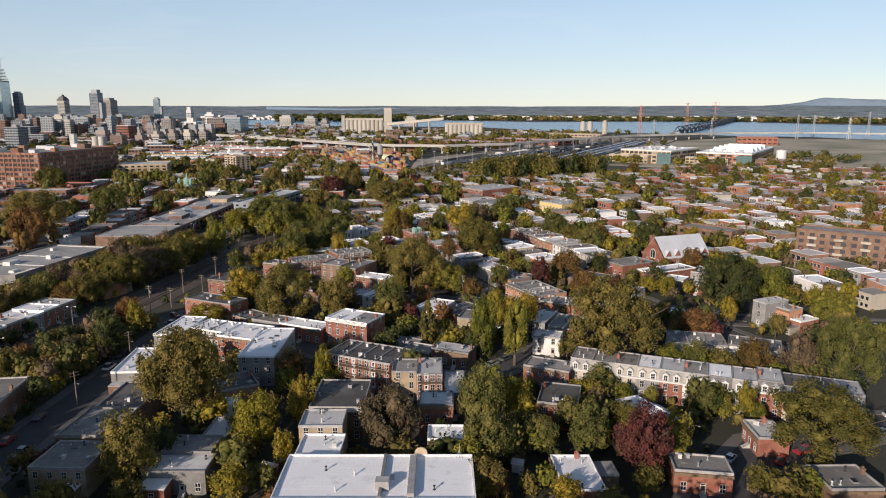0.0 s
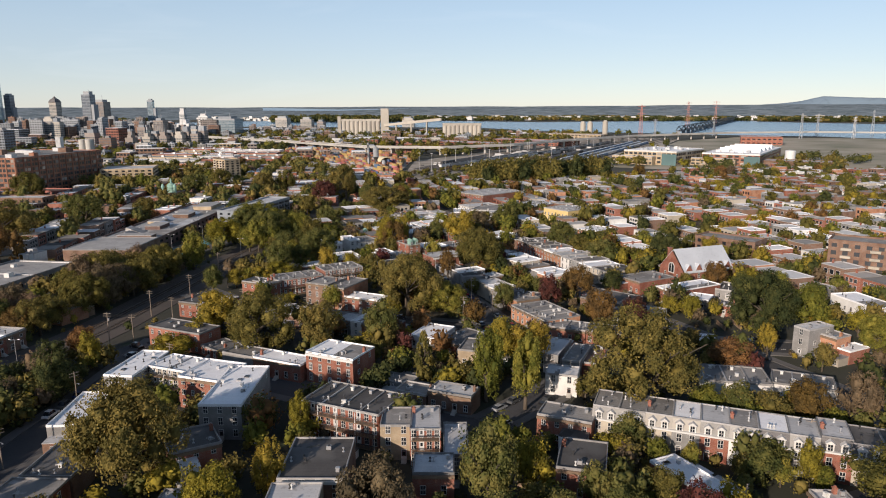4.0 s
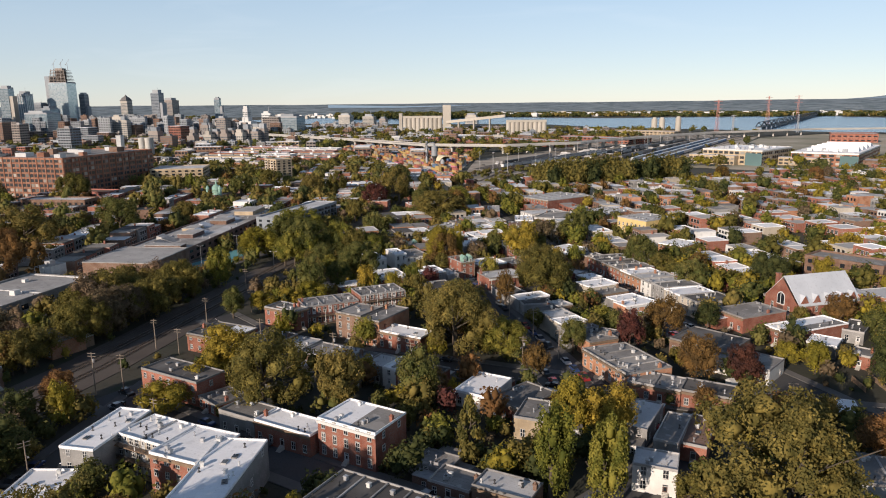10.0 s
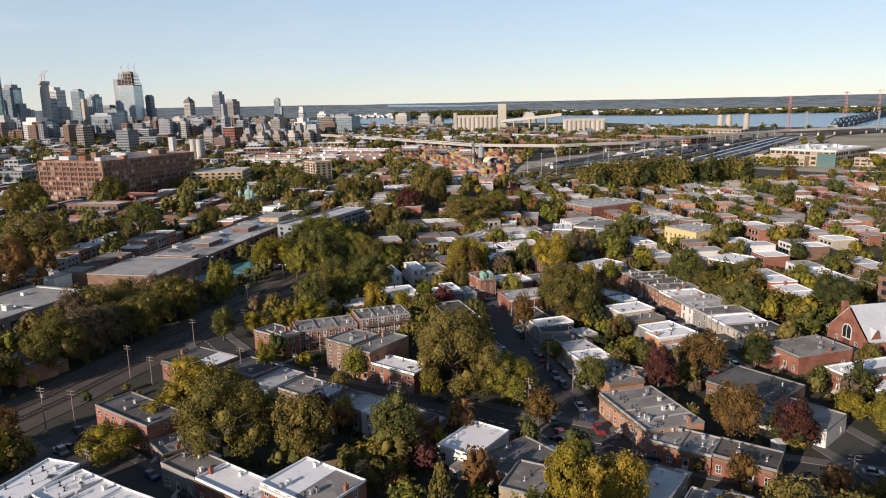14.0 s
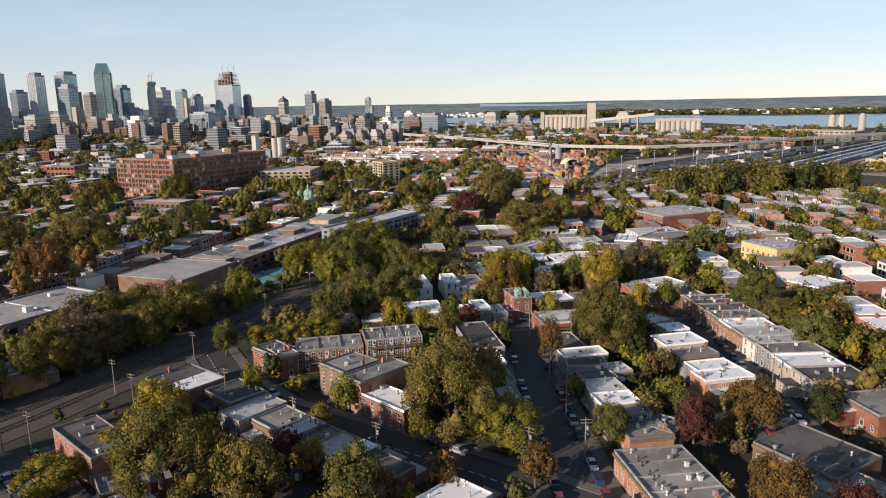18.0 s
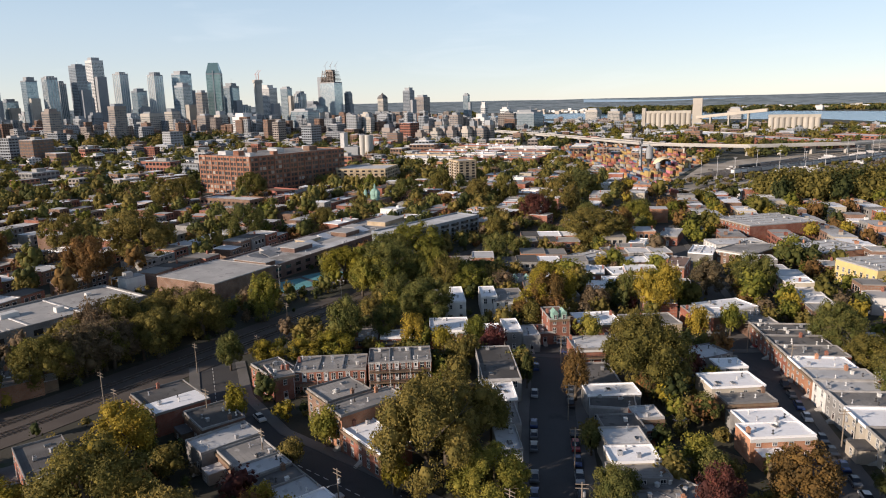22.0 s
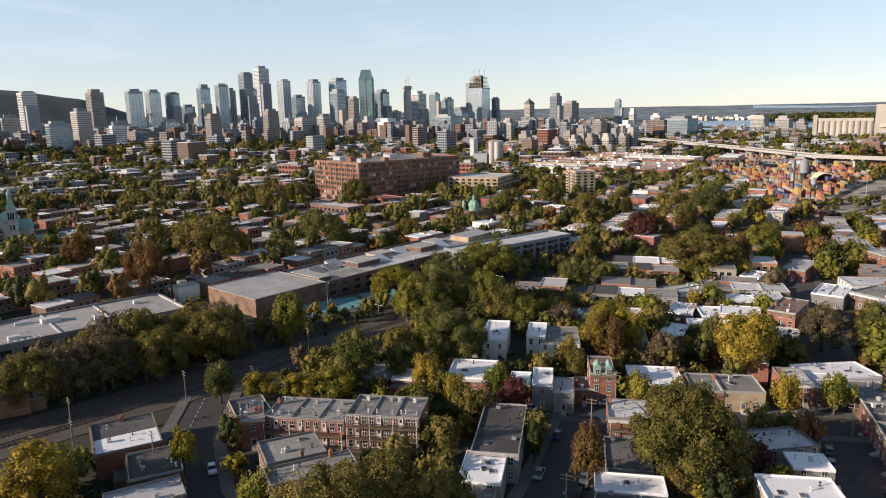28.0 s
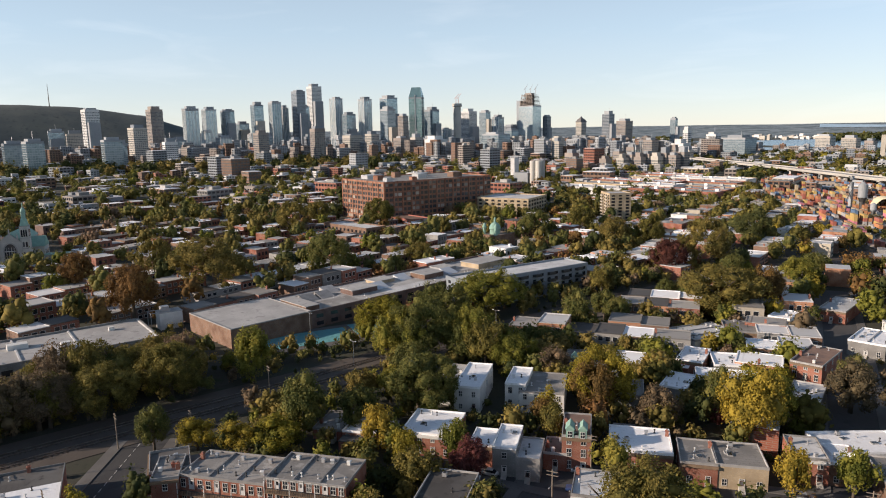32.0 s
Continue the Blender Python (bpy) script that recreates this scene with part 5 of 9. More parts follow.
for u in (7.4, 11.0, 14.6):
    part("portal", slab_arch(u, 1.5, 0, 2.8, 0.1, 0.38), "stone_grey", sc)
    part("door", slab_arch(u, 1.0, 0, 2.6, 0.0, 0.09), "door_dark", sc)
for u in (6.2, 11.0, 15.8):
    part("pinnacle", turned([(0.4, 0), (0.4, 1.4), (0.1, 2.8)], square=True), "stone_pale", sc, at=pose(u, 0.9, 13.4 + (3.6 if u == 11.0 else 0.9)))
for u in (-1.2, 18.0):
    tw = part("tower", Shape().box(u, -0.3, -0.2, u + 5.2, 4.9, 21), "stone_pale", sc)
    for z in (4.6, 9.4, 14.6, 20.6):
        part("string_course", rim(u - 0.2, -0.5, u + 5.4, 5.1, 0.5, z, z + 0.45), "stone_grey", tw)
    for e in (u, u + 4.6):
        part("buttress", Shape().box(e, -0.75, -0.2, e + 0.6, -0.31, 14.5), "stone_pale", tw)
    for z, sp, hw in ((5.6, 7.4, 0.5), (10.4, 12.4, 0.75)):
        for v in (1.7, 3.5):
            part("opening", slab_arch(u + v, hw * 0.8, z, sp, -0.42, -0.31), "pane", tw)
    for v in (1.2, 2.6, 4.0):
        part("belfry_opening", slab_arch(u + v, 0.5, 15.6, 18.6, -0.42, -0.31), "pane", tw)
        part("belfry_opening", Shape().box(u + 5.19, v - 0.5, 15.6, u + 5.27, v + 0.4, 19.0), "pane", tw)
    part("spire", turned([(2.9, 0), (2.4, 1.4), (1.7, 3.6), (1.35, 3.8), (1.35, 6.4), (1.7, 6.7), (1.2, 8.2), (0.35, 9.4), (0.25, 11.2), (0.05, 11.4)], 8), "roof_copper", tw, "green copper spire", at=pose(u + 2.6, 2.3, 21))
part("transept", Shape().box(18.01, 12, -0.2, 29, 23, 9), "stone_pale", sc)
part("transept_roof", gabled(18.02, 29.4, 11.6, 23.4, 9.01, 14.0, False), "roof_copper", sc)
for v in (14.5, 17.5, 20.5):
    part("transept_window", Shape().box(28.99, v - 0.6, 2, 29.07, v + 0.6, 7), "pane", sc)
for v in (13.6, 16.2):
    part("transept_window", Shape().box(v + 7, 11.92, 2, v + 8.2, 12.01, 7), "pane", sc)
part("parish_hall", Shape().box(29.5, 8, -0.2, 46, 15, 4.6), "stone_grey", sc)
part("parish_roof", Shape().box(29.3, 7.8, 4.605, 46.2, 15.2, 5.0), "roof_copper", sc)
# small green dome among the houses
dm = thing("domed_chapel", -310, 367, 0, 20, "brick chapel with green copper onion dome and small turrets", "church", unit=0.85)
part("wall", Shape().box(-6, -6, -0.2, 6, 12, 8), "brick_brown", dm)
part("dome", turned([(3.2, 0), (3.2, 2.5), (3.7, 3.4), (3.3, 5.0), (2.0, 6.6), (0.7, 7.4), (0.7, 9.0), (0.1, 10.5)], 14), "roof_copper", dm, at=pose(0, 0, 8))
for u in (-4.6, 4.6):
    part("turret", turned([(1.1, 0), (1.1, 4), (1.4, 4.2), (1.0, 5.8), (0.1, 7)], 10), "roof_copper", dm, at=pose(u, -4.5, 8))

# ---------------------------------------------------------------- rear annexes of the houses
ANNEX_WALL = ["paint_white", "brick_grey", "timber", "paint_cream", "brick_brown", "brick_red"]
for home, x, y, ang, w, d, h, wm, style in HOMES:
    if w > 16 or style not in ("", "row", "corner"):
        continue
    c, s = math.cos(radians(ang)), math.sin(radians(ang))
    for side in (1, 0):
        for f in (0.27, 0.73):
            aw, ad, ah = w * rnd.uniform(0.36, 0.5), rnd.uniform(2.2, 4.0), h * rnd.uniform(0.42, 0.72)
            if rnd.random() < 0.3 or (side == 0 and rnd.random() < 0.75):
                continue
            u, v = w * f, (d + ad / 2 + 0.01 if side else -ad / 2 - 0.4)
            px, py = x + u * c - v * s, y + u * s + v * c
            if not free_spot(px + (0.4 if side else -0.4) * -s, py + (0.4 if side else -0.4) * c, 0.5):
                continue
            wl = rnd.choice(ANNEX_WALL + [wm, wm])
            v0, v1 = (d + 0.02, d + ad) if side else (-ad - 0.02, -0.02)
            an = part("annex", Shape().box(u - aw / 2, v0, -0.2, u + aw / 2, v1, ah, 0, skip="b"), wl, home, "low rear annex")
            part("annex_roof", Shape().box(u - aw / 2 - 0.08, v0 + 0.02, ah + 0.004, u + aw / 2 + 0.08, v1 + 0.08, ah + 0.14), rnd.choice(("roof_light", "roof_grey", "roof_dark", "roof_white", "coping")), an)
            part("window", WIN["small"], None, an, at=pose(u, v1, ah - 1.6, 0, 0, 180) if side else pose(u, v0, ah - 1.6))
            TAKEN.append((px, py, c, s, aw / 2, ad / 2))

# ---------------------------------------------------------------- trees
G = (1 + 5 ** 0.5) / 2
BALL = np.array([(-1, G, 0), (1, G, 0), (-1, -G, 0), (1, -G, 0), (0, -1, G), (0, 1, G), (0, -1, -G), (0, 1, -G), (G, 0, -1), (G, 0, 1), (-G, 0, -1), (-G, 0, 1)]) / (1 + G * G) ** 0.5
SIDES = np.array([(0, 11, 5), (0, 5, 1), (0, 1, 7), (0, 7, 10), (0, 10, 11), (1, 5, 9), (5, 11, 4), (11, 10, 2), (10, 7, 6), (7, 1, 8), (3, 9, 4), (3, 4, 2), (3, 2, 6), (3, 6, 8), (3, 8, 9), (4, 9, 5), (2, 4, 11), (6, 2, 10), (8, 6, 7), (9, 8, 1)])


def leaf_faces(name, p, nor, size, mat, rg, core=None):
    """Small pointed leaf sprays at p, each turned to face nor, round the dense inner twigs of each lobe, as one mesh."""
    n = len(p)
    nor = nor / (np.linalg.norm(nor, axis=1)[:, None] + 1e-9)
    t = np.cross(nor, rg.normal(size=(n, 3)))
    t /= np.linalg.norm(t, axis=1)[:, None] + 1e-9
    b = np.cross(nor, t)
    s = (size * rg.uniform(0.6, 1.25, n))[:, None]
    v = np.stack([p - t * s, p - b * s * 0.62, p + t * s, p + b * s * 0.62], 1).reshape(-1, 3)
    m = 0 if core is None else len(core[0])
    if m:
        c, r = core
        rough = rg.uniform(0.5, 1.25, (m, 12, 1))
        v = np.concatenate([v, (c[:, None] + BALL[None] * rough * r[:, None]).reshape(-1, 3)])
    inner = (4 * n + 12 * np.arange(m)[:, None, None] + SIDES[None]).reshape(-1)
    me = bpy.data.meshes.new(name)
    me.vertices.add(len(v))
    me.vertices.foreach_set("co", v.ravel())
    me.loops.add(4 * n + 60 * m)
    me.loops.foreach_set("vertex_index", np.concatenate([np.arange(4 * n), inner]))
    me.polygons.add(n + 20 * m)
    me.polygons.foreach_set("loop_start", np.concatenate([np.arange(n) * 4, 4 * n + 3 * np.arange(20 * m)]))
    me.materials.append(mat)
    me.update()
    return me


def unit_rows(a):
    return a / (np.linalg.norm(a, axis=-1, keepdims=True) + 1e-9)


def lumpy(rg, lobes, clumps, leaves, cone=False):
    """Leaf places and facings in a crown of unit size: upright lobes over a domed outline, each made of leaf clumps with gaps between."""
    i = np.arange(lobes) + 0.5
    z = 1 - 1.72 * i / lobes
    w = i * 2.39996 + rg.uniform(-0.6, 0.6, lobes)
    rho = np.sqrt(np.clip(1 - z * z, 0, 1))
    d = np.stack([rho * np.cos(w), rho * np.sin(w), z], 1)
    lr = rg.uniform(0.8, 1.2, lobes) * 1.6 / math.sqrt(lobes)
    c = d * (rg.uniform(0.82, 1.06, lobes) - lr)[:, None]
    inner = rg.random(lobes) < 0.18
    c[inner] *= 0.7
    lean = rg.normal(size=(2, 3)) * (0.13, 0.13, 0.05)
    c *= 1 + (d @ lean[0] + np.sin(d @ (lean[1] * 14)) * 0.09)[:, None]
    if cone:
        c[:, 2] = np.linspace(-0.8, 0.85, lobes)
        k = (1.0 - c[:, 2]) * 0.32
        c[:, 0], c[:, 1] = np.cos(w) * k, np.sin(w) * k
        lr = 0.12 + 0.2 * (1 - c[:, 2]) / 2 + 0.05
        d = unit_rows(c * (1, 1, 0.2))
    sub = unit_rows(rg.normal(size=(lobes, clumps, 3)) + d[:, None] * 0.7 + (0, 0, 0.25))
    off = unit_rows(sub[:, :, None] + rg.normal(scale=0.3, size=(lobes, clumps, leaves, 3)))
    bump = rg.uniform(0.8, 1.16, (lobes, clumps, 1)) * rg.uniform(0.78, 1.12, (lobes, clumps, leaves))
    tall = 1.0 if cone else 1.18
    p = c[:, None, None] + off * (lr[:, None, None] * bump)[..., None] * (1, 1, tall)
    nor = off * 0.75 + d[:, None, None] * 0.25 + (0, 0, 0.2) + rg.normal(scale=0.62, size=off.shape)
    return p.reshape(-1, 3), nor.reshape(-1, 3), c, lr[:, None] * np.array([[0.64, 0.64, 0.64 * tall]])


def crown_mesh(name, r, h, lobes, clumps, leaves, size, mat, seed, cone=False):
    rg = np.random.default_rng(seed)
    p, nor, c, k = lumpy(rg, lobes, clumps, leaves, cone)
    return leaf_faces(name, p * (r, r, h / 2), nor, size, mat, rg, (c * (r, r, h / 2), k * (r, r, h / 2)))


def trunk_mesh(r, h, low, seed):
    """Tapered trunk from the ground with limbs that fork into the crown."""
    rg = random.Random(seed)
    s = Shape()
    k = 0.028 * (low + h)
    s.tube((0, 0, -0.2), (0, 0, low), k * 1.15, k * 0.85, 8).tube((0, 0, low), (0.15 * r, 0, low + h * 0.55), k * 0.85, k * 0.25, 8)
    for i in range(6):
        a = i * 1.05 + rg.uniform(-0.3, 0.3)
        z = low * 0.85 + h * 0.06 * i
        e = Vector((math.cos(a) * r * 0.6, math.sin(a) * r * 0.6, z + h * rg.uniform(0.22, 0.4)))
        s.tube((0, 0, z), e, k * 0.5, k * 0.18, 6)
        for _ in range(2):
            s.tube(e, e + Vector((math.cos(a) * r * 0.2 + rg.uniform(-1, 1) * r * 0.15, math.sin(a) * r * 0.2, h * 0.14)), k * 0.18, k * 0.06, 5)
    return s.mesh("trunk", ["bark"], True)


# prototypes: big, middle and small, two shapes each; unit = their true size
SIZES = {"big": (8.5, 14.0, 6.0, 44, 14, 26, 0.2), "mid": (5.0, 9.0, 3.2, 24, 12, 18, 0.2), "small": (3.0, 6.0, 2.2, 14, 10, 14, 0.19), "tall": (3.4, 12.0, 2.4, 24, 12, 15, 0.2)}
CROWN, TRUNK = {}, {}
LEAF_WORDS = {"o": "olive-green", "g": "green", "d": "deep green", "l": "lime-green", "y": "golden yellow", "a": "orange-brown", "r": "wine-red", "b": "brownish, half-bare", "c": "yellowing conifer"}


def tree(x, y, r, h, top, kind):
    """A broadleaf tree in autumn leaf: crown radius r, crown height h, tip at top."""
    size = "tall" if h > 2.8 * r and kind != "c" else "big" if r > 6.4 else "mid" if r > 3.7 else "small"
    pr, ph, pl, lb, cl, lv, ls = SIZES[size]
    shape = rnd.randrange(2)
    key = (size, kind, shape)
    if key not in CROWN:
        CROWN[key] = crown_mesh("crown", pr, ph, lb, cl, lv, ls, LEAF[kind], sum(map(ord, size + kind)) + 17 * shape, kind == "c")
    if (size, shape) not in TRUNK:
        TRUNK[(size, shape)] = trunk_mesh(pr, ph, pl, len(size) + shape)
    t = thing("tree", x, y, 0, rnd.uniform(0, 360), f"{LEAF_WORDS[kind]} autumn tree" + (" with a wide crown" if size == "big" else " between the houses"), "tree", "city trees")
    low = max((top - h) * 0.55, 0.4)
    h = top - low
    part("trunk", TRUNK[(size, shape)], None, t, at=Matrix.Diagonal((r / pr, r / pr, top / (pl + ph), 1)))
    part("crown", CROWN[key], None, t, at=Matrix.Translation((0, 0, low + h / 2)) @ Matrix.Diagonal((r / pr, r / pr, h / ph, 1)))
    return t


tree(-68.2, 87.7, 9.2, 17.3, 20.8, "o")
tree(-81, 108, 3.0, 4.8, 5.8, "a")
tree(-76.5, 106, 3.4, 5.4, 6.6, "o")
tree(-75.5, 98.5, 3.0, 4.6, 5.6, "o")
tree(-59.6, 65.5, 5.2, 11.7, 14.0, "o")
tree(-48.4, 82.3, 4.5, 9.9, 11.9, "y")
tree(-45.4, 92.9, 2.7, 9.6, 11.5, "y")
tree(-41.3, 81.0, 2.2, 5.8, 7.0, "y")
tree(-42.1, 68.5, 3.3, 6.1, 7.4, "y")
tree(-26.0, 91.8, 5.7, 11.0, 13.2, "b")
tree(-25.6, 142.6, 3.6, 15.4, 17.5, "l")
tree(-16.9, 142.1, 3.5, 14.4, 16.6, "l")
tree(-13.0, 103.3, 5.0, 12.5, 15.0, "g")
tree(-8.1, 91.9, 4.5, 9.5, 11.4, "g")
tree(-8.2, 111.6, 3.4, 8.8, 10.5, "y")
tree(-1.2, 101.2, 3.8, 6.5, 7.8, "g")
tree(7.3, 103.2, 4.2, 7.4, 8.9, "g")
tree(16.7, 98.5, 5.3, 11.5, 13.9, "r")
tree(11.5, 113.0, 3.9, 6.8, 8.2, "o")
tree(7.9, 147.7, 11.5, 18.3, 22.0, "o")
tree(21.2, 108.9, 3.2, 7.9, 9.5, "y")
tree(6.4, 85.6, 2.8, 5.2, 6.2, "y")
tree(26.2, 126.7, 3.6, 6.1, 7.3, "g")
tree(33.5, 127.8, 2.2, 7.1, 8.6, "y")
tree(47.0, 116.8, 9.2, 11.7, 14.0, "o")
tree(32.7, 208.7, 9.3, 15.3, 18.3, "d")
tree(-5.1, 81.9, 4.3, 6.9, 8.3, "o")
tree(4.9, 131.1, 3.7, 6.3, 7.5, "g")
tree(2.7, 124.9, 3.5, 5.3, 6.3, "y")
tree(-52.7, 113.3, 2.2, 8.0, 9.7, "y")
tree(22.7, 179.3, 6.1, 6.8, 8.2, "a")
tree(31.6, 190.3, 2.5, 7.9, 9.4, "y")
tree(35.6, 152.9, 4.5, 8.3, 10.0, "a")
tree(28.9, 149.1, 4.5, 7.0, 8.4, "o")
tree(17.9, 150.8, 4.6, 5.9, 7.1, "l")
tree(54.4, 152.1, 7.0, 15.1, 18.2, "g")
tree(46.0, 156.4, 4.0, 9.6, 11.5, "b")
tree(58.2, 199.9, 6.6, 9.4, 11.3, "l")
tree(42.7, 216.1, 6.0, 12.1, 14.5, "l")
tree(18.3, 93.1, 2.7, 5.3, 6.4, "o")
tree(34.8, 99.6, 2.7, 5.3, 6.4, "o")
tree(-88.0, 149.2, 8.7, 14.3, 17.1, "o")
tree(-73.6, 155.3, 5.5, 12.1, 14.5, "o")
tree(-60.7, 164.4, 5.4, 10.7, 12.9, "g")
tree(-43.2, 151.2, 3.4, 9.0, 10.9, "c")
tree(-65.5, 192.9, 8.9, 16.0, 19.2, "o")
tree(-53.5, 196.2, 6.7, 9.1, 10.9, "l")
tree(-43.9, 188.4, 3.5, 7.0, 8.4, "a")
tree(-68.8, 188.6, 2.6, 6.1, 7.4, "y")
tree(-29.1, 163.5, 4.1, 10.2, 12.3, "y")
tree(-21.2, 164.0, 5.2, 9.5, 11.4, "y")
tree(-10.7, 198.9, 4.9, 10.1, 12.1, "a")
tree(-1.3, 202.5, 4.5, 8.4, 10.1, "r")
tree(-28.1, 215.4, 3.9, 9.3, 11.2, "r")
tree(-21.5, 228.1, 5.4, 9.4, 11.3, "a")
tree(-40.2, 207.1, 3.8, 8.0, 9.7, "g")
tree(-62.4, 254.1, 7.8, 14.0, 16.8, "o")
tree(-113.5, 282.7, 8.4, 12.3, 14.8, "y")
tree(-88.6, 305.1, 6.5, 11.0, 13.1, "l")
tree(-40.9, 301.5, 6.8, 11.4, 13.6, "g")
tree(-33.1, 293.9, 5.6, 7.6, 9.1, "o")
tree(2.1, 285.1, 7.2, 12.0, 14.5, "d")
tree(-7.0, 285.8, 4.1, 5.3, 6.4, "y")
tree(-21.6, 278.1, 6.0, 9.1, 10.9, "g")
tree(-184.6, 259.0, 8.9, 10.8, 13.0, "y")
tree(-166, 218, 4.6, 13.5, 15.5, "l")
tree(-161.7, 261.8, 9.9, 14.7, 17.6, "g")
tree(-153.1, 272.7, 6.6, 12.8, 15.4, "l")
tree(-128.9, 248.2, 8.4, 11.6, 13.9, "g")
tree(-157.4, 257.9, 4.6, 10.3, 12.3, "l")
tree(13.1, 217.6, 3.3, 6.6, 7.9, "y")
tree(6.9, 219.1, 3.4, 5.7, 6.8, "y")
tree(-105.1, 140.7, 5.7, 5.2, 6.2, "y")
tree(-118.7, 126.7, 3.0, 7.9, 9.5, "y")
tree(-155.5, 158.5, 7.3, 11.6, 13.9, "o")
tree(-158.9, 172.5, 7.8, 11.1, 13.3, "b")
tree(-158.0, 184.8, 7.5, 11.5, 13.8, "o")
tree(-164.1, 199.0, 8.2, 12.4, 14.9, "o")
tree(-137.5, 194.0, 3.9, 7.9, 9.5, "g")
tree(-133.8, 201.7, 4.0, 5.8, 6.9, "y")
tree(-128.7, 209.1, 4.0, 5.4, 6.5, "y")
tree(-125.2, 216.7, 5.5, 5.9, 7.0, "y")
tree(-117.1, 233.2, 3.4, 8.6, 10.3, "y")
tree(-111.3, 267.8, 3.0, 7.2, 8.7, "y")
tree(-110.5, 279.4, 5.4, 11.2, 13.4, "a")
tree(-84.9, 296.2, 6.4, 13.3, 16.0, "y")
tree(-130.3, 221.8, 5.7, 11.5, 13.8, "g")
tree(-127.4, 232.7, 5.0, 8.6, 10.3, "g")
tree(-131.7, 247.7, 5.9, 9.2, 11.0, "g")
tree(-162.9, 255.1, 5.3, 12.9, 15.4, "l")
tree(-157.7, 271.5, 5.5, 11.4, 13.7, "l")
tree(-184.2, 279.0, 9.3, 12.8, 15.3, "g")
tree(-62.2, 250.7, 10.1, 14.6, 17.5, "o")
tree(-69.7, 237.4, 3.2, 9.8, 11.8, "a")
tree(-69.5, 200.9, 9.2, 14.5, 17.4, "o")
tree(-69.3, 211.7, 4.6, 9.6, 11.5, "o")
tree(-108.5, 161.6, 6.3, 9.8, 11.7, "y")
tree(-109.7, 181.8, 2.7, 7.2, 8.7, "y")
tree(-86.6, 180.9, 2.7, 5.5, 6.6, "o")
tree(-108.2, 152.3, 4.9, 5.3, 6.4, "y")
tree(-88.1, 221.3, 3.3, 8.1, 9.7, "o")
tree(-98.4, 233.6, 3.7, 7.2, 8.7, "o")
tree(-80.8, 235.0, 1.4, 7.1, 8.6, "d")
tree(-46.1, 237.1, 1.9, 5.3, 6.4, "c")
tree(-45.8, 245.2, 3.3, 5.7, 6.8, "g")
tree(-53.9, 220.8, 2.1, 5.1, 6.2, "g")
tree(-88.2, 329.4, 6.3, 9.5, 11.4, "b")
tree(-75.3, 334.4, 6.8, 12.2, 14.6, "g")
tree(-99.9, 303.4, 3.8, 9.2, 11.1, "g")
tree(-134.7, 284.8, 5.0, 6.7, 8.1, "b")
tree(-143.2, 277.7, 6.8, 8.5, 10.2, "l")
tree(-101.6, 287.9, 4.4, 7.4, 8.9, "b")
tree(-277.4, 270.2, 10.4, 15.8, 19.0, "g")
tree(-278.1, 310.8, 7.8, 10.4, 12.4, "o")
tree(-303.6, 203.7, 9.0, 15.6, 18.7, "o")
tree(-274.0, 222.3, 14.6, 18.0, 21.6, "o")
tree(-405.9, 280.3, 10.2, 17.0, 20.4, "o")
tree(-296.7, 174.4, 6.7, 14.6, 17.5, "a")
tree(-241.0, 192.8, 8.6, 17.1, 20.6, "a")
tree(-206.1, 411.4, 10.2, 19.2, 23.1, "o")
tree(-212.6, 394.1, 8.4, 13.2, 15.8, "r")
tree(-196.0, 347.3, 4.8, 10.6, 12.7, "o")
tree(-156.8, 364.8, 14.2, 15.1, 18.1, "o")
tree(-167.1, 415.1, 7.5, 10.7, 12.9, "l")
tree(-153.0, 381.9, 5.8, 13.5, 16.1, "a")
tree(-197.6, 299.3, 11.8, 11.8, 14.1, "l")
tree(-166.3, 253.4, 5.5, 9.5, 11.4, "l")
tree(-161.6, 272.4, 5.6, 9.7, 11.6, "l")
tree(-151.4, 294.4, 5.7, 6.5, 7.7, "g")
tree(-249.9, 485.5, 10.4, 14.9, 17.9, "d")
tree(-438.3, 307.2, 9.3, 15.0, 17.9, "o")
tree(-398.0, 335.6, 10.6, 17.7, 21.2, "o")
tree(-315.9, 394.6, 9.5, 14.2, 17.0, "g")
tree(-319.4, 428.2, 8.2, 14.8, 17.8, "o")
tree(-273.4, 414.7, 8.7, 14.6, 17.5, "o")
tree(-262.8, 431.4, 7.2, 14.5, 17.4, "o")
tree(-105.5, 244.0, 3.3, 7.7, 9.2, "l")
tree(-107.6, 234.9, 3.0, 7.2, 8.7, "y")
tree(-85.7, 264.5, 3.4, 7.9, 9.5, "l")
tree(-69.6, 288.4, 3.0, 8.3, 10.0, "y")
tree(-65.2, 297.0, 3.3, 7.8, 9.3, "l")
tree(-92.7, 336.2, 4.4, 8.7, 10.5, "g")
tree(-104.9, 264.9, 3.2, 7.6, 9.1, "o")
# ---------------------------------------------------------------- rows of houses farther off
FAR_WALL = ["brick_red", "brick_red", "brick_brown", "brick_orange", "brick_brown", "brick_brown", "brick_orange", "brick_grey", "brick_red", "paint_white", "paint_cream"]
FAR_ROOF = ["roof_white", "roof_light", "roof_light", "roof_pale", "roof_pale", "roof_light", "roof_grey", "roof_white"]
WALL_SAY = {"brick_red": "red brick", "brick_orange": "orange brick", "brick_brown": "brown brick", "brick_dark": "dark brick", "brick_grey": "grey brick", "paint_white": "white", "paint_cream": "cream"}
ROOF_SAY = {"roof_white": "white", "roof_light": "pale grey", "roof_grey": "grey", "roof_pale": "pale gravel", "roof_dark": "black"}
FAR_HOME = {}
fg = Shape()
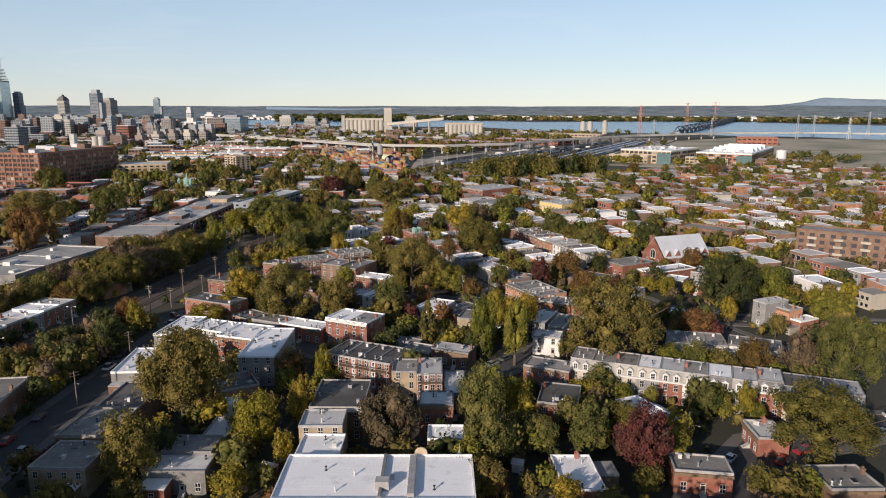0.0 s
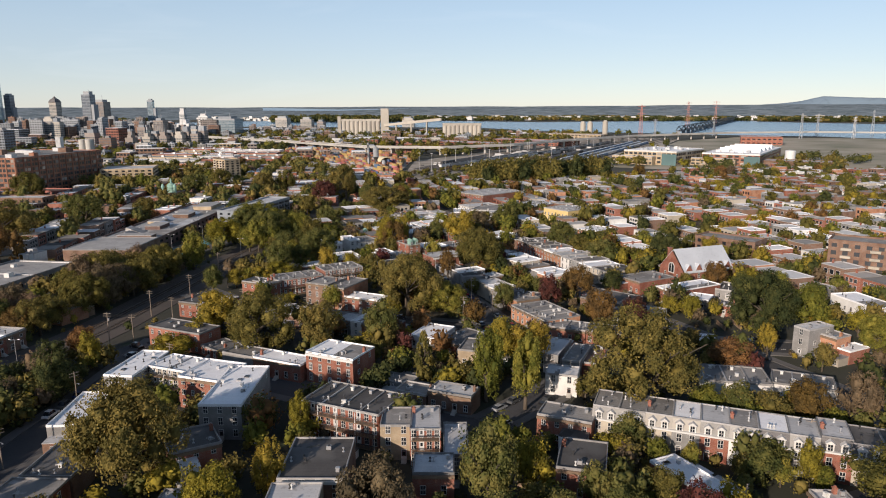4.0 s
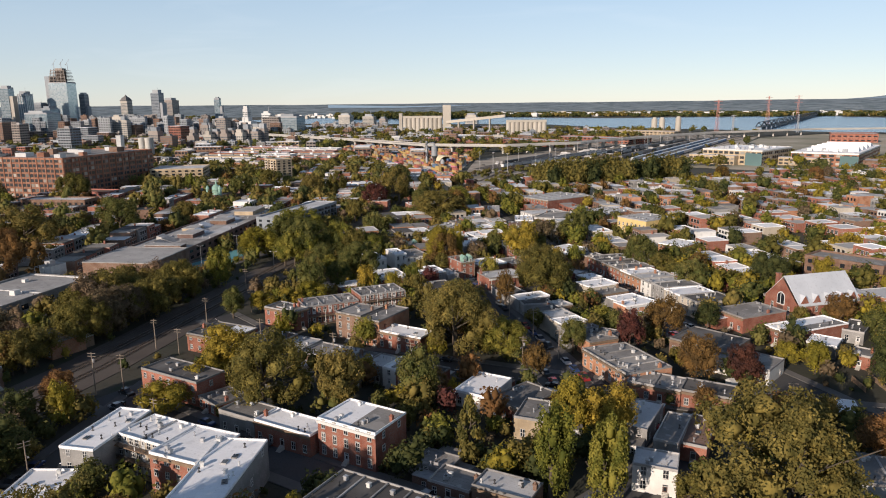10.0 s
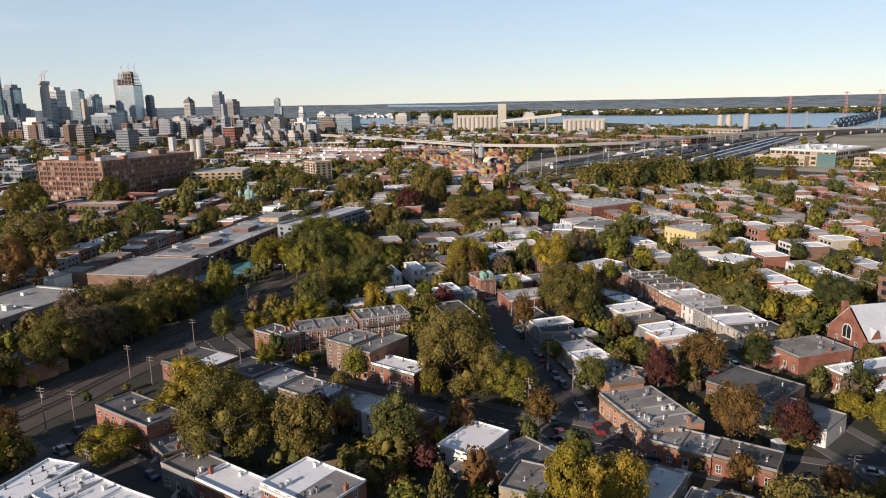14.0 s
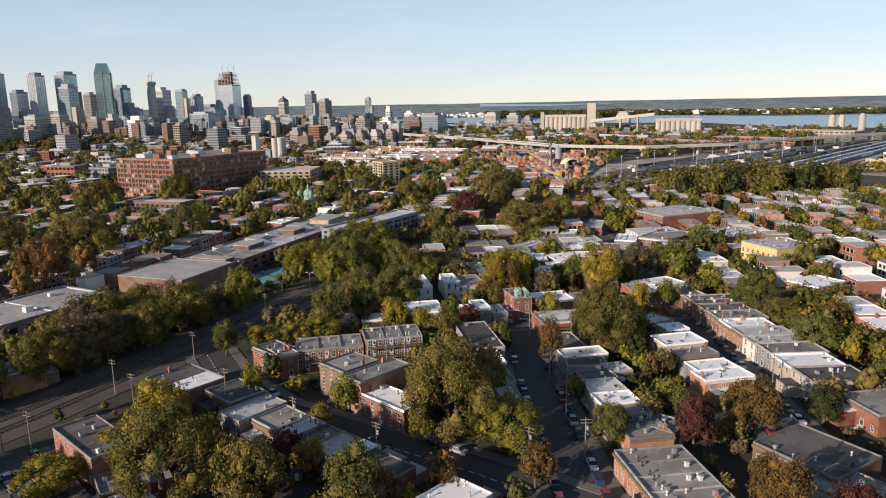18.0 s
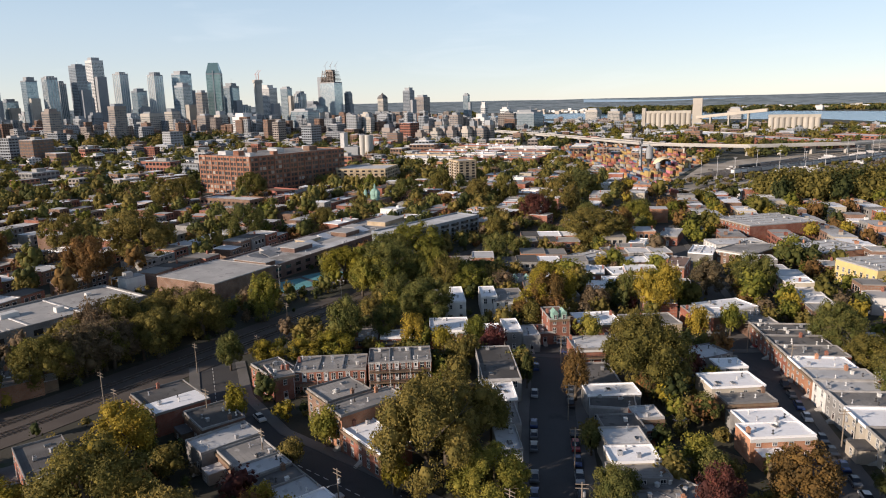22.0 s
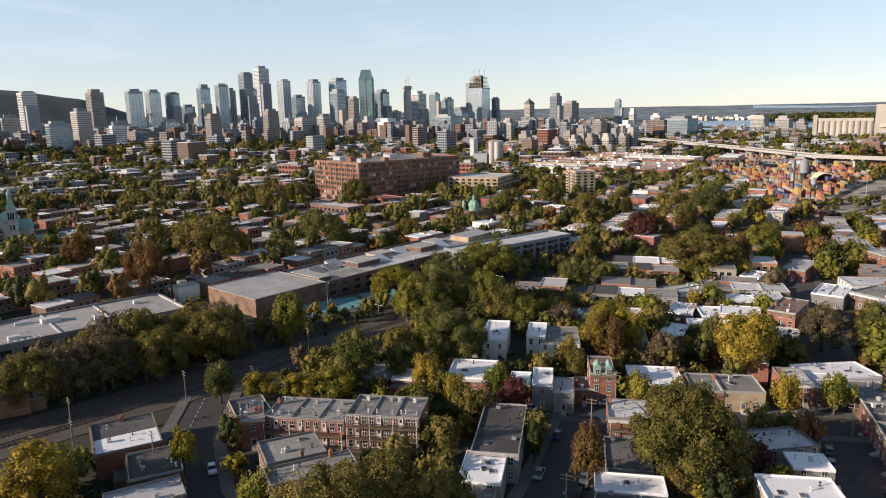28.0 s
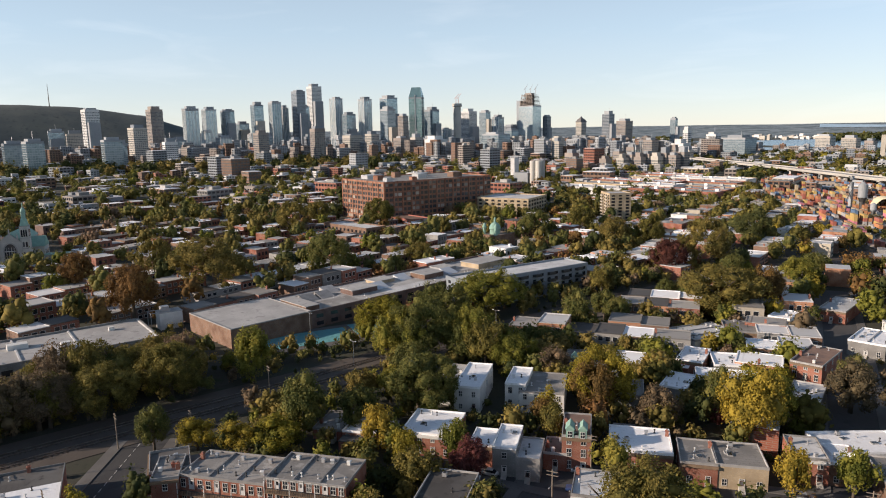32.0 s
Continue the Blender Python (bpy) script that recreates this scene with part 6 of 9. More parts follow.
for u in (0.14, 0.4, 0.66):
    for z in (0.13, 0.56):
        fg.box(u, -0.007, z, u + 0.16, 0.002, z + 0.24, 1)
        fg.box(u - 0.009, -0.005, z - 0.02, u + 0.169, 0.002, z + 0.252, 0)
        fg.box(u, 0.998, z, u + 0.15, 1.007, z + 0.22, 1)
        fg.box(u - 0.009, 0.998, z - 0.02, u + 0.159, 1.005, z + 0.232, 0)
FAR_GLASS = fg.mesh("glazing", ["sill_white", "pane"])


def far_house(x, y, ang, w, d, h, rg, walls, tops):
    key = (rg.choice(walls), rg.choice(tops))
    if key not in FAR_HOME:
        roof = rim(0, 0, 1, 1, 0.025, 0.955, 1.0)
        roof.box(0.02, 0.02, 0.93, 0.98, 0.98, 0.965)
        FAR_HOME[key] = (Shape().box(0, 0, -0.02, 1, 1, 0.956, 0, skip="b").mesh("wall", [key[0]]), roof.mesh("roof", [key[1]]))
    t = thing("row_house", x, y, 0, ang, f"{'two' if h < 6 else 'three'}-storey {WALL_SAY[key[0]]} row house with a {ROOF_SAY[key[1]]} roof", "house", "row houses")
    for me, nm in zip(FAR_HOME[key], ("wall", "roof")):
        part(nm, me, None, t, at=Matrix.Diagonal((w, d, h, 1)))
    tagged(part("glazing", FAR_GLASS, None, t, at=Matrix.Diagonal((w, d, h, 1))), kind="stuff")
    if rg.random() < 0.35:
        part("chimney", CHIM["brick_red"], None, t, at=pose(0.5, d * 0.5, h - 0.2))
    c, s = math.cos(radians(ang)), math.sin(radians(ang))
    TAKEN.append((x + w / 2 * c - d / 2 * s, y + w / 2 * s + d / 2 * c, c, s, w / 2, d / 2))


def in_view(x, y):
    a = math.degrees(math.atan2(-(x - 8), y + 20))
    a2 = math.degrees(math.atan2(-(x - 2), y - 150))
    return a > -16 and (a2 < 104 if y > 150 and x < 2 else True)


def inside(x, y, poly):
    hit = False
    for (ax, ay), (bx, by) in zip(poly, poly[1:] + poly[:1]):
        if (ay > y) != (by > y) and x < (bx - ax) * (y - ay) / (by - ay) + ax:
            hit = not hit
    return hit


def rows(poly, ang, period, most, seed, wmin=6.5, wmax=10, more=0, walls=None, tops=None):
    """Back-to-back rows of houses along ang, filling a quarter between its streets."""
    rg = random.Random(seed)
    walls, tops = walls or FAR_WALL, tops or FAR_ROOF
    c, s = math.cos(radians(ang)), math.sin(radians(ang))
    cx, cy = sum(p[0] for p in poly) / len(poly), sum(p[1] for p in poly) / len(poly)
    spots = []
    for k in range(-14, 15):
        for back, off in ((0, 6.0), (1, period - 6.0)):
            v = k * period + off
            u = -450.0
            while u < 450:
                w = rg.uniform(wmin, wmax)
                if rg.random() < 0.16:
                    u += rg.uniform(5, 16)
                d, h = rg.uniform(8, 11), rg.choice((4.6, 5.0, 5.2, 5.4, 6.9))
                mx, my = cx + (u + w / 2) * c - v * s, cy + (u + w / 2) * s + v * c
                if inside(mx, my, poly) and in_view(mx, my):
                    if back:
                        spots.append((cx + (u + w) * c - v * s, cy + (u + w) * s + v * c, ang + 180, w, d, h, mx, my))
                    else:
                        spots.append((cx + u * c - v * s, cy + u * s + v * c, ang, w, d, h, mx, my))
                u += w + 0.02
    spots.sort(key=lambda q: math.hypot(q[6], q[7] - 120))
    made = 0
    rest = {}
    for x, y, a, w, d, h, mx, my in spots:
        if made >= most + more:
            break
        n = Vector((-math.sin(radians(a)), math.cos(radians(a)))) * d / 2
        if free_spot(mx + n.x, my + n.y, 3.0):
            if made < most:
                far_house(x, y, a, w, d, h, rg, walls, tops)
            else:
                key = (rg.choice(walls), rg.choice(tops))
                sh = rest.setdefault(key, Shape())
                c1, s1 = math.cos(radians(a)), math.sin(radians(a))
                foot = [(x + p * c1 - q * s1, y + p * s1 + q * c1) for p, q in ((0, 0), (w, 0), (w, d), (0, d))]
                sh.prism(foot, -0.2, h, 0, 1)
                for q0, q1 in ((-0.06, -0.05), (d + 0.05, d + 0.06)):
                    for p in (0.14, 0.42, 0.7):
                        for z in (0.14, 0.56):
                            sh.prism([(x + a * c1 - b * s1, y + a * s1 + b * c1) for a, b in ((p * w, q0), (p * w + 1.2, q0), (p * w + 1.2, q1), (p * w, q1))], h * z, h * (z + 0.24), 2)
                if rg.random() < 0.6:
                    p, q = rg.uniform(1, w - 2), rg.uniform(2, d - 3)
                    sh.prism([(x + a * c1 - b * s1, y + a * s1 + b * c1) for a, b in ((p, q), (p + 1.3, q), (p + 1.3, q + 1.3), (p, q + 1.3))], h, h + rg.uniform(0.5, 1.3), 0)
                TAKEN.append((x + w / 2 * c1 - d / 2 * s1, y + w / 2 * s1 + d / 2 * c1, c1, s1, w / 2, d / 2))
            made += 1
    for (wl, rf), sh in rest.items():
        tagged(new("far_row_houses", sh.mesh("far_row_houses", [wl, rf, "pane"])), "far rows of low flat-roofed brick houses", "houses", "", "stuff")


EAST = [(-125, 300), (-40, 300), (-8, 255), (20, 320), (48, 250), (75, 215), (115, 215), (215, 720), (60, 740), (-60, 610), (-180, 640), (-185, 430)]
WEST = [(-205, 60), (-215, 150), (-238, 215), (-265, 290), (-290, 360), (-260, 470), (-330, 560), (-460, 470), (-430, 330), (-520, 300), (-560, 60)]
for row, widths in ((0, (72, 78)), (1, (58, 40, 42)), (2, (88, 52)), (3, (56, 72)), (4, (40, 84)), (5, (70, 44))):
    u = 0
    for i, w in enumerate(widths):
        x, y = -548 - 11.2 * row + u * 0.934, 566 + 29.9 * row + u * 0.358
        wl, say = (("tower_white", "long pale warehouse with a wide flat roof"), ("brick_tan", "long tan warehouse with a wide flat roof"), ("brick_red", "low red brick warehouse with a pale roof"))[(row + 2 * i) % 3]
        wh = block("warehouse", x, y, 21, w, 24 + (row * 3 + i) % 4, 7.2 + (row + i) % 3, wl, ("roof_light", "roof_pale", "roof_white")[(row + i) % 3], say, "warehouse", 1, 8, (5, 1.6), sides="se")
        for k in range(int(w / 13)):
            part("roof_unit", Shape().box(6 + 13 * k, 8 + 3 * (k % 3), 6.0 + (row + i) % 3, 9 + 13 * k, 10.5 + 3 * (k % 3), 8.0 + (row + i) % 3, 0, 0.1), "steel_light" if k % 2 else "coping", wh)
        u += w + 4
GAP = [(-180, 296), (-128, 268), (-98, 328), (-118, 372), (-168, 424), (-190, 400)]
rows(GAP, 45, 34, 26, 31, more=10, tops=["roof_white", "roof_light", "roof_grey", "roof_dark", "roof_pale", "roof_grey"])
rows(EAST, 128, 42, 115, 5, more=560)
DARK_WALL = ["brick_red", "brick_red", "brick_red", "brick_brown", "brick_brown", "brick_dark", "brick_grey"]
DARK_ROOF = ["roof_light", "roof_pale", "roof_light", "roof_grey", "roof_dark", "roof_white"]
rows(WEST, 118, 46, 90, 9, more=260, walls=DARK_WALL, tops=DARK_ROOF)
HOLLOW = [(-212, 395), (-330, 405), (-440, 520), (-560, 700), (-430, 685), (-312, 598), (-198, 508)]
rows(HOLLOW, 118, 44, 34, 15, more=170)
NOOK = [(-216, 325), (-262, 285), (-292, 360), (-262, 445), (-212, 395)]
rows(NOOK, 108, 38, 14, 25, more=10)
rows([(74, 190), (105, 175), (140, 300), (76, 270)], 20, 40, 12, 3)
rows([(-175, 60), (-150, 60), (-165, 130), (-190, 130)], 100, 40, 6, 4)


# ---------------------------------------------------------------- middle-sized buildings between the houses and downtown
def midrise(x, y, ang, w, d, h, wall, roof, rg):
    h = max(4.5, h * 0.85)
    t = thing("building", x, y, 0, ang, f"{WALL_SAY2[wall]} mid-rise building with a flat roof", "building", "mid-rise buildings")
    c, s = math.cos(radians(ang)), math.sin(radians(ang))
    part("wall", Shape().box(-w / 2, -d / 2, -0.2, w / 2, d / 2, h), wall, t)
    part("roof", Shape().box(-w / 2 + 0.4, -d / 2 + 0.4, h + 0.01, w / 2 - 0.4, d / 2 - 0.4, h + 0.3), roof, t)
    g = Shape()
    n = max(1, int(h / 3.4))
    def panes(ln, wide, face):
        m = max(1, int(ln / wide))
        for k in range(n):
            z = h * (k + 0.3) / n
            for i in range(m):
                u = -ln / 2 + ln * (i + 0.5) / m
                face(u - ln / m * 0.36, u + ln / m * 0.36, z, z + h / n * 0.48)

    panes(w, 4, lambda a, b, z0, z1: g.quad([(a, -d / 2 - 0.05, z0), (b, -d / 2 - 0.05, z0), (b, -d / 2 - 0.05, z1), (a, -d / 2 - 0.05, z1)]))
    panes(d, 4, lambda a, b, z0, z1: g.quad([(w / 2 + 0.05, a, z0), (w / 2 + 0.05, b, z0), (w / 2 + 0.05, b, z1), (w / 2 + 0.05, a, z1)]))
    panes(d, 4, lambda a, b, z0, z1: g.quad([(-w / 2 - 0.05, b, z0), (-w / 2 - 0.05, a, z0), (-w / 2 - 0.05, a, z1), (-w / 2 - 0.05, b, z1)]))
    tagged(part("glazing", g, "pane", t), kind="stuff")
    if rg.random() < 0.6:
        part("roof_house", Shape().box(-w * 0.15, -d * 0.15, h + 0.3, w * 0.2, d * 0.2, h + 3), "coping", t)
    TAKEN.append((x, y, c, s, w / 2, d / 2))


WALL_SAY2 = {"brick_red": "red brick", "brick_brown": "brown brick", "brick_tan": "tan brick", "tower_stone": "pale stone", "tower_grey": "grey", "tower_white": "white", "tower_brown": "brown", "brick_grey": "grey brick", "tower_dark": "dark"}
rg = random.Random(21)
made = 0
while made < 130:
    a = radians(rg.choice((rg.uniform(8, 45), rg.uniform(45, 98), rg.uniform(45, 98))))
    r = 520 + 1050 * rg.random() ** 0.8
    x, y = -r * math.sin(a), 170 + r * math.cos(a)
    if near_line(x, y, [(-200, 600), (-100, 1400)]) < 190 or inside(x, y, WEST) or inside(x, y, EAST) or not free_spot(x, y, 16, False) or (y > 1500 and x > -900):
        continue
    big = rg.random()
    h = rg.uniform(7, 16) if r < 900 else rg.uniform(8, 26) if big < 0.8 else rg.uniform(26, 42)
    low = a < radians(42)
    midrise(x, y, rg.choice((12, 102, 28, 118)) + rg.uniform(-4, 4), rg.uniform(14, 48 if low else 32), rg.uniform(12, 24), rg.uniform(6, 11) if low else h, rg.choice(("tower_grey", "tower_dark", "tower_brown", "brick_brown", "tower_brown", "tower_dark", "tower_dark", "brick_brown", "brick_red") if r > 900 else ("brick_red", "brick_brown", "brick_brown", "brick_tan", "tower_stone", "tower_grey", "tower_grey", "tower_white", "tower_brown", "brick_grey", "brick_red", "tower_dark")), rg.choice(("roof_white", "roof_light", "roof_grey", "roof_grey")), rg)
    made += 1


# the crowded smaller buildings between them, past counting
heap = {}
made = 0
while made < 1500:
    a = radians(rg.choice((rg.uniform(12, 45), rg.uniform(45, 98), rg.uniform(45, 98))))
    r = 480 + 1350 * rg.random() ** 0.75
    x, y = -r * math.sin(a), 170 + r * math.cos(a)
    if near_line(x, y, [(-200, 600), (-100, 1400)]) < 170 or inside(x, y, WEST) or inside(x, y, EAST) or not free_spot(x, y, 5, False) or (y > 1450 and x > -900) or inside(x, y, HOLLOW) or inside(x, y, [(-180, 480), (-600, 930), (-640, 850), (-330, 560)]):
        continue
    made += 1
    w, d = rg.uniform(7, 22), rg.uniform(7, 14)
    h = rg.uniform(4, 9) if r < 900 else rg.uniform(5, 14) if r < 1250 or a < radians(40) else rg.uniform(10, 42) if a > radians(48) else rg.uniform(8, 30)
    t = radians(rg.choice((12, 102, 28, 118)) + rg.uniform(-3, 3))
    c, s2 = math.cos(t), math.sin(t)
    key = (rg.choice(("tower_grey", "tower_dark", "tower_brown", "brick_brown", "tower_grey", "tower_dark", "brick_brown") if r > 950 else ("brick_red", "brick_brown", "brick_brown", "tower_stone", "tower_grey", "brick_grey", "tower_white", "tower_dark", "tower_brown", "brick_red")), rg.choice(("roof_light", "roof_light", "roof_grey", "roof_grey", "roof_white")))
    sh = heap.setdefault(key, Shape())

    def foot(e):
        return [(x + p * c - q * s2, y + p * s2 + q * c) for p, q in ((-w / 2 - e, -d / 2 - e), (w / 2 + e, -d / 2 - e), (w / 2 + e, d / 2 + e), (-w / 2 - e, d / 2 + e))]

    sh.prism(foot(0), -0.2, h, 0, 1)
    for k in range(max(1, int(h / 2.8))):
        ring = foot(0.06)
        for (ax, ay), (bx, by) in zip(ring, ring[1:] + ring[:1]):
            m = max(1, int(math.hypot(bx - ax, by - ay) / 3.4))
            for q in range(m):
                f0, f1 = (q + 0.2) / m, (q + 0.8) / m
                z0, z1 = 1.0 + 2.8 * k, 2.4 + 2.8 * k
                sh.quad([(ax + (bx - ax) * f0, ay + (by - ay) * f0, z0), (ax + (bx - ax) * f1, ay + (by - ay) * f1, z0), (ax + (bx - ax) * f1, ay + (by - ay) * f1, z1), (ax + (bx - ax) * f0, ay + (by - ay) * f0, z1)], 2)
    if rg.random() < 0.5:
        sh.prism([(x + p, y + q) for p, q in ((-1.5, -1.5), (1.5, -1.5), (1.5, 1.5), (-1.5, 1.5))], h, h + 1.8, 0, 1)
for (wl, rf), sh in heap.items():
    tagged(new("city_blocks", sh.mesh("city_blocks", [wl, rf, "pane"])), "crowded low city buildings with flat roofs", "buildings", "", "stuff")

# ---------------------------------------------------------------- downtown
KINDS_OF_TOWER = {"w": ("tower_white", "window_band", "white"), "s": ("tower_stone", "window_band", "tan stone"), "b": ("tower_brown", "window_band", "brown"), "p": ("tower_grey", "curtain_pale", "pale glass"), "k": ("tower_dark", "curtain_wall", "dark grey"), "c": ("tower_grey", "curtain_wall", "blue glass"), "d": ("tower_dark", "curtain_dark", "black"), "g": ("tower_grey", "curtain_wall", "grey"), "P": ("tower_dark", "curtain_green", "dark green glass"), "R": ("concrete", "window_band", "round concrete"), "X": ("tower_brown", "curtain_pale", "half-built pale glass"), "S": ("tower_stone", "window_band", "stone")}


def tower_glazing(g, w, d, z0, z1, fill, step=3.4, bay=3.2):
    """Panes storey by storey on the two sides that the city shows, set just proud of the shaft."""
    e = 0.06
    for j in range(max(1, int((z1 - z0) / step))):
        a, b = z0 + step * (j + 0.12), z0 + step * (j + 0.12 + fill)
        n = max(2, int(w / bay))
        for i in range(n):
            u, v = -w / 2 + w * (i + 0.5 - 0.5 * fill ** 0.5) / n, -w / 2 + w * (i + 0.5 + 0.5 * fill ** 0.5) / n
            g.quad([(u, -d / 2 - e, a), (v, -d / 2 - e, a), (v, -d / 2 - e, b), (u, -d / 2 - e, b)])
        n = max(2, int(d / bay))
        for i in range(n):
            u, v = -d / 2 + d * (i + 0.5 - 0.5 * fill ** 0.5) / n, -d / 2 + d * (i + 0.5 + 0.5 * fill ** 0.5) / n
            g.quad([(w / 2 + e, u, a), (w / 2 + e, v, a), (w / 2 + e, v, b), (w / 2 + e, u, b)])


def tower(x, y, w, h, k):
    """A high-rise on the city's grid: shaft with setbacks, panes storey by storey and a crown of its own."""
    rg2 = random.Random(int(x * 7 + y))
    body, glz, say = KINDS_OF_TOWER[k]
    ang = 12 + rg2.uniform(-7, 7) + (38 if k == "P" else 0)
    t = thing("high_rise", x, y, 0, ang, f"{say} downtown high-rise" + (" with cranes on its unfinished top" if k in "XR" else " with a pointed roof" if k in "PS" else " with rows of windows"), "skyscraper", "downtown towers")
    turn = math.atan2(y - 170, x) + math.pi / 2 - radians(ang)
    deep = rg2.uniform(0.7, 0.95)
    w = 0.9 * w / (abs(math.cos(turn)) + deep * abs(math.sin(turn)))
    d = w * deep
    top = h if k not in "PS" else h - w * (0.75 if k == "P" else 0.7)
    fill = 0.82 if k in "pPXckg" else 0.55
    if k == "R":
        part("shaft", turned([(w * 0.5, 0), (w * 0.5, top * 0.93), (w * 0.64, top * 0.94), (w * 0.64, top)], 20), body, t)
        for u in (-w * 0.2, w * 0.25):
            part("crane", Shape().tube((u, 0, top), (u, 0, top + 16), 0.7, 0.5, 6).tube((u - 5, 0, top + 12), (u + 11, 0, top + 24), 0.5, 0.3, 6), "mast_red", t)
        return
    g = Shape()
    if k == "X":
        part("core", Shape().box(-w / 2, -d / 2, -0.2, w / 2, d / 2, top * 0.8), "tower_grey", t)
        tower_glazing(g, w, d, 2, top * 0.8, 0.86)
        tagged(part("glazing", g, glz, t), kind="stuff")
        part("lift_shaft", Shape().box(-w * 0.2, -d * 0.2, top * 0.8, w * 0.2, d * 0.2, top + 4), "tower_brown", t)
        n = 9
        for j in range(n):
            z = top * (0.8 + 0.21 * j / n)
            q = 0.48 - 0.012 * j
            part("open_floor", Shape().box(-w * q, -d * q, z, w * q, d * q, z + 0.9), "tower_brown", t)
            for u in (-0.9, -0.45, 0.0, 0.45, 0.9):
                part("column", Shape().box(u * w * q - 0.6, -d * q + 0.3, z + 0.9, u * w * q + 0.6, -d * q + 1.6, z + top * 0.21 / n), "tower_brown", t)
        for u in (-w * 0.34, w * 0.05, w * 0.4):
            part("crane", Shape().tube((u, 0, top), (u, 0, top + 17), 0.7, 0.5, 6).tube((u - 5, 0, top + 12), (u + 8, 0, top + 26), 0.5, 0.3, 6), "steel_light", t)
        part("slab", Shape().box(-w * 0.75, -d * 0.35, -0.2, -w * 0.5, d * 0.4, top * 0.9), "tower_dark", t)
        return
    part("shaft", Shape().box(-w / 2, -d / 2, -0.2, w / 2, d / 2, top), body, t)
    tower_glazing(g, w, d, 2, top - 2, fill)
    tagged(part("glazing", g, glz, t), kind="stuff")
    if k in "pc":
        for i in range(5):
            u = -w / 2 + w * i / 4
            part("fin", Shape().box(u - 0.45, -d / 2 - 0.7, 0, u + 0.45, -d / 2 - 0.07, top + 1.2), "tower_white", t)
            v = -d / 2 + d * i / 4
            part("fin", Shape().box(w / 2 + 0.07, v - 0.4, 0, w / 2 + 0.7, v + 0.4, top + 1.2), "tower_white", t)
    if k in "gkdw" and h > 55:
        ww = w * rg2.uniform(0.3, 0.5)
        part("wing", Shape().box(w * 0.5 + 0.1, -d * 0.42, -0.2, w * 0.5 + ww, d * 0.4, top * rg2.uniform(0.55, 0.85)), rg2.choice(("tower_dark", "tower_grey", "tower_stone")), t)
        part("podium", Shape().box(-w * 0.8, -d * 0.7, -0.2, w * 0.9, d * 0.3, rg2.uniform(12, 22)), rg2.choice(("tower_stone", "tower_grey", "tower_brown")), t)
    if k == "P":
        s = Shape()
        s.v += [(-w / 2, -d / 2, top), (w / 2, -d / 2, top), (w / 2, d / 2, top), (-w / 2, d / 2, top), (-w * 0.34, -d * 0.16, h), (w * 0.34, -d * 0.16, h), (w * 0.34, d * 0.16, h), (-w * 0.34, d * 0.16, h)]
        for q in ((0, 1, 5, 4), (1, 2, 6, 5), (2, 3, 7, 6), (3, 0, 4, 7), (4, 5, 6, 7)):
            s.f.append(q)
            s.m.append(0)
        part("pointed_roof", s, "curtain_green", t)
        part("fin", Shape().box(-1.2, -d / 2 - 1.0, 12, 1.2, -d / 2 - 0.07, top + 6), "tower_dark", t)
        part("fin", Shape().box(w / 2 + 0.07, -1.2, 12, w / 2 + 1.0, 1.2, top + 6), "tower_dark", t)
    elif k == "S":
        part("pyramid_roof", turned([(w * 0.5, 0), (w * 0.3, w * 0.35), (w * 0.16, w * 0.45), (0.3, w * 0.7)], square=True), "roof_slate", t, at=pose(0, 0, top))
    else:
        q = rg2.uniform(0.25, 0.42)
        hh = rg2.uniform(3, 8)
        part("roof_house", Shape().box(-w * q, -d * 0.34, top + 0.005, w * rg2.uniform(0.2, 0.4), d * 0.36, top + hh), rg2.choice((body, "tower_grey", "tower_dark")), t)
        if rg2.random() < 0.5:
            part("roof_mast", Shape().tube((w * 0.1, 0, top + hh), (w * 0.1, 0, top + hh + rg2.uniform(5, 12)), 0.4, 0.2, 5), "steel_light", t)


# lower towers that close the skyline between and behind the tall ones
rt = random.Random(8)
for i in range(30):
    az = radians(91 - 33.5 * (i + rt.uniform(-0.3, 0.3)) / 29)
    rr = rt.uniform(1650, 2050)
    tower(-rr * math.sin(az), 170 + rr * math.cos(az), rt.uniform(22, 42), rt.uniform(34, 66) * (1 if i > 3 else 0.8), rt.choice("kgcbsgdp"))
tower(-1720, 145, 41, 115, "w")
tower(-1424, 229, 38, 72, "s")
tower(-1867, 282, 44, 119, "b")
tower(-1715, 352, 40, 116, "p")
tower(-1811, 404, 38, 117, "p")
tower(-1819, 449, 38, 115, "k")
tower(-1713, 503, 34, 124, "k")
tower(-1163, 407, 28, 59, "b")
tower(-1773, 558, 34, 133, "c")
tower(-1804, 588, 23, 120, "c")
tower(-1771, 618, 39, 160, "d")
tower(-1813, 643, 28, 124, "g")
tower(-1850, 680, 44, 177, "w")
tower(-1897, 753, 39, 148, "p")
tower(-1695, 725, 38, 101, "k")
tower(-1785, 799, 39, 141, "p")
tower(-1777, 863, 53, 145, "g")
tower(-1665, 818, 43, 112, "g")
tower(-1570, 821, 29, 93, "b")
tower(-1603, 871, 42, 162, "P")
tower(-1624, 921, 42, 109, "k")
tower(-1600, 981, 26, 123, "R")
tower(-1741, 1086, 51, 107, "w")
tower(-1639, 1082, 33, 104, "g")
tower(-1593, 1095, 34, 88, "c")
tower(-1653, 1171, 46, 66, "d")
tower(-1600, 1197, 66, 146, "X")
tower(-1585, 1241, 24, 89, "d")
tower(-1453, 1256, 29, 86, "S")
tower(-1346, 1256, 32, 89, "d")
tower(-1454, 1394, 46, 73, "b")
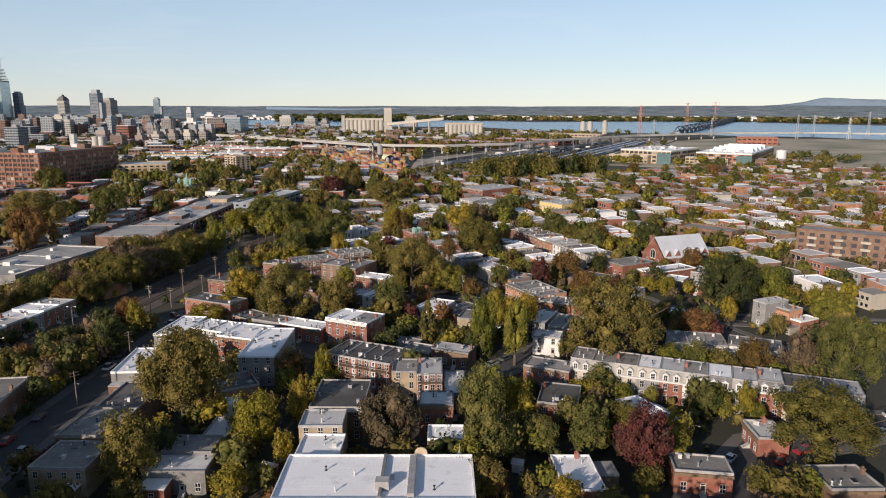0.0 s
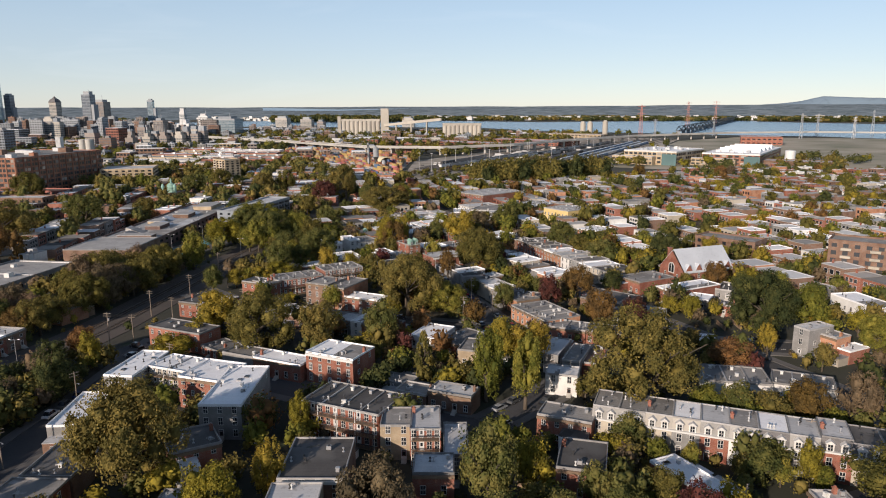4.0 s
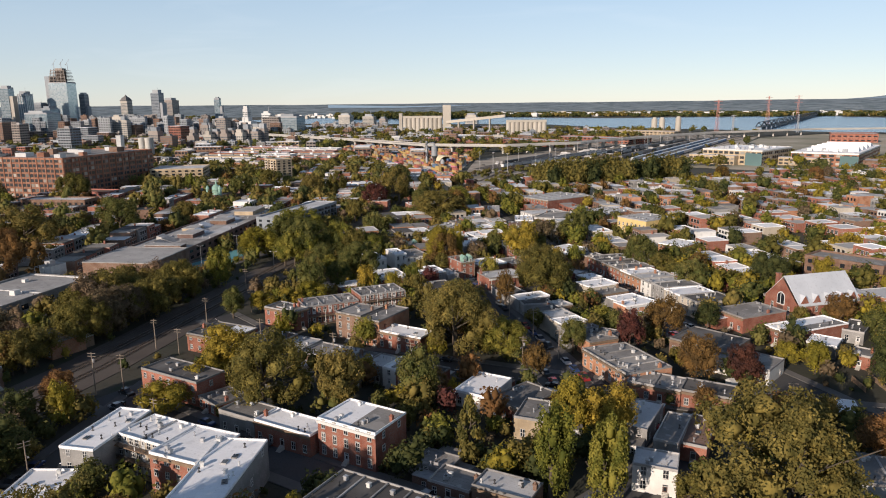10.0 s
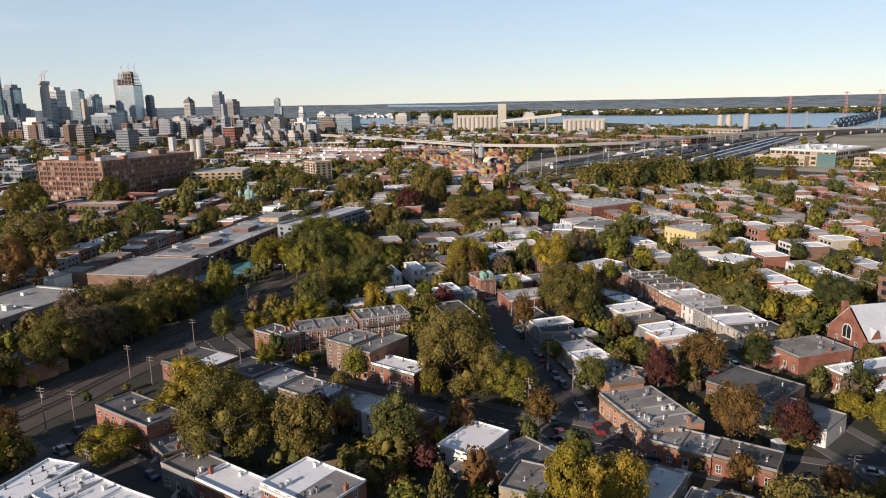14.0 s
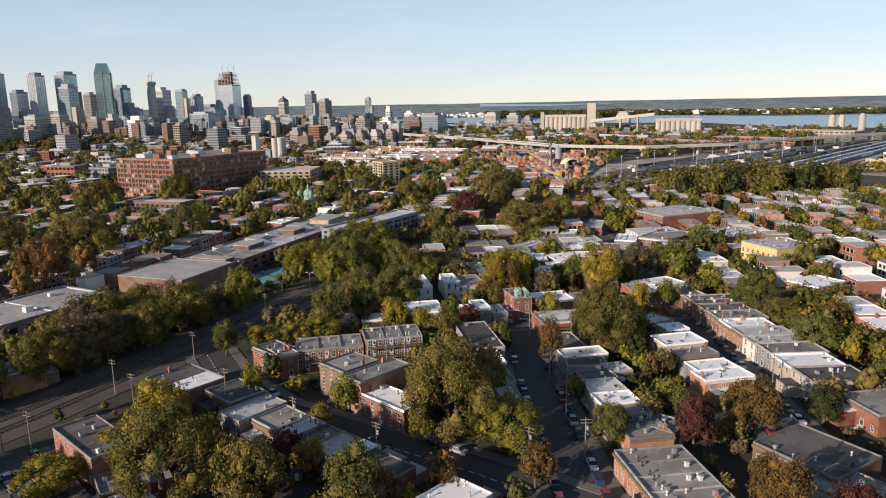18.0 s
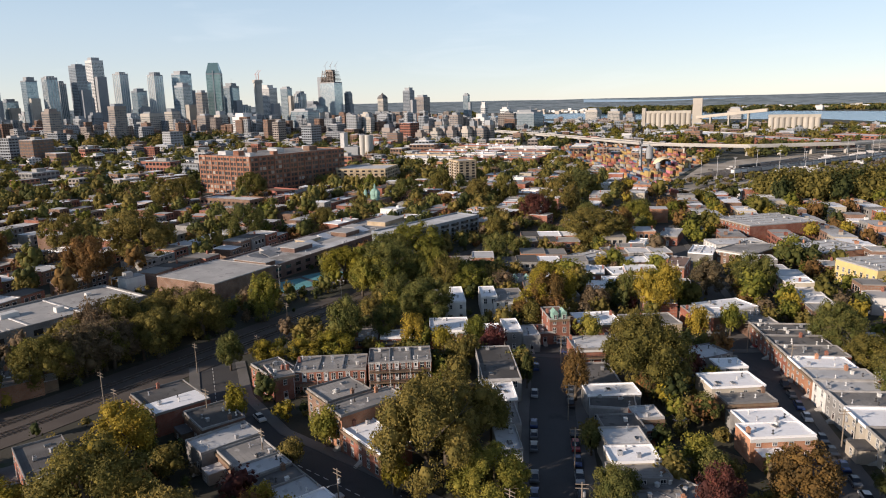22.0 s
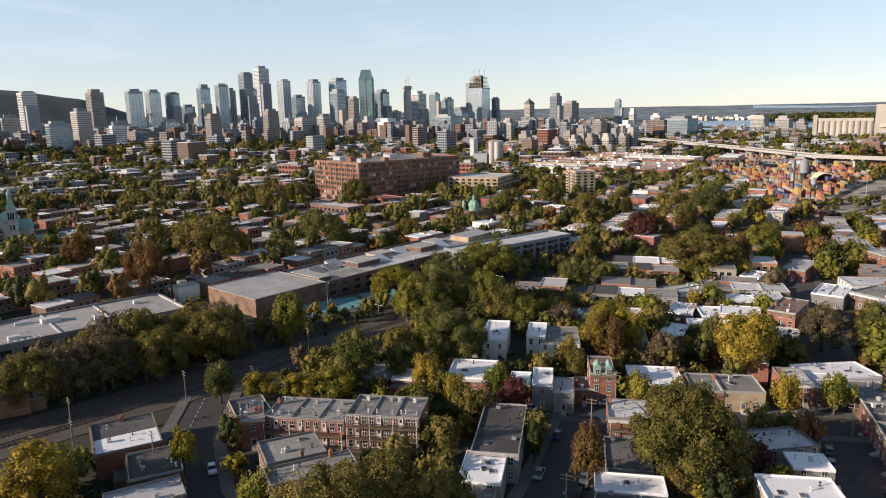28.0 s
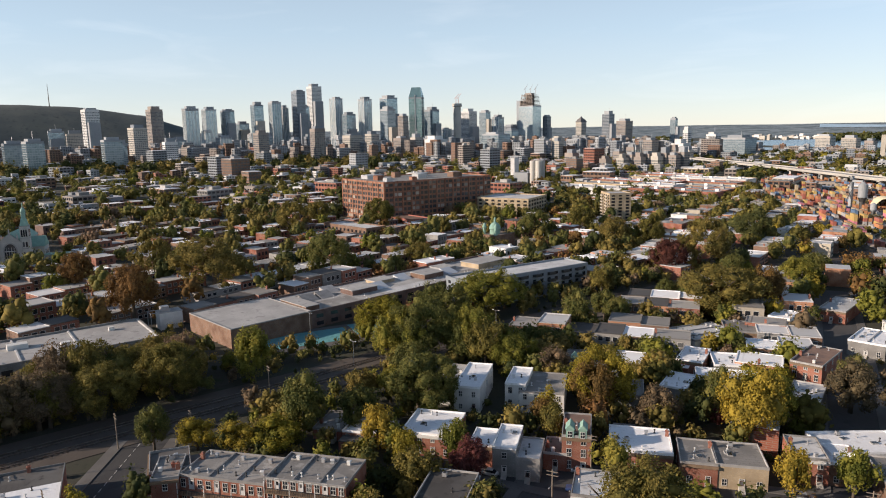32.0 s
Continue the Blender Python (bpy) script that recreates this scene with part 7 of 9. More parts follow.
tower(-1432, 1541, 21, 78, "k")
tower(-1121, 961, 27, 40, "s")
tower(-1102, 1052, 33, 27, "w")
tower(-875, 1034, 34, 31, "w")
tower(-979, 1148, 17, 51, "w")
tower(-986, 1221, 30, 42, "w")
tower(-939, 1235, 68, 36, "g")
tower(-1177, 81, 33, 53, "g")
tower(-1946, 60, 41, 71, "g")
tower(-1812, 106, 41, 64, "s")
tower(-1196, 185, 35, 53, "g")
tower(-1240, 48, 33, 50, "k")
tower(-1241, 200, 16, 47, "g")
tower(-1281, 275, 28, 47, "w")
tower(-1853, 489, 38, 83, "k")
tower(-1164, 502, 29, 65, "b")
tower(-1338, 619, 45, 51, "s")
tower(-1381, 675, 33, 53, "s")
tower(-1337, 722, 35, 44, "b")
tower(-1362, 767, 30, 44, "s")
tower(-1231, 753, 50, 41, "w")
tower(-1233, 887, 63, 49, "g")
for i in range(9):
    tower(-772 + 7.2 * i + 9 * (i % 2), 800 + 8.6 * i + 22 * (i % 2), 19, 17 + (i * 5) % 9, "bbsb"[i % 4])
for i in range(6):
    tower(-905 + 14 * i, 930 + 16 * i, 20, 20 + (i * 7) % 11, "bbs"[i % 3])
tower(-829, 784, 22, 24, "b")
tower(-1028, 896, 22, 36, "s")
tower(-1118, 1060, 32, 24, "g")
tower(-1184, 1806, 50, 27, "s")
tower(-961, 1582, 40, 28, "s")
tower(-930, 1600, 26, 22, "b")
tower(-821, 1915, 44, 20, "s")
tower(-860, 2000, 40, 24, "b")
tower(-865, 961, 27, 38, "b")
tower(-889, 950, 23, 27, "g")


# ---------------------------------------------------------------- harbour, yards, highway, river
def silo_group(x, y, ang, n, r, h, head):
    t = thing("grain_silo", x, y, 0, ang, "pale concrete grain silos with a tall head house", "silo", "grain silos")
    for i in range(n):
        part("cell", turned([(r, 0), (r, h), (r * 0.9, h + 0.5)], 14), "concrete_silo", t, at=pose(i * r * 1.9, 0, 0), smooth=False)
    L = n * r * 1.9
    part("gallery", Shape().box(-r, -r * 0.8, h + 0.4, L - r, r * 0.8, h + 5), "concrete_silo", t)
    if head:
        part("head_house", Shape().box(L - r * 0.5, -r * 1.2, 0, L + r * 3, r * 1.2, head), "concrete_silo", t)
        part("end_tower", Shape().box(-r * 2.6, -r, 0, -r * 1.2, r, head * 0.72), "concrete_silo", t)


silo_group(-690, 1285, 22, 9, 4.6, 30, 56)
silo_group(-470, 1290, 20, 9, 4.4, 23, 0)
cv = thing("conveyor_gallery", -612, 1313, 0, -8.5, "long sloping concrete conveyor gallery between the silos", "conveyor")
sh = Shape()
for face in ([(0, -2, 20), (136, -2, 33), (136, -2, 38), (0, -2, 25)], [(0, 2, 25), (136, 2, 38), (136, 2, 33), (0, 2, 20)], [(0, -2, 25), (136, -2, 38), (136, 2, 38), (0, 2, 25)], [(0, 2, 20), (136, 2, 33), (136, -2, 33), (0, -2, 20)]):
    sh.quad(face)
part("gallery", sh, "concrete_silo", cv)
for u in (30, 66, 102):
    part("trestle", Shape().box(u - 1.4, -1.6, 0, u + 1.4, 1.6, 20.5 + u * 13 / 136), "concrete_silo", cv)
for x, y, h in ((-238, 1500, 25), (-224, 1506, 25), (-196, 1530, 27)):
    st = thing("cement_silo", x, y, 0, 0, "tall tan concrete silo at the river", "silo", "river silos")
    part("cell", turned([(5.5, 0), (5.5, h), (5, h + 0.6)], 16), "concrete_silo", st)
    part("hopper", Shape().box(-3, -3, h + 0.3, 3, 3, h + 3.4), "concrete_silo", st)
st = thing("steel_silo", -299, 643, 0, 0, "bright steel grain silo with a bucket elevator", "silo")
part("shell", turned([(2.9, 11), (2.9, 19.5), (0.4, 21.6)], 18), "tower_grey", st)
part("skirt", turned([(1.4, 0), (1.6, 8), (2.9, 11)], 18), "steel_dark", st)
part("elevator", Shape().box(-9, -1.2, 0, -7.2, 0.8, 25).box(-9, -1.2, 21, 0, 0.8, 22.4), "tower_grey", st)
for u in (-1, 1):
    part("brace", Shape().path([(-8 + u * 2.4, -2, 0), (-8 + u * 1.6, -2, 9), (-8 - u * 1.6, -2, 16), (-8 + u * 1.2, -2, 25)], 0.22, 5), "steel_dark", st)
st = thing("steel_silo", -289, 640, 0, 0, "small steel silo on a dark frame", "silo")
part("shell", turned([(0.6, 2), (1.9, 4), (1.9, 7.5), (0.3, 8.6)], 16), "tower_grey", st)
part("skirt", turned([(1.6, 0), (1.2, 3)], 10), "steel_dark", st)
arch = [(8 * math.cos(radians(k * 15)), 8 * math.sin(radians(k * 15))) for k in range(13)]
st = thing("arched_shed", -304, 679, 0, 43, "arched tan fabric shed open to the yard", "shed")
sh = Shape()
for (x0, z0), (x1, z1) in zip(arch, arch[1:]):
    sh.quad([(x0, 0, z0), (x0, 18, z0), (x1, 18, z1), (x1, 0, z1)])
    sh.quad([(x1 * 0.97, 0, z1 * 0.97), (x1 * 0.97, 18, z1 * 0.97), (x0 * 0.97, 18, z0 * 0.97), (x0 * 0.97, 0, z0 * 0.97)])
    sh.quad([(x0, 0, z0), (x1, 0, z1), (x1 * 0.97, 0, z1 * 0.97), (x0 * 0.97, 0, z0 * 0.97)])
part("cover", sh, "awning", st)
part("back_wall", Shape().prism([(x, z) for x, z in arch], 0, 0.3), "box_tan", st, at=Matrix.Translation((0, 17.8, 0)) @ Matrix.Rotation(radians(90), 4, "X"))

HIGHWAY = [(-1150, 1130), (-900, 1040), (-735, 970), (-552, 895), (-400, 822), (-303, 838), (-238, 920), (-192, 1069), (-104, 1270), (54, 1464), (200, 1540), (420, 1560)]
hw = thing("elevated_highway", -552, 895, 0, 0, "long elevated concrete highway on rows of piers", "highway")
loc = [(x + 552, y - 895) for x, y in HIGHWAY]
part("deck", strip(Shape(), loc, 9, 8.2, 9.6), "concrete", hw)
for off in (-8.8, 8.8):
    part("barrier", strip(Shape(), loc, 0.25, 9.6, 10.6, 0, off), "concrete", hw)
for (ax, ay), (bx, by) in zip(loc[1:9], loc[2:10]):
    a, b = Vector((ax, ay)), Vector((bx, by))
    for k in range(int((b - a).length / 34)):
        p = a + (b - a).normalized() * 34 * k
        part("pier", Shape().box(p.x - 1.2, p.y - 5, -0.2, p.x + 1.2, p.y + 5, 7.2).box(p.x - 1.4, p.y - 8, 7.2, p.x + 1.4, p.y + 8, 8.19), "concrete", hw)

yard = Shape().prism([(-196, 500), (-150, 590), (-112, 690), (-62, 890), (-38, 1380), (-230, 1400), (-270, 900), (-296, 735), (-262, 640), (-232, 560)], -0.3, 0.06)
setting("rail_yard", yard, "yard_gravel", "wide grey-brown gravel railway yard", "rail yard")
ys = Shape()
for i in range(15):
    o = -84 + i * 11
    strip(ys, [(-232 + o * 0.3, 640), (-190 + o * 0.75, 830), (-150 + o, 1100), (-115 + o, 1380)], 1.5, 0.0, 0.14 + 0.002 * i)
for k in range(8):
    strip(ys, [(-206 + 1.4 * k, 505), (-216 + 8 * k, 580), (-226 + 11 * k, 640), (-205 + 14 * k, 760), (-178 + 15 * k, 900)], 1.4, 0.0, 0.18 + 0.002 * k)
setting("yard_track", ys, "ballast", "parallel dark tracks of the railway yard", "tracks", "stuff")


def train(line, n, mats, say):
    a, b = Vector(line[0]), Vector(line[1])
    ang = math.degrees(math.atan2(b.y - a.y, b.x - a.x))
    for i in range(n):
        p = a + (b - a) * (i / n)
        L = (b - a).length / n - 1.2
        t = thing("rail_car", p.x, p.y, 0.15, ang, say, "rail car", "rail cars")
        s = Shape()
        s.prism([(0, -1.5), (L, -1.5), (L, 1.5), (0, 1.5)], 1.0, 3.6)
        part("body", s, rnd.choice(mats), t)
        part("roof", Shape().box(0, -1.3, 3.6, L, 1.3, 4.1, 0, 0.25), "roof_metal" if "blue" in mats[0] else "steel_dark", t)
        part("underframe", Shape().box(1.5, -1.2, 0, L - 1.5, 1.2, 1.0), "steel_dark", t)


train([(-138, 775), (-104, 1190)], 17, ["box_blue", "car_silver"], "long blue and silver passenger rail car in the yard")
train([(-126, 775), (-92, 1190)], 17, ["box_blue", "car_silver"], "long blue and silver passenger rail car in the yard")
train([(-190, 830), (-165, 1040)], 12, ["box_grey", "box_dark", "tower_white"], "dusty freight rail car in the yard")
train([(-214, 760), (-195, 900)], 9, ["tower_white", "box_grey"], "pale tank rail car in the yard")
train([(-228, 700), (-200, 870)], 9, ["box_dark", "box_grey"], "dark freight rail car in the yard")

train([(-236, 660), (-214, 760)], 6, ["tower_white", "box_grey"], "pale tank rail car in the yard")
train([(-246, 690), (-232, 800)], 7, ["box_dark", "tower_brown"], "rusty brown freight rail car in the yard")
train([(-172, 860), (-140, 1180)], 18, ["box_dark", "box_grey", "tower_brown"], "dusty freight rail car in the yard")
train([(-155, 800), (-122, 1100)], 16, ["box_dark", "tower_brown", "box_grey"], "rusty brown freight rail car in the yard")
train([(-114, 775), (-80, 1190)], 17, ["box_blue", "car_silver"], "long blue and silver passenger rail car in the yard")



# lamp masts, vans and huts of the yard
def yard_mast(x, y, h):
    t = thing("yard_mast", x, y, 0, 15, "tall pale steel lamp mast in the railway yard", "lamp mast", "yard lamp masts")
    part("mast", Shape().tube((0, 0, -0.2), (0, 0, h), 0.2, 0.1, 6), "steel_light", t)
    part("lamp_head", Shape().box(-1.1, -0.2, h - 0.1, 1.1, 0.2, h + 0.2), "steel_light", t)


rg = random.Random(8)
for i in range(8):
    for o in (-46, -8, 34):
        f = i / 8
        yard_mast(-225 + 95 * f + o * (0.4 + 0.7 * f) + rg.uniform(-3, 3), 620 + 640 * f + rg.uniform(-8, 8), 17)
vans = Shape()
for i in range(200):
    f = 0.2 + 0.8 * rg.random() ** 1.3
    x, y = -262 + 70 * f + rg.uniform(-18, 44), 610 + 420 * f + rg.uniform(-20, 20)
    if near_line(x, y, RAIL) > 14:
        w, d, h = rg.choice(((3.6, 1.5, 1.2), (3.6, 1.5, 1.2), (3.4, 1.4, 1.1), (4.4, 1.7, 1.8), (8, 2, 2.4)))
        vans.box(x, y, 0.05, x + w, y + d, h, rg.choice((0, 0, 1, 2)), 0.15)
tagged(new("yard_vehicles", vans.mesh("yard_vehicles", ["box_grey", "box_dark", "tower_white"])), "parked vans, trailers and huts of the railway yard", "vehicles", "", "stuff")

cb = Shape()
wave = [(0.12 + 0.28 * k, 0.06 if k % 2 else 0.0) for k in range(43)]
cb.prism([(0, 0)] + wave + [(12, 0), (12, 2.4)] + [(x, 2.4 - e) for x, e in wave[::-1]] + [(0, 2.4)], 0.0, 2.6)
BOXES = ("orange", "orange", "yellow", "yellow", "orange", "red", "red", "yellow", "orange", "blue", "pink", "grey", "tan", "grey", "tan", "red")
CONT = {k: cb.mesh("container", ["box_" + k]) for k in set(BOXES)}
PARK = [(-200, 515), (-235, 560), (-268, 640), (-300, 735), (-395, 838), (-480, 890), (-548, 880), (-545, 835), (-425, 690), (-315, 605)]
setting("container_yard", Shape().prism(PARK, -0.3, 0.07), "yard_gravel", "gravel storage yard under the stacked containers", "yard")
rg = random.Random(4)
spots = []
ca, sa = math.cos(radians(-42)), math.sin(radians(-42))
for i in range(-26, 27):
    for j in range(-46, 47):
        if j % 7 in (0, 1) or i % 5 == 0 or rg.random() < 0.34:
            continue
        u, v = i * 10.2 + rg.uniform(-0.4, 0.4), j * 2.6
        x, y = -360 + u * ca - v * sa, 715 + u * sa + v * ca
        if inside(x, y, PARK) and inside(x + 10 * ca, y + 10 * sa, PARK):
            spots.append((x, y, rg.choice((1, 1, 2, 2, 3))))
spots.sort(key=lambda q: q[1] - 0.3 * q[0])
single = 0
heap = {}
for x, y, n in spots:
    for z in range(n):
        k = rg.choice(BOXES)
        if single < 100:
            ob = new("container", CONT[k])
            ob.matrix_world = pose(x, y, 0.07 + 2.09 * z, 0, 0, -42) @ Matrix.Scale(U, 4)
            tagged(ob, "stacked " + ("tan" if k == "tan" else k) + " steel shipping container in faded paint", "container", "stacked containers")
            single += 1
        else:
            foot = [(x + p * ca - q * sa, y + p * sa + q * ca) for p, q in ((0, 0), (9.6, 0), (9.6, 1.92), (0, 1.92))]
            heap.setdefault(k, Shape()).prism(foot, 0.07 + 2.09 * z, 2.14 + 2.09 * z)
for k, sh in heap.items():
    tagged(new("container_stacks", sh.mesh("container_stacks", ["box_" + k])), "long stacks of faded shipping containers", "containers", "", "stuff")

for nm, x, y, ang, w, d, h, wl, say in (("depot", -400, 1010, -20, 140, 40, 9, "brick_red", "long low red brick depot beside the yard"), ("depot", -330, 1120, -20, 150, 40, 8, "brick_red", "long low red brick depot beside the yard"), ("depot", -560, 1090, -20, 120, 50, 9, "tower_white", "long pale depot with a flat roof"), ("depot", -300, 1330, -10, 130, 40, 9, "brick_tan", "long tan brick harbour shed"), ("depot", 60, 1210, 0, 60, 40, 12, "brick_red", "red brick plant beside the works halls")):
    block(nm, x, y, ang, w, d, h, wl, "roof_white" if wl == "tower_white" else "roof_light", say, "depot", 2, 7, (4.5, 1.8), sides="sew")



def works_hall(x, y, ang, w, d, h, wall, say, bays, raised):
    """A works of several ranges: brick front with window bands, white roofs on several levels, plant on top."""
    t = thing("works_hall", x, y, 0, ang, say, "works")
    c, s = math.cos(radians(ang)), math.sin(radians(ang))
    TAKEN.append((x + w / 2 * c - d / 2 * s, y + w / 2 * s + d / 2 * c, c, s, w / 2, d / 2))
    part("wall", Shape().box(0, 0, -0.2, w, d, h), wall, t)
    part("roof", Shape().box(0.5, 0.5, h + 0.01, w - 0.5, d - 0.5, h + 0.3), "roof_white", t)
    part("parapet", rim(-0.2, -0.2, w + 0.2, d + 0.2, 0.5, h - 0.8, h + 0.6), "paint_white", t)
    part("front_range", Shape().box(-w * 0.16, -9, -0.2, w * 0.62, -0.01, h * 0.62), "brick_tan", t)
    part("front_roof", Shape().box(-w * 0.16, -9, h * 0.62 + 0.01, w * 0.62, -0.05, h * 0.62 + 0.3), "roof_light", t)
    g = Shape()
    for z in (0.12, 0.42, 0.72):
        for i in range(bays):
            u = w * (i + 0.14) / bays
            g.box(u, -0.12, h * z, u + w / bays * 0.72, 0.05, h * (z + 0.17))
        for i in range(bays + 4):
            u = d * (i + 0.14) / (bays + 4)
            g.box(w - 0.05, u, h * z, w + 0.12, u + d / (bays + 4) * 0.72, h * (z + 0.17))
    for z in (0.1, 0.36):
        for i in range(bays):
            u = -w * 0.16 + w * 0.78 * (i + 0.15) / bays
            g.box(u, -9.1, h * z, u + w * 0.78 / bays * 0.7, -8.9, h * (z + 0.13))
    tagged(part("glazing", g, "pane_mill", t), kind="stuff")
    rw = random.Random(int(x) + 900)
    for k in range(raised):
        v0 = d * (0.2 + 0.7 * k / raised)
        sh = Shape()
        a, b2 = w * 0.2, w * 0.92
        sh.v += [(a, v0, h + 0.3), (b2, v0, h + 0.3), (b2, v0 + d * 0.16, h + 0.3), (a, v0 + d * 0.16, h + 0.3), (a, v0 + 1.5, h + 5), (b2, v0 + 1.5, h + 5)]
        for q in ((0, 1, 5, 4), (2, 3, 4, 5), (0, 4, 3), (1, 2, 5)):
            sh.f.append(q)
            sh.m.append(0)
        part("sawtooth_roof", sh, "roof_white", t)
    for _ in range(22):
        u, v, a = rw.uniform(1, w - 7), rw.uniform(1, d * 0.8), rw.uniform(1.5, 5)
        part("roof_unit", Shape().box(u, v, h + 0.3, u + a, v + rw.uniform(1.5, 4), h + rw.uniform(1.2, 3.4), 0, 0.1), rw.choice(("sill_white", "steel_light", "tower_white", "tower_grey")), t)
    part("glass_corner", Shape().box(w * 0.74, -1.2, -0.2, w + 0.4, -0.02, h * 0.82), "curtain_green", t)


works_hall(-71, 785, -20, 58, 74, 14, "brick_tan", "pale tan works with window bands, white roofs and rooftop plant", 11, 0)
works_hall(8, 790, -12, 56, 150, 12, "brick_rust", "brick works with white sawtooth roofs and rooftop plant", 9, 4)
block("red_depot", -50, 905, -14, 90, 14, 6, "box_red", "roof_light", "long low red shed behind the works", "depot", 1, 7, (3, 1.6), sides="se")
setting("waste_ground", Shape().prism([(-100, 735), (0, 715), (60, 752), (215, 735), (520, 830), (560, 1380), (300, 1490), (60, 1480), (-36, 1300), (-66, 890)], -0.3, 0.05), "waste_soil", "bare brown and grey land beyond the works", "ground")
tank = thing("storage_tank", 92, 800, 0, 0, "pale steel storage tank beside the works", "tank")
part("shell", turned([(5, 0), (5, 15), (4.6, 15.8), (0.3, 16.6)], 18), "tower_white", tank)
block("works_annex", 66, 770, -8, 60, 26, 8, "brick_brown", "roof_light", "long low annex with a grey roof beside the works", "depot", 1, 6, (3, 1.6), sides="se")

river = Shape().prism([(-1900, 2050), (-1281, 1790), (-617, 1922), (-388, 1716), (-139, 1644), (58, 1580), (212, 1571), (304, 1503), (800, 1380), (1200, 2500), (519, 2613), (276, 2785), (82, 3100), (-211, 2861), (-595, 2595), (-971, 2703), (-1500, 3200)], -0.3, 0.1)
setting("river_water_sheet", river, "river_water", "wide blue river beyond the railway yard", "water")
basin = Shape().prism([(-1330, 1500), (-1150, 1560), (-1120, 1700), (-1400, 1680)], -0.3, 0.12)
setting("harbour_basin", basin, "river_water", "blue harbour basin between quays", "water")
far_water = Shape().prism([(-2300, 2900), (-1800, 3250), (-1400, 3500), (-1700, 3650), (-2500, 3050)], -0.3, 0.13)
setting("far_river", far_water, "river_water", "far blue reach of the river", "water")

br = thing("railway_bridge", -20, 2020, 0, 0, "long dark steel truss bridge over the river", "bridge")
a, b = Vector((-29, -451)), Vector((140, 1200))
dd = (b - a).normalized()
part("deck", strip(Shape(), [tuple(a), tuple(b)], 5, 7, 8.6), "steel_dark", br)
side = Vector((-dd.y, dd.x))
for o in (-5, 5):
    n = side * o
    zig = [a + (b - a) * (k / 44) + n for k in range(45)]
    part("truss", Shape().path([(p.x, p.y, 16.5 if k % 2 else 8.6) for k, p in enumerate(zig)], 0.9, 5), "steel_dark", br)
    part("top_chord", Shape().path([(p.x, p.y, 16.5) for p in zig[1::2]], 0.8, 5), "steel_dark", br)
for k in range(22):
    p = a + (b - a) * (k / 22)
    part("pier", Shape().box(p.x - 4, p.y - 3, -0.3, p.x + 4, p.y + 3, 7), "tower_dark", br)


def pylon(x, y, h, mat):
    t = thing("power_pylon", x, y, 0, rnd.uniform(0, 90), "tall " + ("red and white" if mat == "mast_red" else "pale") + " power pylon at the river", "pylon", "power pylons")
    w = h * 0.05
    s = Shape()
    for sx, sy in ((-1, -1), (1, -1), (1, 1), (-1, 1)):
        s.tube((sx * w, sy * w, 0), (sx * 0.8, sy * 0.8, h), 0.32, 0.25, 5)
    for k in range(7):
        z0, z1 = h * k / 7, h * (k + 1) / 7
        r0, r1 = w + (0.8 - w) * k / 7, w + (0.8 - w) * (k + 1) / 7
        s.tube((-r0, -r0, z0), (r1, -r1, z1), 0.18, 0.18, 4).tube((r0, -r0, z0), (-r1, -r1, z1), 0.18, 0.18, 4).tube((-r0, r0, z0), (-r1, -r1, z1), 0.18, 0.18, 4)
    part("mast", s, mat, t)
    for z in (0.72, 0.84, 0.95):
        part("cross_arm", Shape().tube((-h * 0.14, 0, h * z), (h * 0.14, 0, h * z), 0.45, 0.45, 5), mat, t)


for x, y, h, mt in ((-120, 1500, 62, "mast_red"), (-42, 1900, 70, "mast_red"), (25, 2300, 74, "mast_red"), (210, 1560, 44, "steel_light"), (260, 1480, 40, "steel_light"), (330, 1700, 50, "steel_light"), (380, 1540, 48, "steel_light"), (170, 1450, 46, "steel_light"), (-90, 1480, 34, "steel_light"), (20, 1520, 34, "steel_light"), (440, 1640, 50, "steel_light"), (400, 1400, 44, "steel_light")):
    pylon(x, y, h, mt)


def hill(name, pts, label, spread=0.16, foot=-1):
    """A wooded hill on the horizon: ridge heights along an arc, one smooth sheet."""
    s = Shape()
    K = 16
    rows_of = []
    for i, (x, y, z) in enumerate(pts):
        row = []
        for j in range(K + 1):
            f = j / K
            k = 1 + spread * f
            e = 1 + 0.004 * math.sin(i * 0.31 + 0.4 * j)
            row.append(len(s.v))
            s.v.append((x * k, (y - 170) * k + 170, foot + (z - foot) * math.sin(f * math.pi / 2) * e))
        rows_of.append(row)
    for a, b in zip(rows_of, rows_of[1:]):
        for j in range(K):
            s.f.append((a[j], b[j], b[j + 1], a[j + 1]))
            s.m.append(0)
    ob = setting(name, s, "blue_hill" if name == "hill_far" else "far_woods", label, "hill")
    for q in ob.data.polygons:
        q.use_smooth = True


def arc(a0, a1, r, hs):
    n = 150
    out = []
    for i in range(n + 1):
        f = i / n
        a = radians(a0 + (a1 - a0) * f)
        k = f * (len(hs) - 1)
        j = min(int(k), len(hs) - 2)
        h = hs[j] + (hs[j + 1] - hs[j]) * (k - j)
        out.append((-r * math.sin(a), 170 + r * math.cos(a), h * (1 + 0.006 * math.sin(i * 0.23) + 0.003 * math.sin(i * 0.71))))
    return out


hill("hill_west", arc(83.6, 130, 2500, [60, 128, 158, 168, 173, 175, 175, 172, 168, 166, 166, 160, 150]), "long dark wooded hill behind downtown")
hill("hill_far", arc(-3.6, -22, 3750, [62, 68, 80, 102, 99, 94, 91, 90, 89, 88, 87, 86, 84, 82]), "low hill on the horizon, blue with painted haze", 0.01, 50)
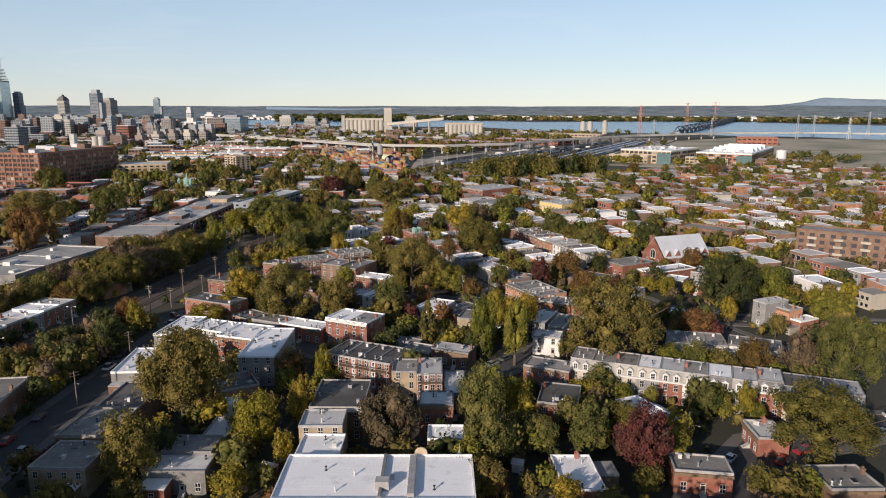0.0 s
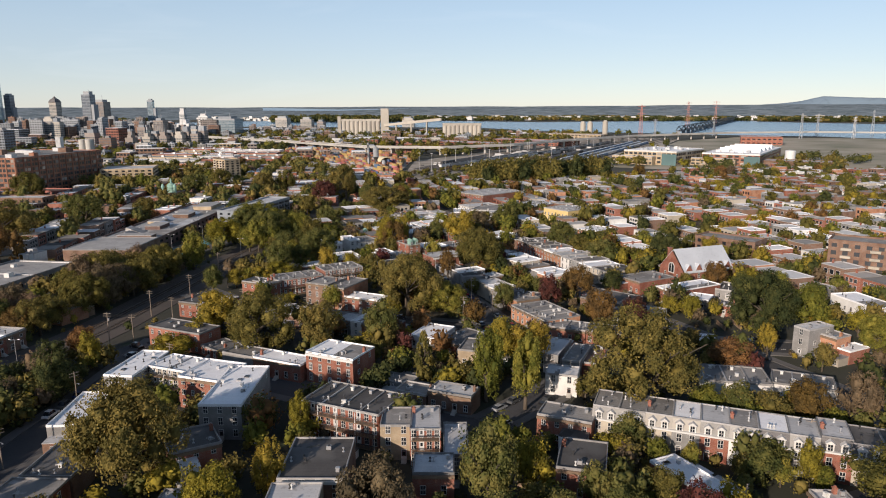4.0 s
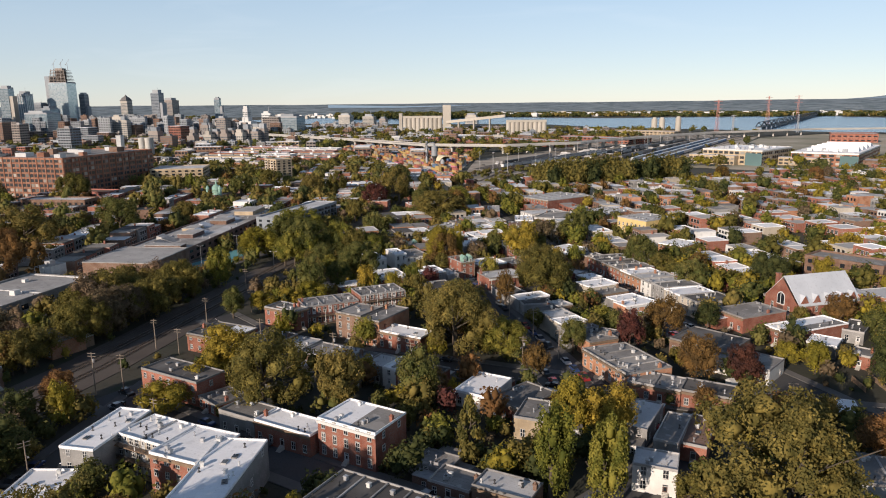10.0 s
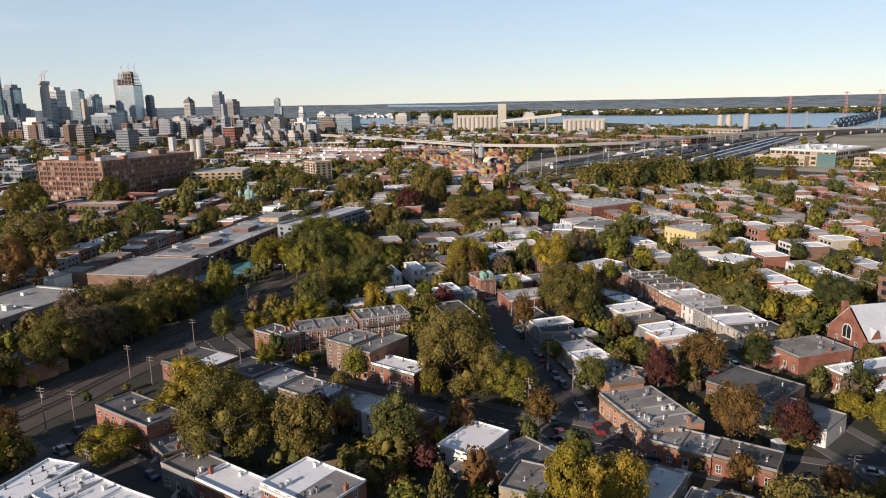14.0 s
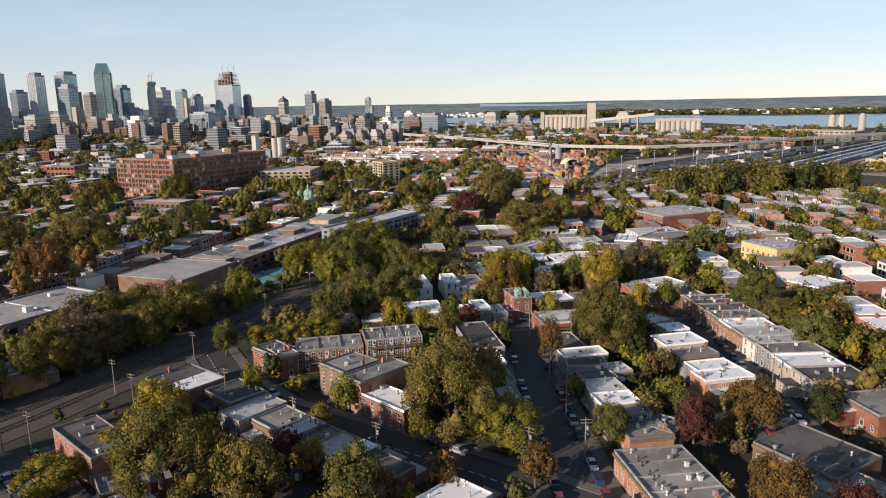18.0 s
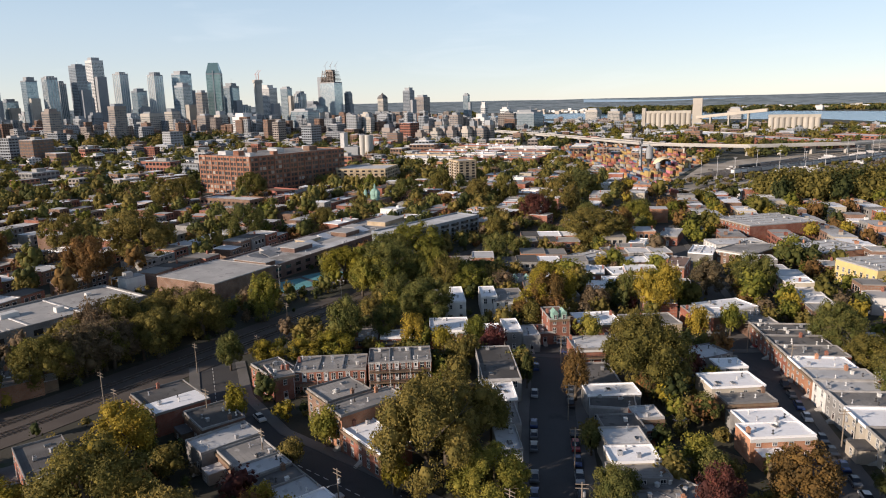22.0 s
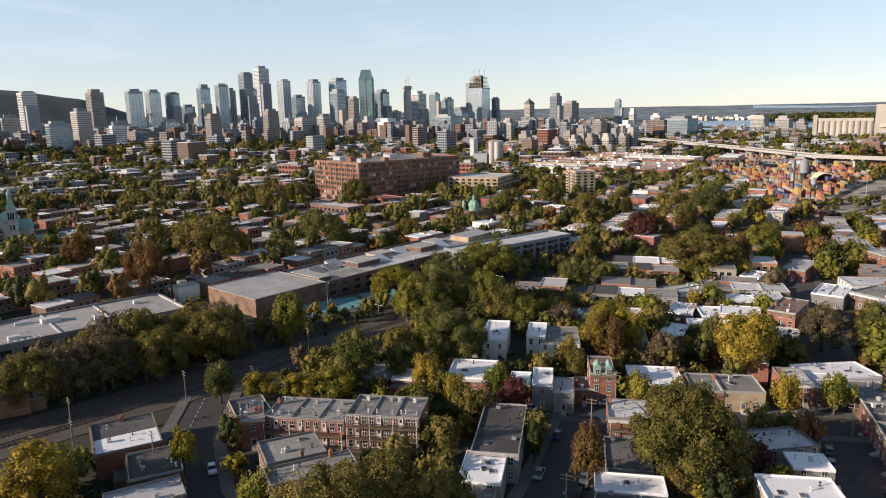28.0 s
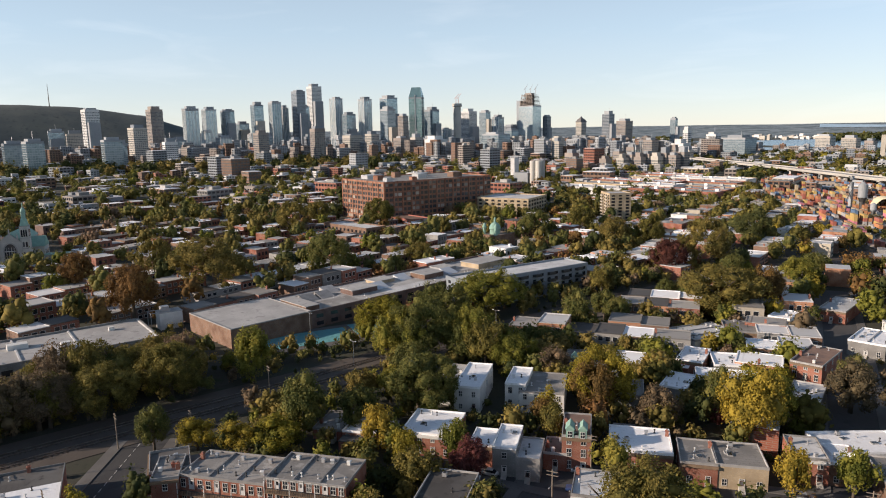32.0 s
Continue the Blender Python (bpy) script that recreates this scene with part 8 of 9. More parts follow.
# the plain beyond the river closes the view; its colour holds the haze
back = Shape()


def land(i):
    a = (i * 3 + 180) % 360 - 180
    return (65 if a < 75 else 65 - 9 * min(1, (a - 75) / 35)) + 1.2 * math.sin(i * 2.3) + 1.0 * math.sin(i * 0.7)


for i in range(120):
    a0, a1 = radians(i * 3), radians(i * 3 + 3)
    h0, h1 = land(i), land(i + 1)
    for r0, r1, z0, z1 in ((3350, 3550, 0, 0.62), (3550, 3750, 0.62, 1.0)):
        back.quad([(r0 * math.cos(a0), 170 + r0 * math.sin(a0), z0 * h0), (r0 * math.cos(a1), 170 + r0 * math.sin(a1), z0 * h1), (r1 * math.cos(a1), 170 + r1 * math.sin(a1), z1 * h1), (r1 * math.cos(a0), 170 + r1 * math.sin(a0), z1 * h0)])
setting("backdrop", back, "distance", "low wooded plain on the horizon with haze in its colour", "backdrop")
# far water laid on the plain's slope, its paleness painted in
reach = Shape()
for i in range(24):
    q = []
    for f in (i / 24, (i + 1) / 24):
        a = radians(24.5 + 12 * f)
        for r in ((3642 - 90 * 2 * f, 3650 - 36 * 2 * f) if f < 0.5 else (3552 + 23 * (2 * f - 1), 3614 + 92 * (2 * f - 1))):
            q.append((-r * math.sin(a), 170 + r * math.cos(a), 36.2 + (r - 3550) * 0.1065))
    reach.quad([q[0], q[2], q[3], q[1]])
setting("far_reach", reach, "pale_water", "far reach of the river, pale haze painted in its colour", "water")
mast = thing("radio_mast", -2860, -13, 160, 0, "thin radio mast on the wooded hill", "mast")
part("mast", Shape().tube((0, 0, 0), (0, 0, 80), 1.8, 0.6, 6), "steel_dark", mast)

# ---------------------------------------------------------------- more trees
rg = random.Random(12)
KINDS = "oooooogggglllyyyaaddbbr"


def plant(n, box, rmin, rmax, kinds=KINDS, keep=None, gap=0.35, roads=True):
    made, tries = 0, 0
    while made < n and tries < n * 30:
        tries += 1
        x, y = rg.uniform(box[0], box[2]), rg.uniform(box[1], box[3])
        r = rg.uniform(rmin, rmax)
        if keep and not keep(x, y):
            continue
        if not in_view(x, y) or not free_spot(x, y, r * gap, roads):
            continue
        h = r * rg.uniform(1.5, 2.1)
        tree(x, y, r, h, h + rg.uniform(0.8, 2.0), rg.choice(kinds))
        made += 1


def beside(lo, hi):
    def test(x, y):
        d = near_line(x, y, RAIL)
        return lo < d < hi

    return test


def west_side(lo, hi):
    """Between lo and hi metres beyond the railway, on its far side."""

    def test(x, y):
        for (ax, ay), (bx, by) in zip(RAIL, RAIL[1:]):
            if ay <= y < by:
                return lo < ax + (bx - ax) * (y - ay) / (by - ay) - x < hi
        return False

    return test


def open_lot(x, y):
    """The bare strip between the railway and the houses."""
    return 136 < y < 206 and x > -160 and near_line(x, y, RAIL) < 26


plant(34, (-215, 140, -140, 206), 4.2, 6.3, "ooooooogb", west_side(10, 34), 0.3)
plant(9, (-215, 60, -118, 140), 4.0, 6.0, "oooabg", west_side(12, 30))
plant(22, (-190, 250, -120, 440), 3.5, 6, "oogggll", beside(10, 24))
plant(26, (-165, 60, -105, 132), 3.0, 5.0, "oodyalb", beside(8, 40))
plant(34, (-110, 60, 60, 240), 2.4, 3.8, "oogglyya", None, 0.25)
plant(26, (-140, 235, 40, 330), 2.6, 4.2, KINDS, None, 0.25)


def woods(name, n, place, size, mat, say, seed, m=46):
    """A mass of trees past counting, each of several lobes of leaf clumps; leaves grow with the crown."""
    r0 = np.random.default_rng(seed)
    ps, ns, cs, ks = [], [], [], []
    lobes = 11 if m > 160 else 8 if m > 80 else 6
    clumps = 6 if m > 160 else 4
    for _ in range(n):
        x, y, r, h = place(r0)
        p, nor, c, k = lumpy(r0, lobes, clumps, max(2, m // (lobes * clumps)))
        p = p * (r, r, h * 0.5) + (x, y, h * 0.55)
        p[:, 2] = np.maximum(p[:, 2], 0.2)
        ps.append(p)
        ns.append(nor)
        cs.append(c * (r, r, h * 0.5) + (x, y, h * 0.55))
        ks.append(k * 1.0 * (r, r, h * 0.5))
    core = (np.concatenate(cs), np.concatenate(ks))
    return tagged(new(name, leaf_faces(name, np.concatenate(ps), np.concatenate(ns), size, LEAF[mat], r0, core)), say, "trees", "", "stuff")


def canopy(poly, rmin, rmax, reach=0.35):
    xs, ys = [p[0] for p in poly], [p[1] for p in poly]

    def place(q):
        while True:
            x, y, r = q.uniform(min(xs), max(xs)), q.uniform(min(ys), max(ys)), q.uniform(rmin, rmax)
            if inside(x, y, poly) and in_view(x, y) and free_spot(x, y, r * reach):
                return x, y, r, r * q.uniform(1.7, 2.3)

    return place


for i, (m, n, k) in enumerate((("o", 190, 5.7), ("g", 130, 5.4), ("l", 135, 5.2), ("y", 140, 4.6), ("a", 62, 5.0), ("b", 26, 5.0), ("d", 56, 5.8))):
    woods("tree_canopy", n, canopy(EAST, 2.8, k, 0.2), 0.48, m, "autumn trees in the back yards between the far rows", 110 + i, 215)


def street_row(ax, ay, bx, by, n, seed, m="y"):
    """Street trees in a line, their crowns touching."""
    woods("street_trees", n, lambda q: (lambda f: (ax + (bx - ax) * f + q.uniform(-1.2, 1.2), ay + (by - ay) * f + q.uniform(-1.2, 1.2), q.uniform(2.5, 3.5), q.uniform(5.5, 7.5)))(q.random()), 0.46, m, "row of bright yellow street trees", seed, 264)


street_row(14, 340, 50, 413, 24, 301)
street_row(-58, 415, -24, 478, 20, 302)
street_row(6, 530, 46, 590, 24, 303)
street_row(-30, 470, 0, 520, 12, 304, "l")
street_row(78, 340, 118, 405, 22, 305)
tree(-11.2, 519.5, 3.2, 6, 7, "r")
tree(-39, 614, 6.5, 11, 13, "a")
tree(25, 640, 5.5, 10, 12, "a")
tree(33, 644, 5.0, 10, 12, "b")
for i, (m, n, k) in enumerate((("o", 170, 6.8), ("g", 110, 6.6), ("l", 40, 6), ("a", 30, 5.5), ("d", 50, 6.6), ("b", 24, 6))):
    woods("tree_canopy", n, canopy(WEST, 3.4, k + 0.4, 0.28), 0.56, m, "autumn trees in the streets beyond the railway", 120 + i, 190)
for i, (m, n, k) in enumerate((("o", 22, 4.6), ("g", 16, 4.4), ("l", 10, 4.0), ("y", 9, 3.6), ("b", 5, 3.6))):
    woods("tree_canopy", n, canopy(GAP, 2.0, k, 0.22), 0.42, m, "autumn trees between the rows beside the tracks", 260 + i, 215)
for i, (m, n, k) in enumerate((("o", 34, 5.5), ("g", 26, 5.5), ("d", 16, 6), ("a", 8, 5))):
    woods("tree_canopy", n, canopy(NOOK, 2.6, k, 0.22), 0.46, m, "autumn trees beyond the school", 230 + i, 150)
for i, (m, n, k) in enumerate((("o", 110, 6.0), ("g", 60, 5.6), ("y", 40, 4.5), ("d", 60, 6), ("a", 16, 5))):
    woods("tree_canopy", n, canopy(HOLLOW, 2.6, k, 0.22), 0.5, m, "autumn trees between the railway and the container yard", 210 + i, 130)
# trees added out of view, only for the shade they throw forward
for i, (m, n) in enumerate((("o", 60), ("g", 50))):
    woods("tree_canopy", n, lambda q: (q.uniform(-3, 96), q.uniform(30, 54), q.uniform(4, 6), q.uniform(16, 21)), 0.6, m, "tall unseen trees added behind to shade the near yards", 155 + i, 200)
for i, (m, n) in enumerate((("o", 50), ("g", 40), ("d", 40))):
    woods("tree_canopy", n, lambda q: (q.uniform(-185, -62), q.uniform(2, 50), q.uniform(4, 6.5), q.uniform(12, 19)), 0.5, m, "tall unseen trees added behind to shade the near yards", 145 + i, 150)
for i, (m, n) in enumerate((("o", 110), ("g", 80), ("y", 40), ("b", 40))):
    woods("tree_canopy", n, lambda q: (q.uniform(-170, 60), q.uniform(-110, 48), q.uniform(3, 6), q.uniform(9, 15)), 0.7, m, "unseen trees added behind to cast shade forward", 140 + i, 90)
woods("tree_canopy", 60, lambda q: (lambda f: (-150 + 82 * f + q.uniform(-9, 9), 515 + 92 * f + q.uniform(-9, 9), q.uniform(6, 9), q.uniform(15, 22)))(q.random()), 0.8, "o", "belt of tall trees before the railway yard", 150, 380)
woods("tree_canopy", 30, lambda q: (lambda f: (-150 + 82 * f + q.uniform(-9, 9), 515 + 92 * f + q.uniform(-9, 9), q.uniform(6, 9), q.uniform(15, 22)))(q.random()), 0.8, "d", "belt of tall trees before the railway yard", 151, 380)


def far_belt(a0, a1, r0, r1):
    def place(q):
        while True:
            a, r = math.radians(q.uniform(a0, a1)), math.sqrt(q.uniform(r0 * r0, r1 * r1))
            x, y = -r * math.sin(a), 170 + r * math.cos(a)
            if free_spot(x, y, 2, False) and not inside(x, y, PARK) and near_line(x, y, [(-200, 640), (-110, 1400)]) > 95 and near_line(x, y, HIGHWAY) > 16 and not (y > 1500 and x > -1300 and y < 2900) and not (x > -45 and 900 < y):
                return x, y, q.uniform(5, 9), q.uniform(7, 13)

    return place


for i, (m, n) in enumerate((("o", 585), ("g", 410), ("l", 131), ("a", 109), ("d", 307))):
    woods("far_trees", n, far_belt(38, 102, 480, 1500), 1.7, m, "distant autumn trees between the city blocks", 30 + i)
for i, (m, n) in enumerate((("d", 190), ("o", 130), ("g", 60))):
    woods("far_trees", n, lambda q: (lambda a, r: (-r * math.sin(a), 170 + r * math.cos(a), q.uniform(8, 15), q.uniform(15, 22)))(math.radians(q.uniform(66, 101)), q.uniform(1080, 1380)), 2.2, m, "dark wooded belt before downtown", 60 + i, 90)
for i, (m, n) in enumerate((("g", 70), ("o", 70), ("b", 40))):
    woods("trackside_bushes", n, lambda q: (lambda f, u: (-212 + 62 * f + u, 520 + 330 * f + q.uniform(-8, 8), q.uniform(1.5, 3.4), q.uniform(2, 4.5)))(q.random(), q.choice((-34.0, -18.0, 4.0, 22.0)) + q.uniform(-2.5, 2.5)), 0.8, m, "weedy bushes between the tracks of the yard", 290 + i)
for i, (m, n) in enumerate((("o", 320), ("g", 180), ("y", 100), ("d", 110))):
    woods("far_trees", n, far_belt(-14, 40, 560, 1500), 1.7, m, "distant autumn trees round the railway yard", 50 + i)
for i, (m, n) in enumerate((("d", 300), ("o", 240))):
    woods("far_shore_trees", n, lambda q: (lambda a, r: (-r * math.sin(a), 170 + r * math.cos(a), q.uniform(9, 20), q.uniform(7, 12)))(math.radians(q.uniform(45, 88)), q.uniform(1900, 3350)), 5.0, m, "distant woods beyond downtown", 75 + i)
for i, (m, n) in enumerate((("d", 540), ("o", 300))):
    woods("far_shore_trees", n, lambda q: (lambda a, r: (-r * math.sin(a), 170 + r * math.cos(a), q.uniform(14, 28), q.uniform(8, 14)))(math.radians(q.uniform(-16, 36)), q.uniform(2750, 3400)), 7.0, m, "distant woods on the far shore of the river", 70 + i)
for i, (m, n) in enumerate((("d", 150), ("o", 80))):
    woods("island_trees", n, lambda q: (lambda a, r: (-r * math.sin(a), 170 + r * math.cos(a), q.uniform(12, 22), q.uniform(14, 24)))(math.radians(q.uniform(25, 36)), q.uniform(2560, 3100)), 6.0, m, "dark woods of an island in the river", 80 + i)


# pale houses and works scattered on the far shore
sh = Shape()
for i in range(900):
    a, r = (radians(rg.uniform(-16, 42)), rg.uniform(2850, 3400)) if i < 420 else (radians(rg.uniform(46, 84)), rg.uniform(1900, 3350))
    x, y, w = -r * math.sin(a), 170 + r * math.cos(a), rg.uniform(5, 26)
    sh.box(x, y, 0, x + w, y + 12, rg.uniform(6, 16) if i < 420 else rg.uniform(4, 10), rg.choice((0, 0, 1)) if i < 420 else rg.choice((1, 2, 2)))
tagged(new("far_shore_town", sh.mesh("far_shore_town", ["tower_white", "tower_stone", "tower_grey"])), "pale houses of the far shore", "buildings", "", "stuff")


def yard_spot(box, rmin, rmax, reach, keep=None):
    def place(q):
        while True:
            x, y, r = q.uniform(box[0], box[2]), q.uniform(box[1], box[3]), q.uniform(rmin, rmax)
            if free_spot(x, y, r * reach) and in_view(x, y) and (keep is None or keep(x, y)):
                return x, y, r, r * q.uniform(1.5, 2.4)

    return place


for i in range(8):
    tree(3 + 6.7 * i + rg.uniform(-1, 1), 127.8, rg.uniform(1.5, 2.3), 4.4, 5.4, rg.choice("olgy"))
NEAR = (-118, 45, 80, 330)
for i, (m, n) in enumerate((("o", 168), ("g", 107), ("l", 67), ("y", 51), ("a", 28), ("d", 67), ("b", 34), ("r", 9))):
    woods("yard_trees", n, yard_spot(NEAR, 1.7, 3.9, 0.27), 0.38, m, "small autumn trees crowding the back yards", 170 + i, 250)
for i, (m, n) in enumerate((("d", 22), ("o", 10))):
    woods("yard_trees", n, yard_spot((-62, 116, -16, 150), 1.8, 3.4, 0.27), 0.36, m, "dark trees in the shaded yards between the houses", 280 + i, 220)
CORRIDOR = (-215, 40, -92, 430)
for i, (m, n) in enumerate((("o", 180), ("g", 110), ("d", 70), ("b", 40), ("l", 60), ("a", 14))):
    woods("trackside_bushes", n, yard_spot(CORRIDOR, 1.6, 3.6, 0.3, lambda x, y: 9 < near_line(x, y, RAIL) < 45 and not open_lot(x, y)), 0.32, m, "dense bushes and young trees along the railway", 190 + i, 190)
for i, (m, n) in enumerate((("d", 49), ("o", 42), ("b", 14))):
    woods("trackside_bushes", n, yard_spot((-152, 66, -106, 132), 2.2, 4.0, 0.3), 0.34, m, "dense dark trees beside the railway", 250 + i, 210)
for i, (m, n) in enumerate((("o", 380), ("g", 320), ("y", 80), ("d", 300), ("b", 160))):
    woods("shrubs", n, yard_spot((-230, 50, 90, 420), 0.6, 1.7, 0.2), 0.24, m, "low shrubs and hedges in the back yards", 90 + i)
# ---------------------------------------------------------------- parked cars
def car_body(L, W, H):
    """Side outline swept across the width, narrower at the glass: body with bonnet, cabin and boot."""
    s = Shape()
    low = [(-L / 2, 0.32), (-L / 2, 0.72), (-L * 0.46, 0.86), (-L * 0.2, 0.95), (L * 0.2, 0.98), (L * 0.46, 0.92), (L / 2, 0.78), (L / 2, 0.32)]
    n = len(low)
    for y in (-W / 2, W / 2):
        s.v += [(x, y * (0.94 if z > 0.85 else 1), z) for x, z in low]
    s.f += [tuple(range(n)), tuple(range(2 * n - 1, n - 1, -1))] + [(i, (i + 1) % n, n + (i + 1) % n, n + i) for i in range(n)]
    s.m += [0] * (n + 2)
    return s


def car_top(L, W, H):
    s = Shape()
    b, t = (-L * 0.24, L * 0.4), (-L * 0.08, L * 0.26)
    z0, z1 = 0.94, H
    s.v += [(b[0], -W * 0.46, z0), (b[1], -W * 0.46, z0), (b[1], W * 0.46, z0), (b[0], W * 0.46, z0), (t[0], -W * 0.38, z1), (t[1], -W * 0.38, z1), (t[1], W * 0.38, z1), (t[0], W * 0.38, z1)]
    for q, m in (((0, 1, 5, 4), 0), ((1, 2, 6, 5), 0), ((2, 3, 7, 6), 0), ((3, 0, 4, 7), 0)):
        s.f.append(q)
        s.m.append(m)
    return s


CAR = {}
wheel_mesh = Shape().tube((0, -0.1, 0), (0, 0.1, 0), 0.32, 0.32, 12, 0).tube((0, -0.11, 0), (0, 0.11, 0), 0.19, 0.19, 8, 1).mesh("wheel", ["rubber", "steel_light"])
CAR_KINDS = {"sedan": (4.6, 1.8, 1.45), "hatch": (4.1, 1.75, 1.5), "suv": (4.7, 1.9, 1.75)}


def car(x, y, ang, kind, col):
    L, W, H = CAR_KINDS[kind]
    if (kind, col) not in CAR:
        roof = Shape().box(-L * 0.08, -W * 0.38, H - 0.03, L * 0.26, W * 0.38, H + 0.04, 0, 0.03)
        CAR[(kind, col)] = (car_body(L, W, H).mesh("body", ["car_" + col]), car_top(L, W, H).mesh("windows", ["pane"]), roof.mesh("roof", ["car_" + col]))
    t = thing("car", x, y, 0.05, ang, f"parked {col} {'estate car' if kind == 'suv' else 'hatchback' if kind == 'hatch' else 'saloon'} beside the kerb", "car", "parked cars", unit=U)
    for me, nm in zip(CAR[(kind, col)], ("body", "cabin_glass", "roof")):
        part(nm, me, None, t)
    for u in (-L * 0.3, L * 0.3):
        for v in (-W * 0.46, W * 0.46):
            part("wheel", wheel_mesh, None, t, at=pose(u, v, 0.31))


rg = random.Random(33)


def park(line, half, side, gap, skip, most=99):
    """Cars nose to tail along one kerb of a street, with gaps."""
    n = 0
    for (ax, ay), (bx, by) in zip(line, line[1:]):
        a, b = Vector((ax, ay)), Vector((bx, by))
        d = (b - a).normalized()
        nn = Vector((-d.y, d.x)) * side * (half - 0.9)
        u = 3.5
        while u < (b - a).length - 4 and n < most:
            if rg.random() > skip:
                p = a + d * u + nn
                car(p.x, p.y, math.degrees(math.atan2(d.y, d.x)) + (180 if side > 0 else 0) + rg.uniform(-1.5, 1.5), rg.choice(("sedan", "hatch", "suv")), rg.choice(("white", "silver", "black", "grey", "black", "grey", "blue", "red")))
                n += 1
            u += 4.5 + rg.uniform(0, gap)


for nm, l, r in (("first_street", 0.25, 0.3), ("second_street", 0.3, 0.3), ("cross_street", 0.7, 0.75), ("terrace_street", 0.6, 0.55), ("end_street", 0.6, 0.6), ("front_street", 0.75, 0.75), ("west_street", 0.7, 0.7)):
    line, half = STREETS[nm]
    park(line, half, 1, 1.0, l, 10)
    park(line, half, -1, 1.0, r, 10)


# ---------------------------------------------------------------- poles, lamps and wires
def utility_pole(x, y, ang, h=11.0, lamp_arm=False, can=True):
    t = thing("utility_pole", x, y, 0, ang, "weathered wooden utility pole with crossarms" + (" and a transformer can" if can else ""), "pole", "utility poles", unit=U)
    part("shaft", Shape().tube((0, 0, -0.2), (0, 0, h), 0.17, 0.11, 8), "pole_wood", t)
    for z in (h - 0.5, h - 1.3):
        part("crossarm", Shape().box(-1.2, -0.06, z, 1.2, 0.06, z + 0.12), "pole_wood", t)
    if can:
        part("transformer", turned([(0.28, 0), (0.3, 0.05), (0.3, 0.85), (0.2, 0.95)], 10), "steel_light", t, at=pose(0.42, 0, h - 2.9))
    if lamp_arm:
        part("lamp_arm", Shape().tube((0, 0, h - 3.2), (0, -2.0, h - 2.8), 0.04, 0.03, 6), "steel_light", t)
        part("lamp_head", Shape().box(-0.12, -2.5, h - 2.9, 0.12, -1.95, h - 2.76), "steel_light", t)


def wire(a, b, sag=0.6):
    s = Shape()
    p = [Vector(a).lerp(Vector(b), i / 6) - Vector((0, 0, sag * 4 * (i / 6) * (1 - i / 6))) for i in range(7)]
    s.path(p, 0.025)
    ob = new("overhead_wire", s.mesh("overhead_wire", ["rubber"]))
    tagged(ob, "thin black overhead wire between utility poles", "wire", "overhead wires")


POLES = [(-126, 139.6, 12.4), (-121, 142.6, 11.5), (-137, 165.5, 10.2), (-129, 165.5, 8.6), (-141.5, 187.5, 9.4), (-156, 220, 9.2), (-137, 201, 9.0), (-113, 177.5, 10), (-171, 262, 9)]
for x, y, h in POLES:
    utility_pole(x, y, 15, h, False, h > 12)
for x, y, a in ((-44.6, 205.5, 40), (-56, 219, 40), (-68.5, 233.5, 40), (-88, 256, 40), (-95, 179.5, 5), (-74, 181.5, 5), (-51, 196.5, 5), (-26, 259, 40), (-46, 287, 40), (-66, 313, 40), (-26, 186.5, 5), (8, 193, 15), (-96, 270, 40), (-60, 296, 40), (24, 112, 70), (36, 140, 10), (-104, 132, 0), (-110, 110, 70), (-100, 85, 70)):
    x, y = nearer([(x, y)])[0]
    utility_pole(x, y, a, 9.5, True, (int(x) % 2) == 0)
for i, j in ((0, 1), (0, 2), (2, 4), (4, 5), (5, 8)):
    for o in (-1.0, 0.0, 1.0):
        (x0, y0, h0), (x1, y1, h1) = POLES[i], POLES[j]
        wire((x0 + o * 0.9, y0 + o * 0.3, h0 * U - 0.3), (x1 + o * 0.9, y1 + o * 0.3, h1 * U - 0.3), 0.5)


def street_lamp(x, y, ang, h=9.0):
    t = thing("street_lamp", x, y, 0, ang, "slim grey steel street lamp with a double arm", "street lamp", "street lamps", unit=U)
    part("mast", Shape().tube((0, 0, -0.2), (0, 0, h), 0.1, 0.06, 8), "steel_light", t)
    for sgn in (-1, 1):
        part("arm", Shape().tube((0, 0, h - 0.2), (sgn * 1.1, 0, h + 0.1), 0.04, 0.03, 6), "steel_light", t)
        part("lamp_head", Shape().box(sgn * 1.35 - 0.3, -0.14, h + 0.02, sgn * 1.35 + 0.3, 0.14, h + 0.16, 0, 0.03), "steel_light", t)


for x, y in ((-134, 120), (-163, 243), (-172, 290), (-128, 95), (-196, 240), (-198, 262)):
    street_lamp(x, y, 20, 10)


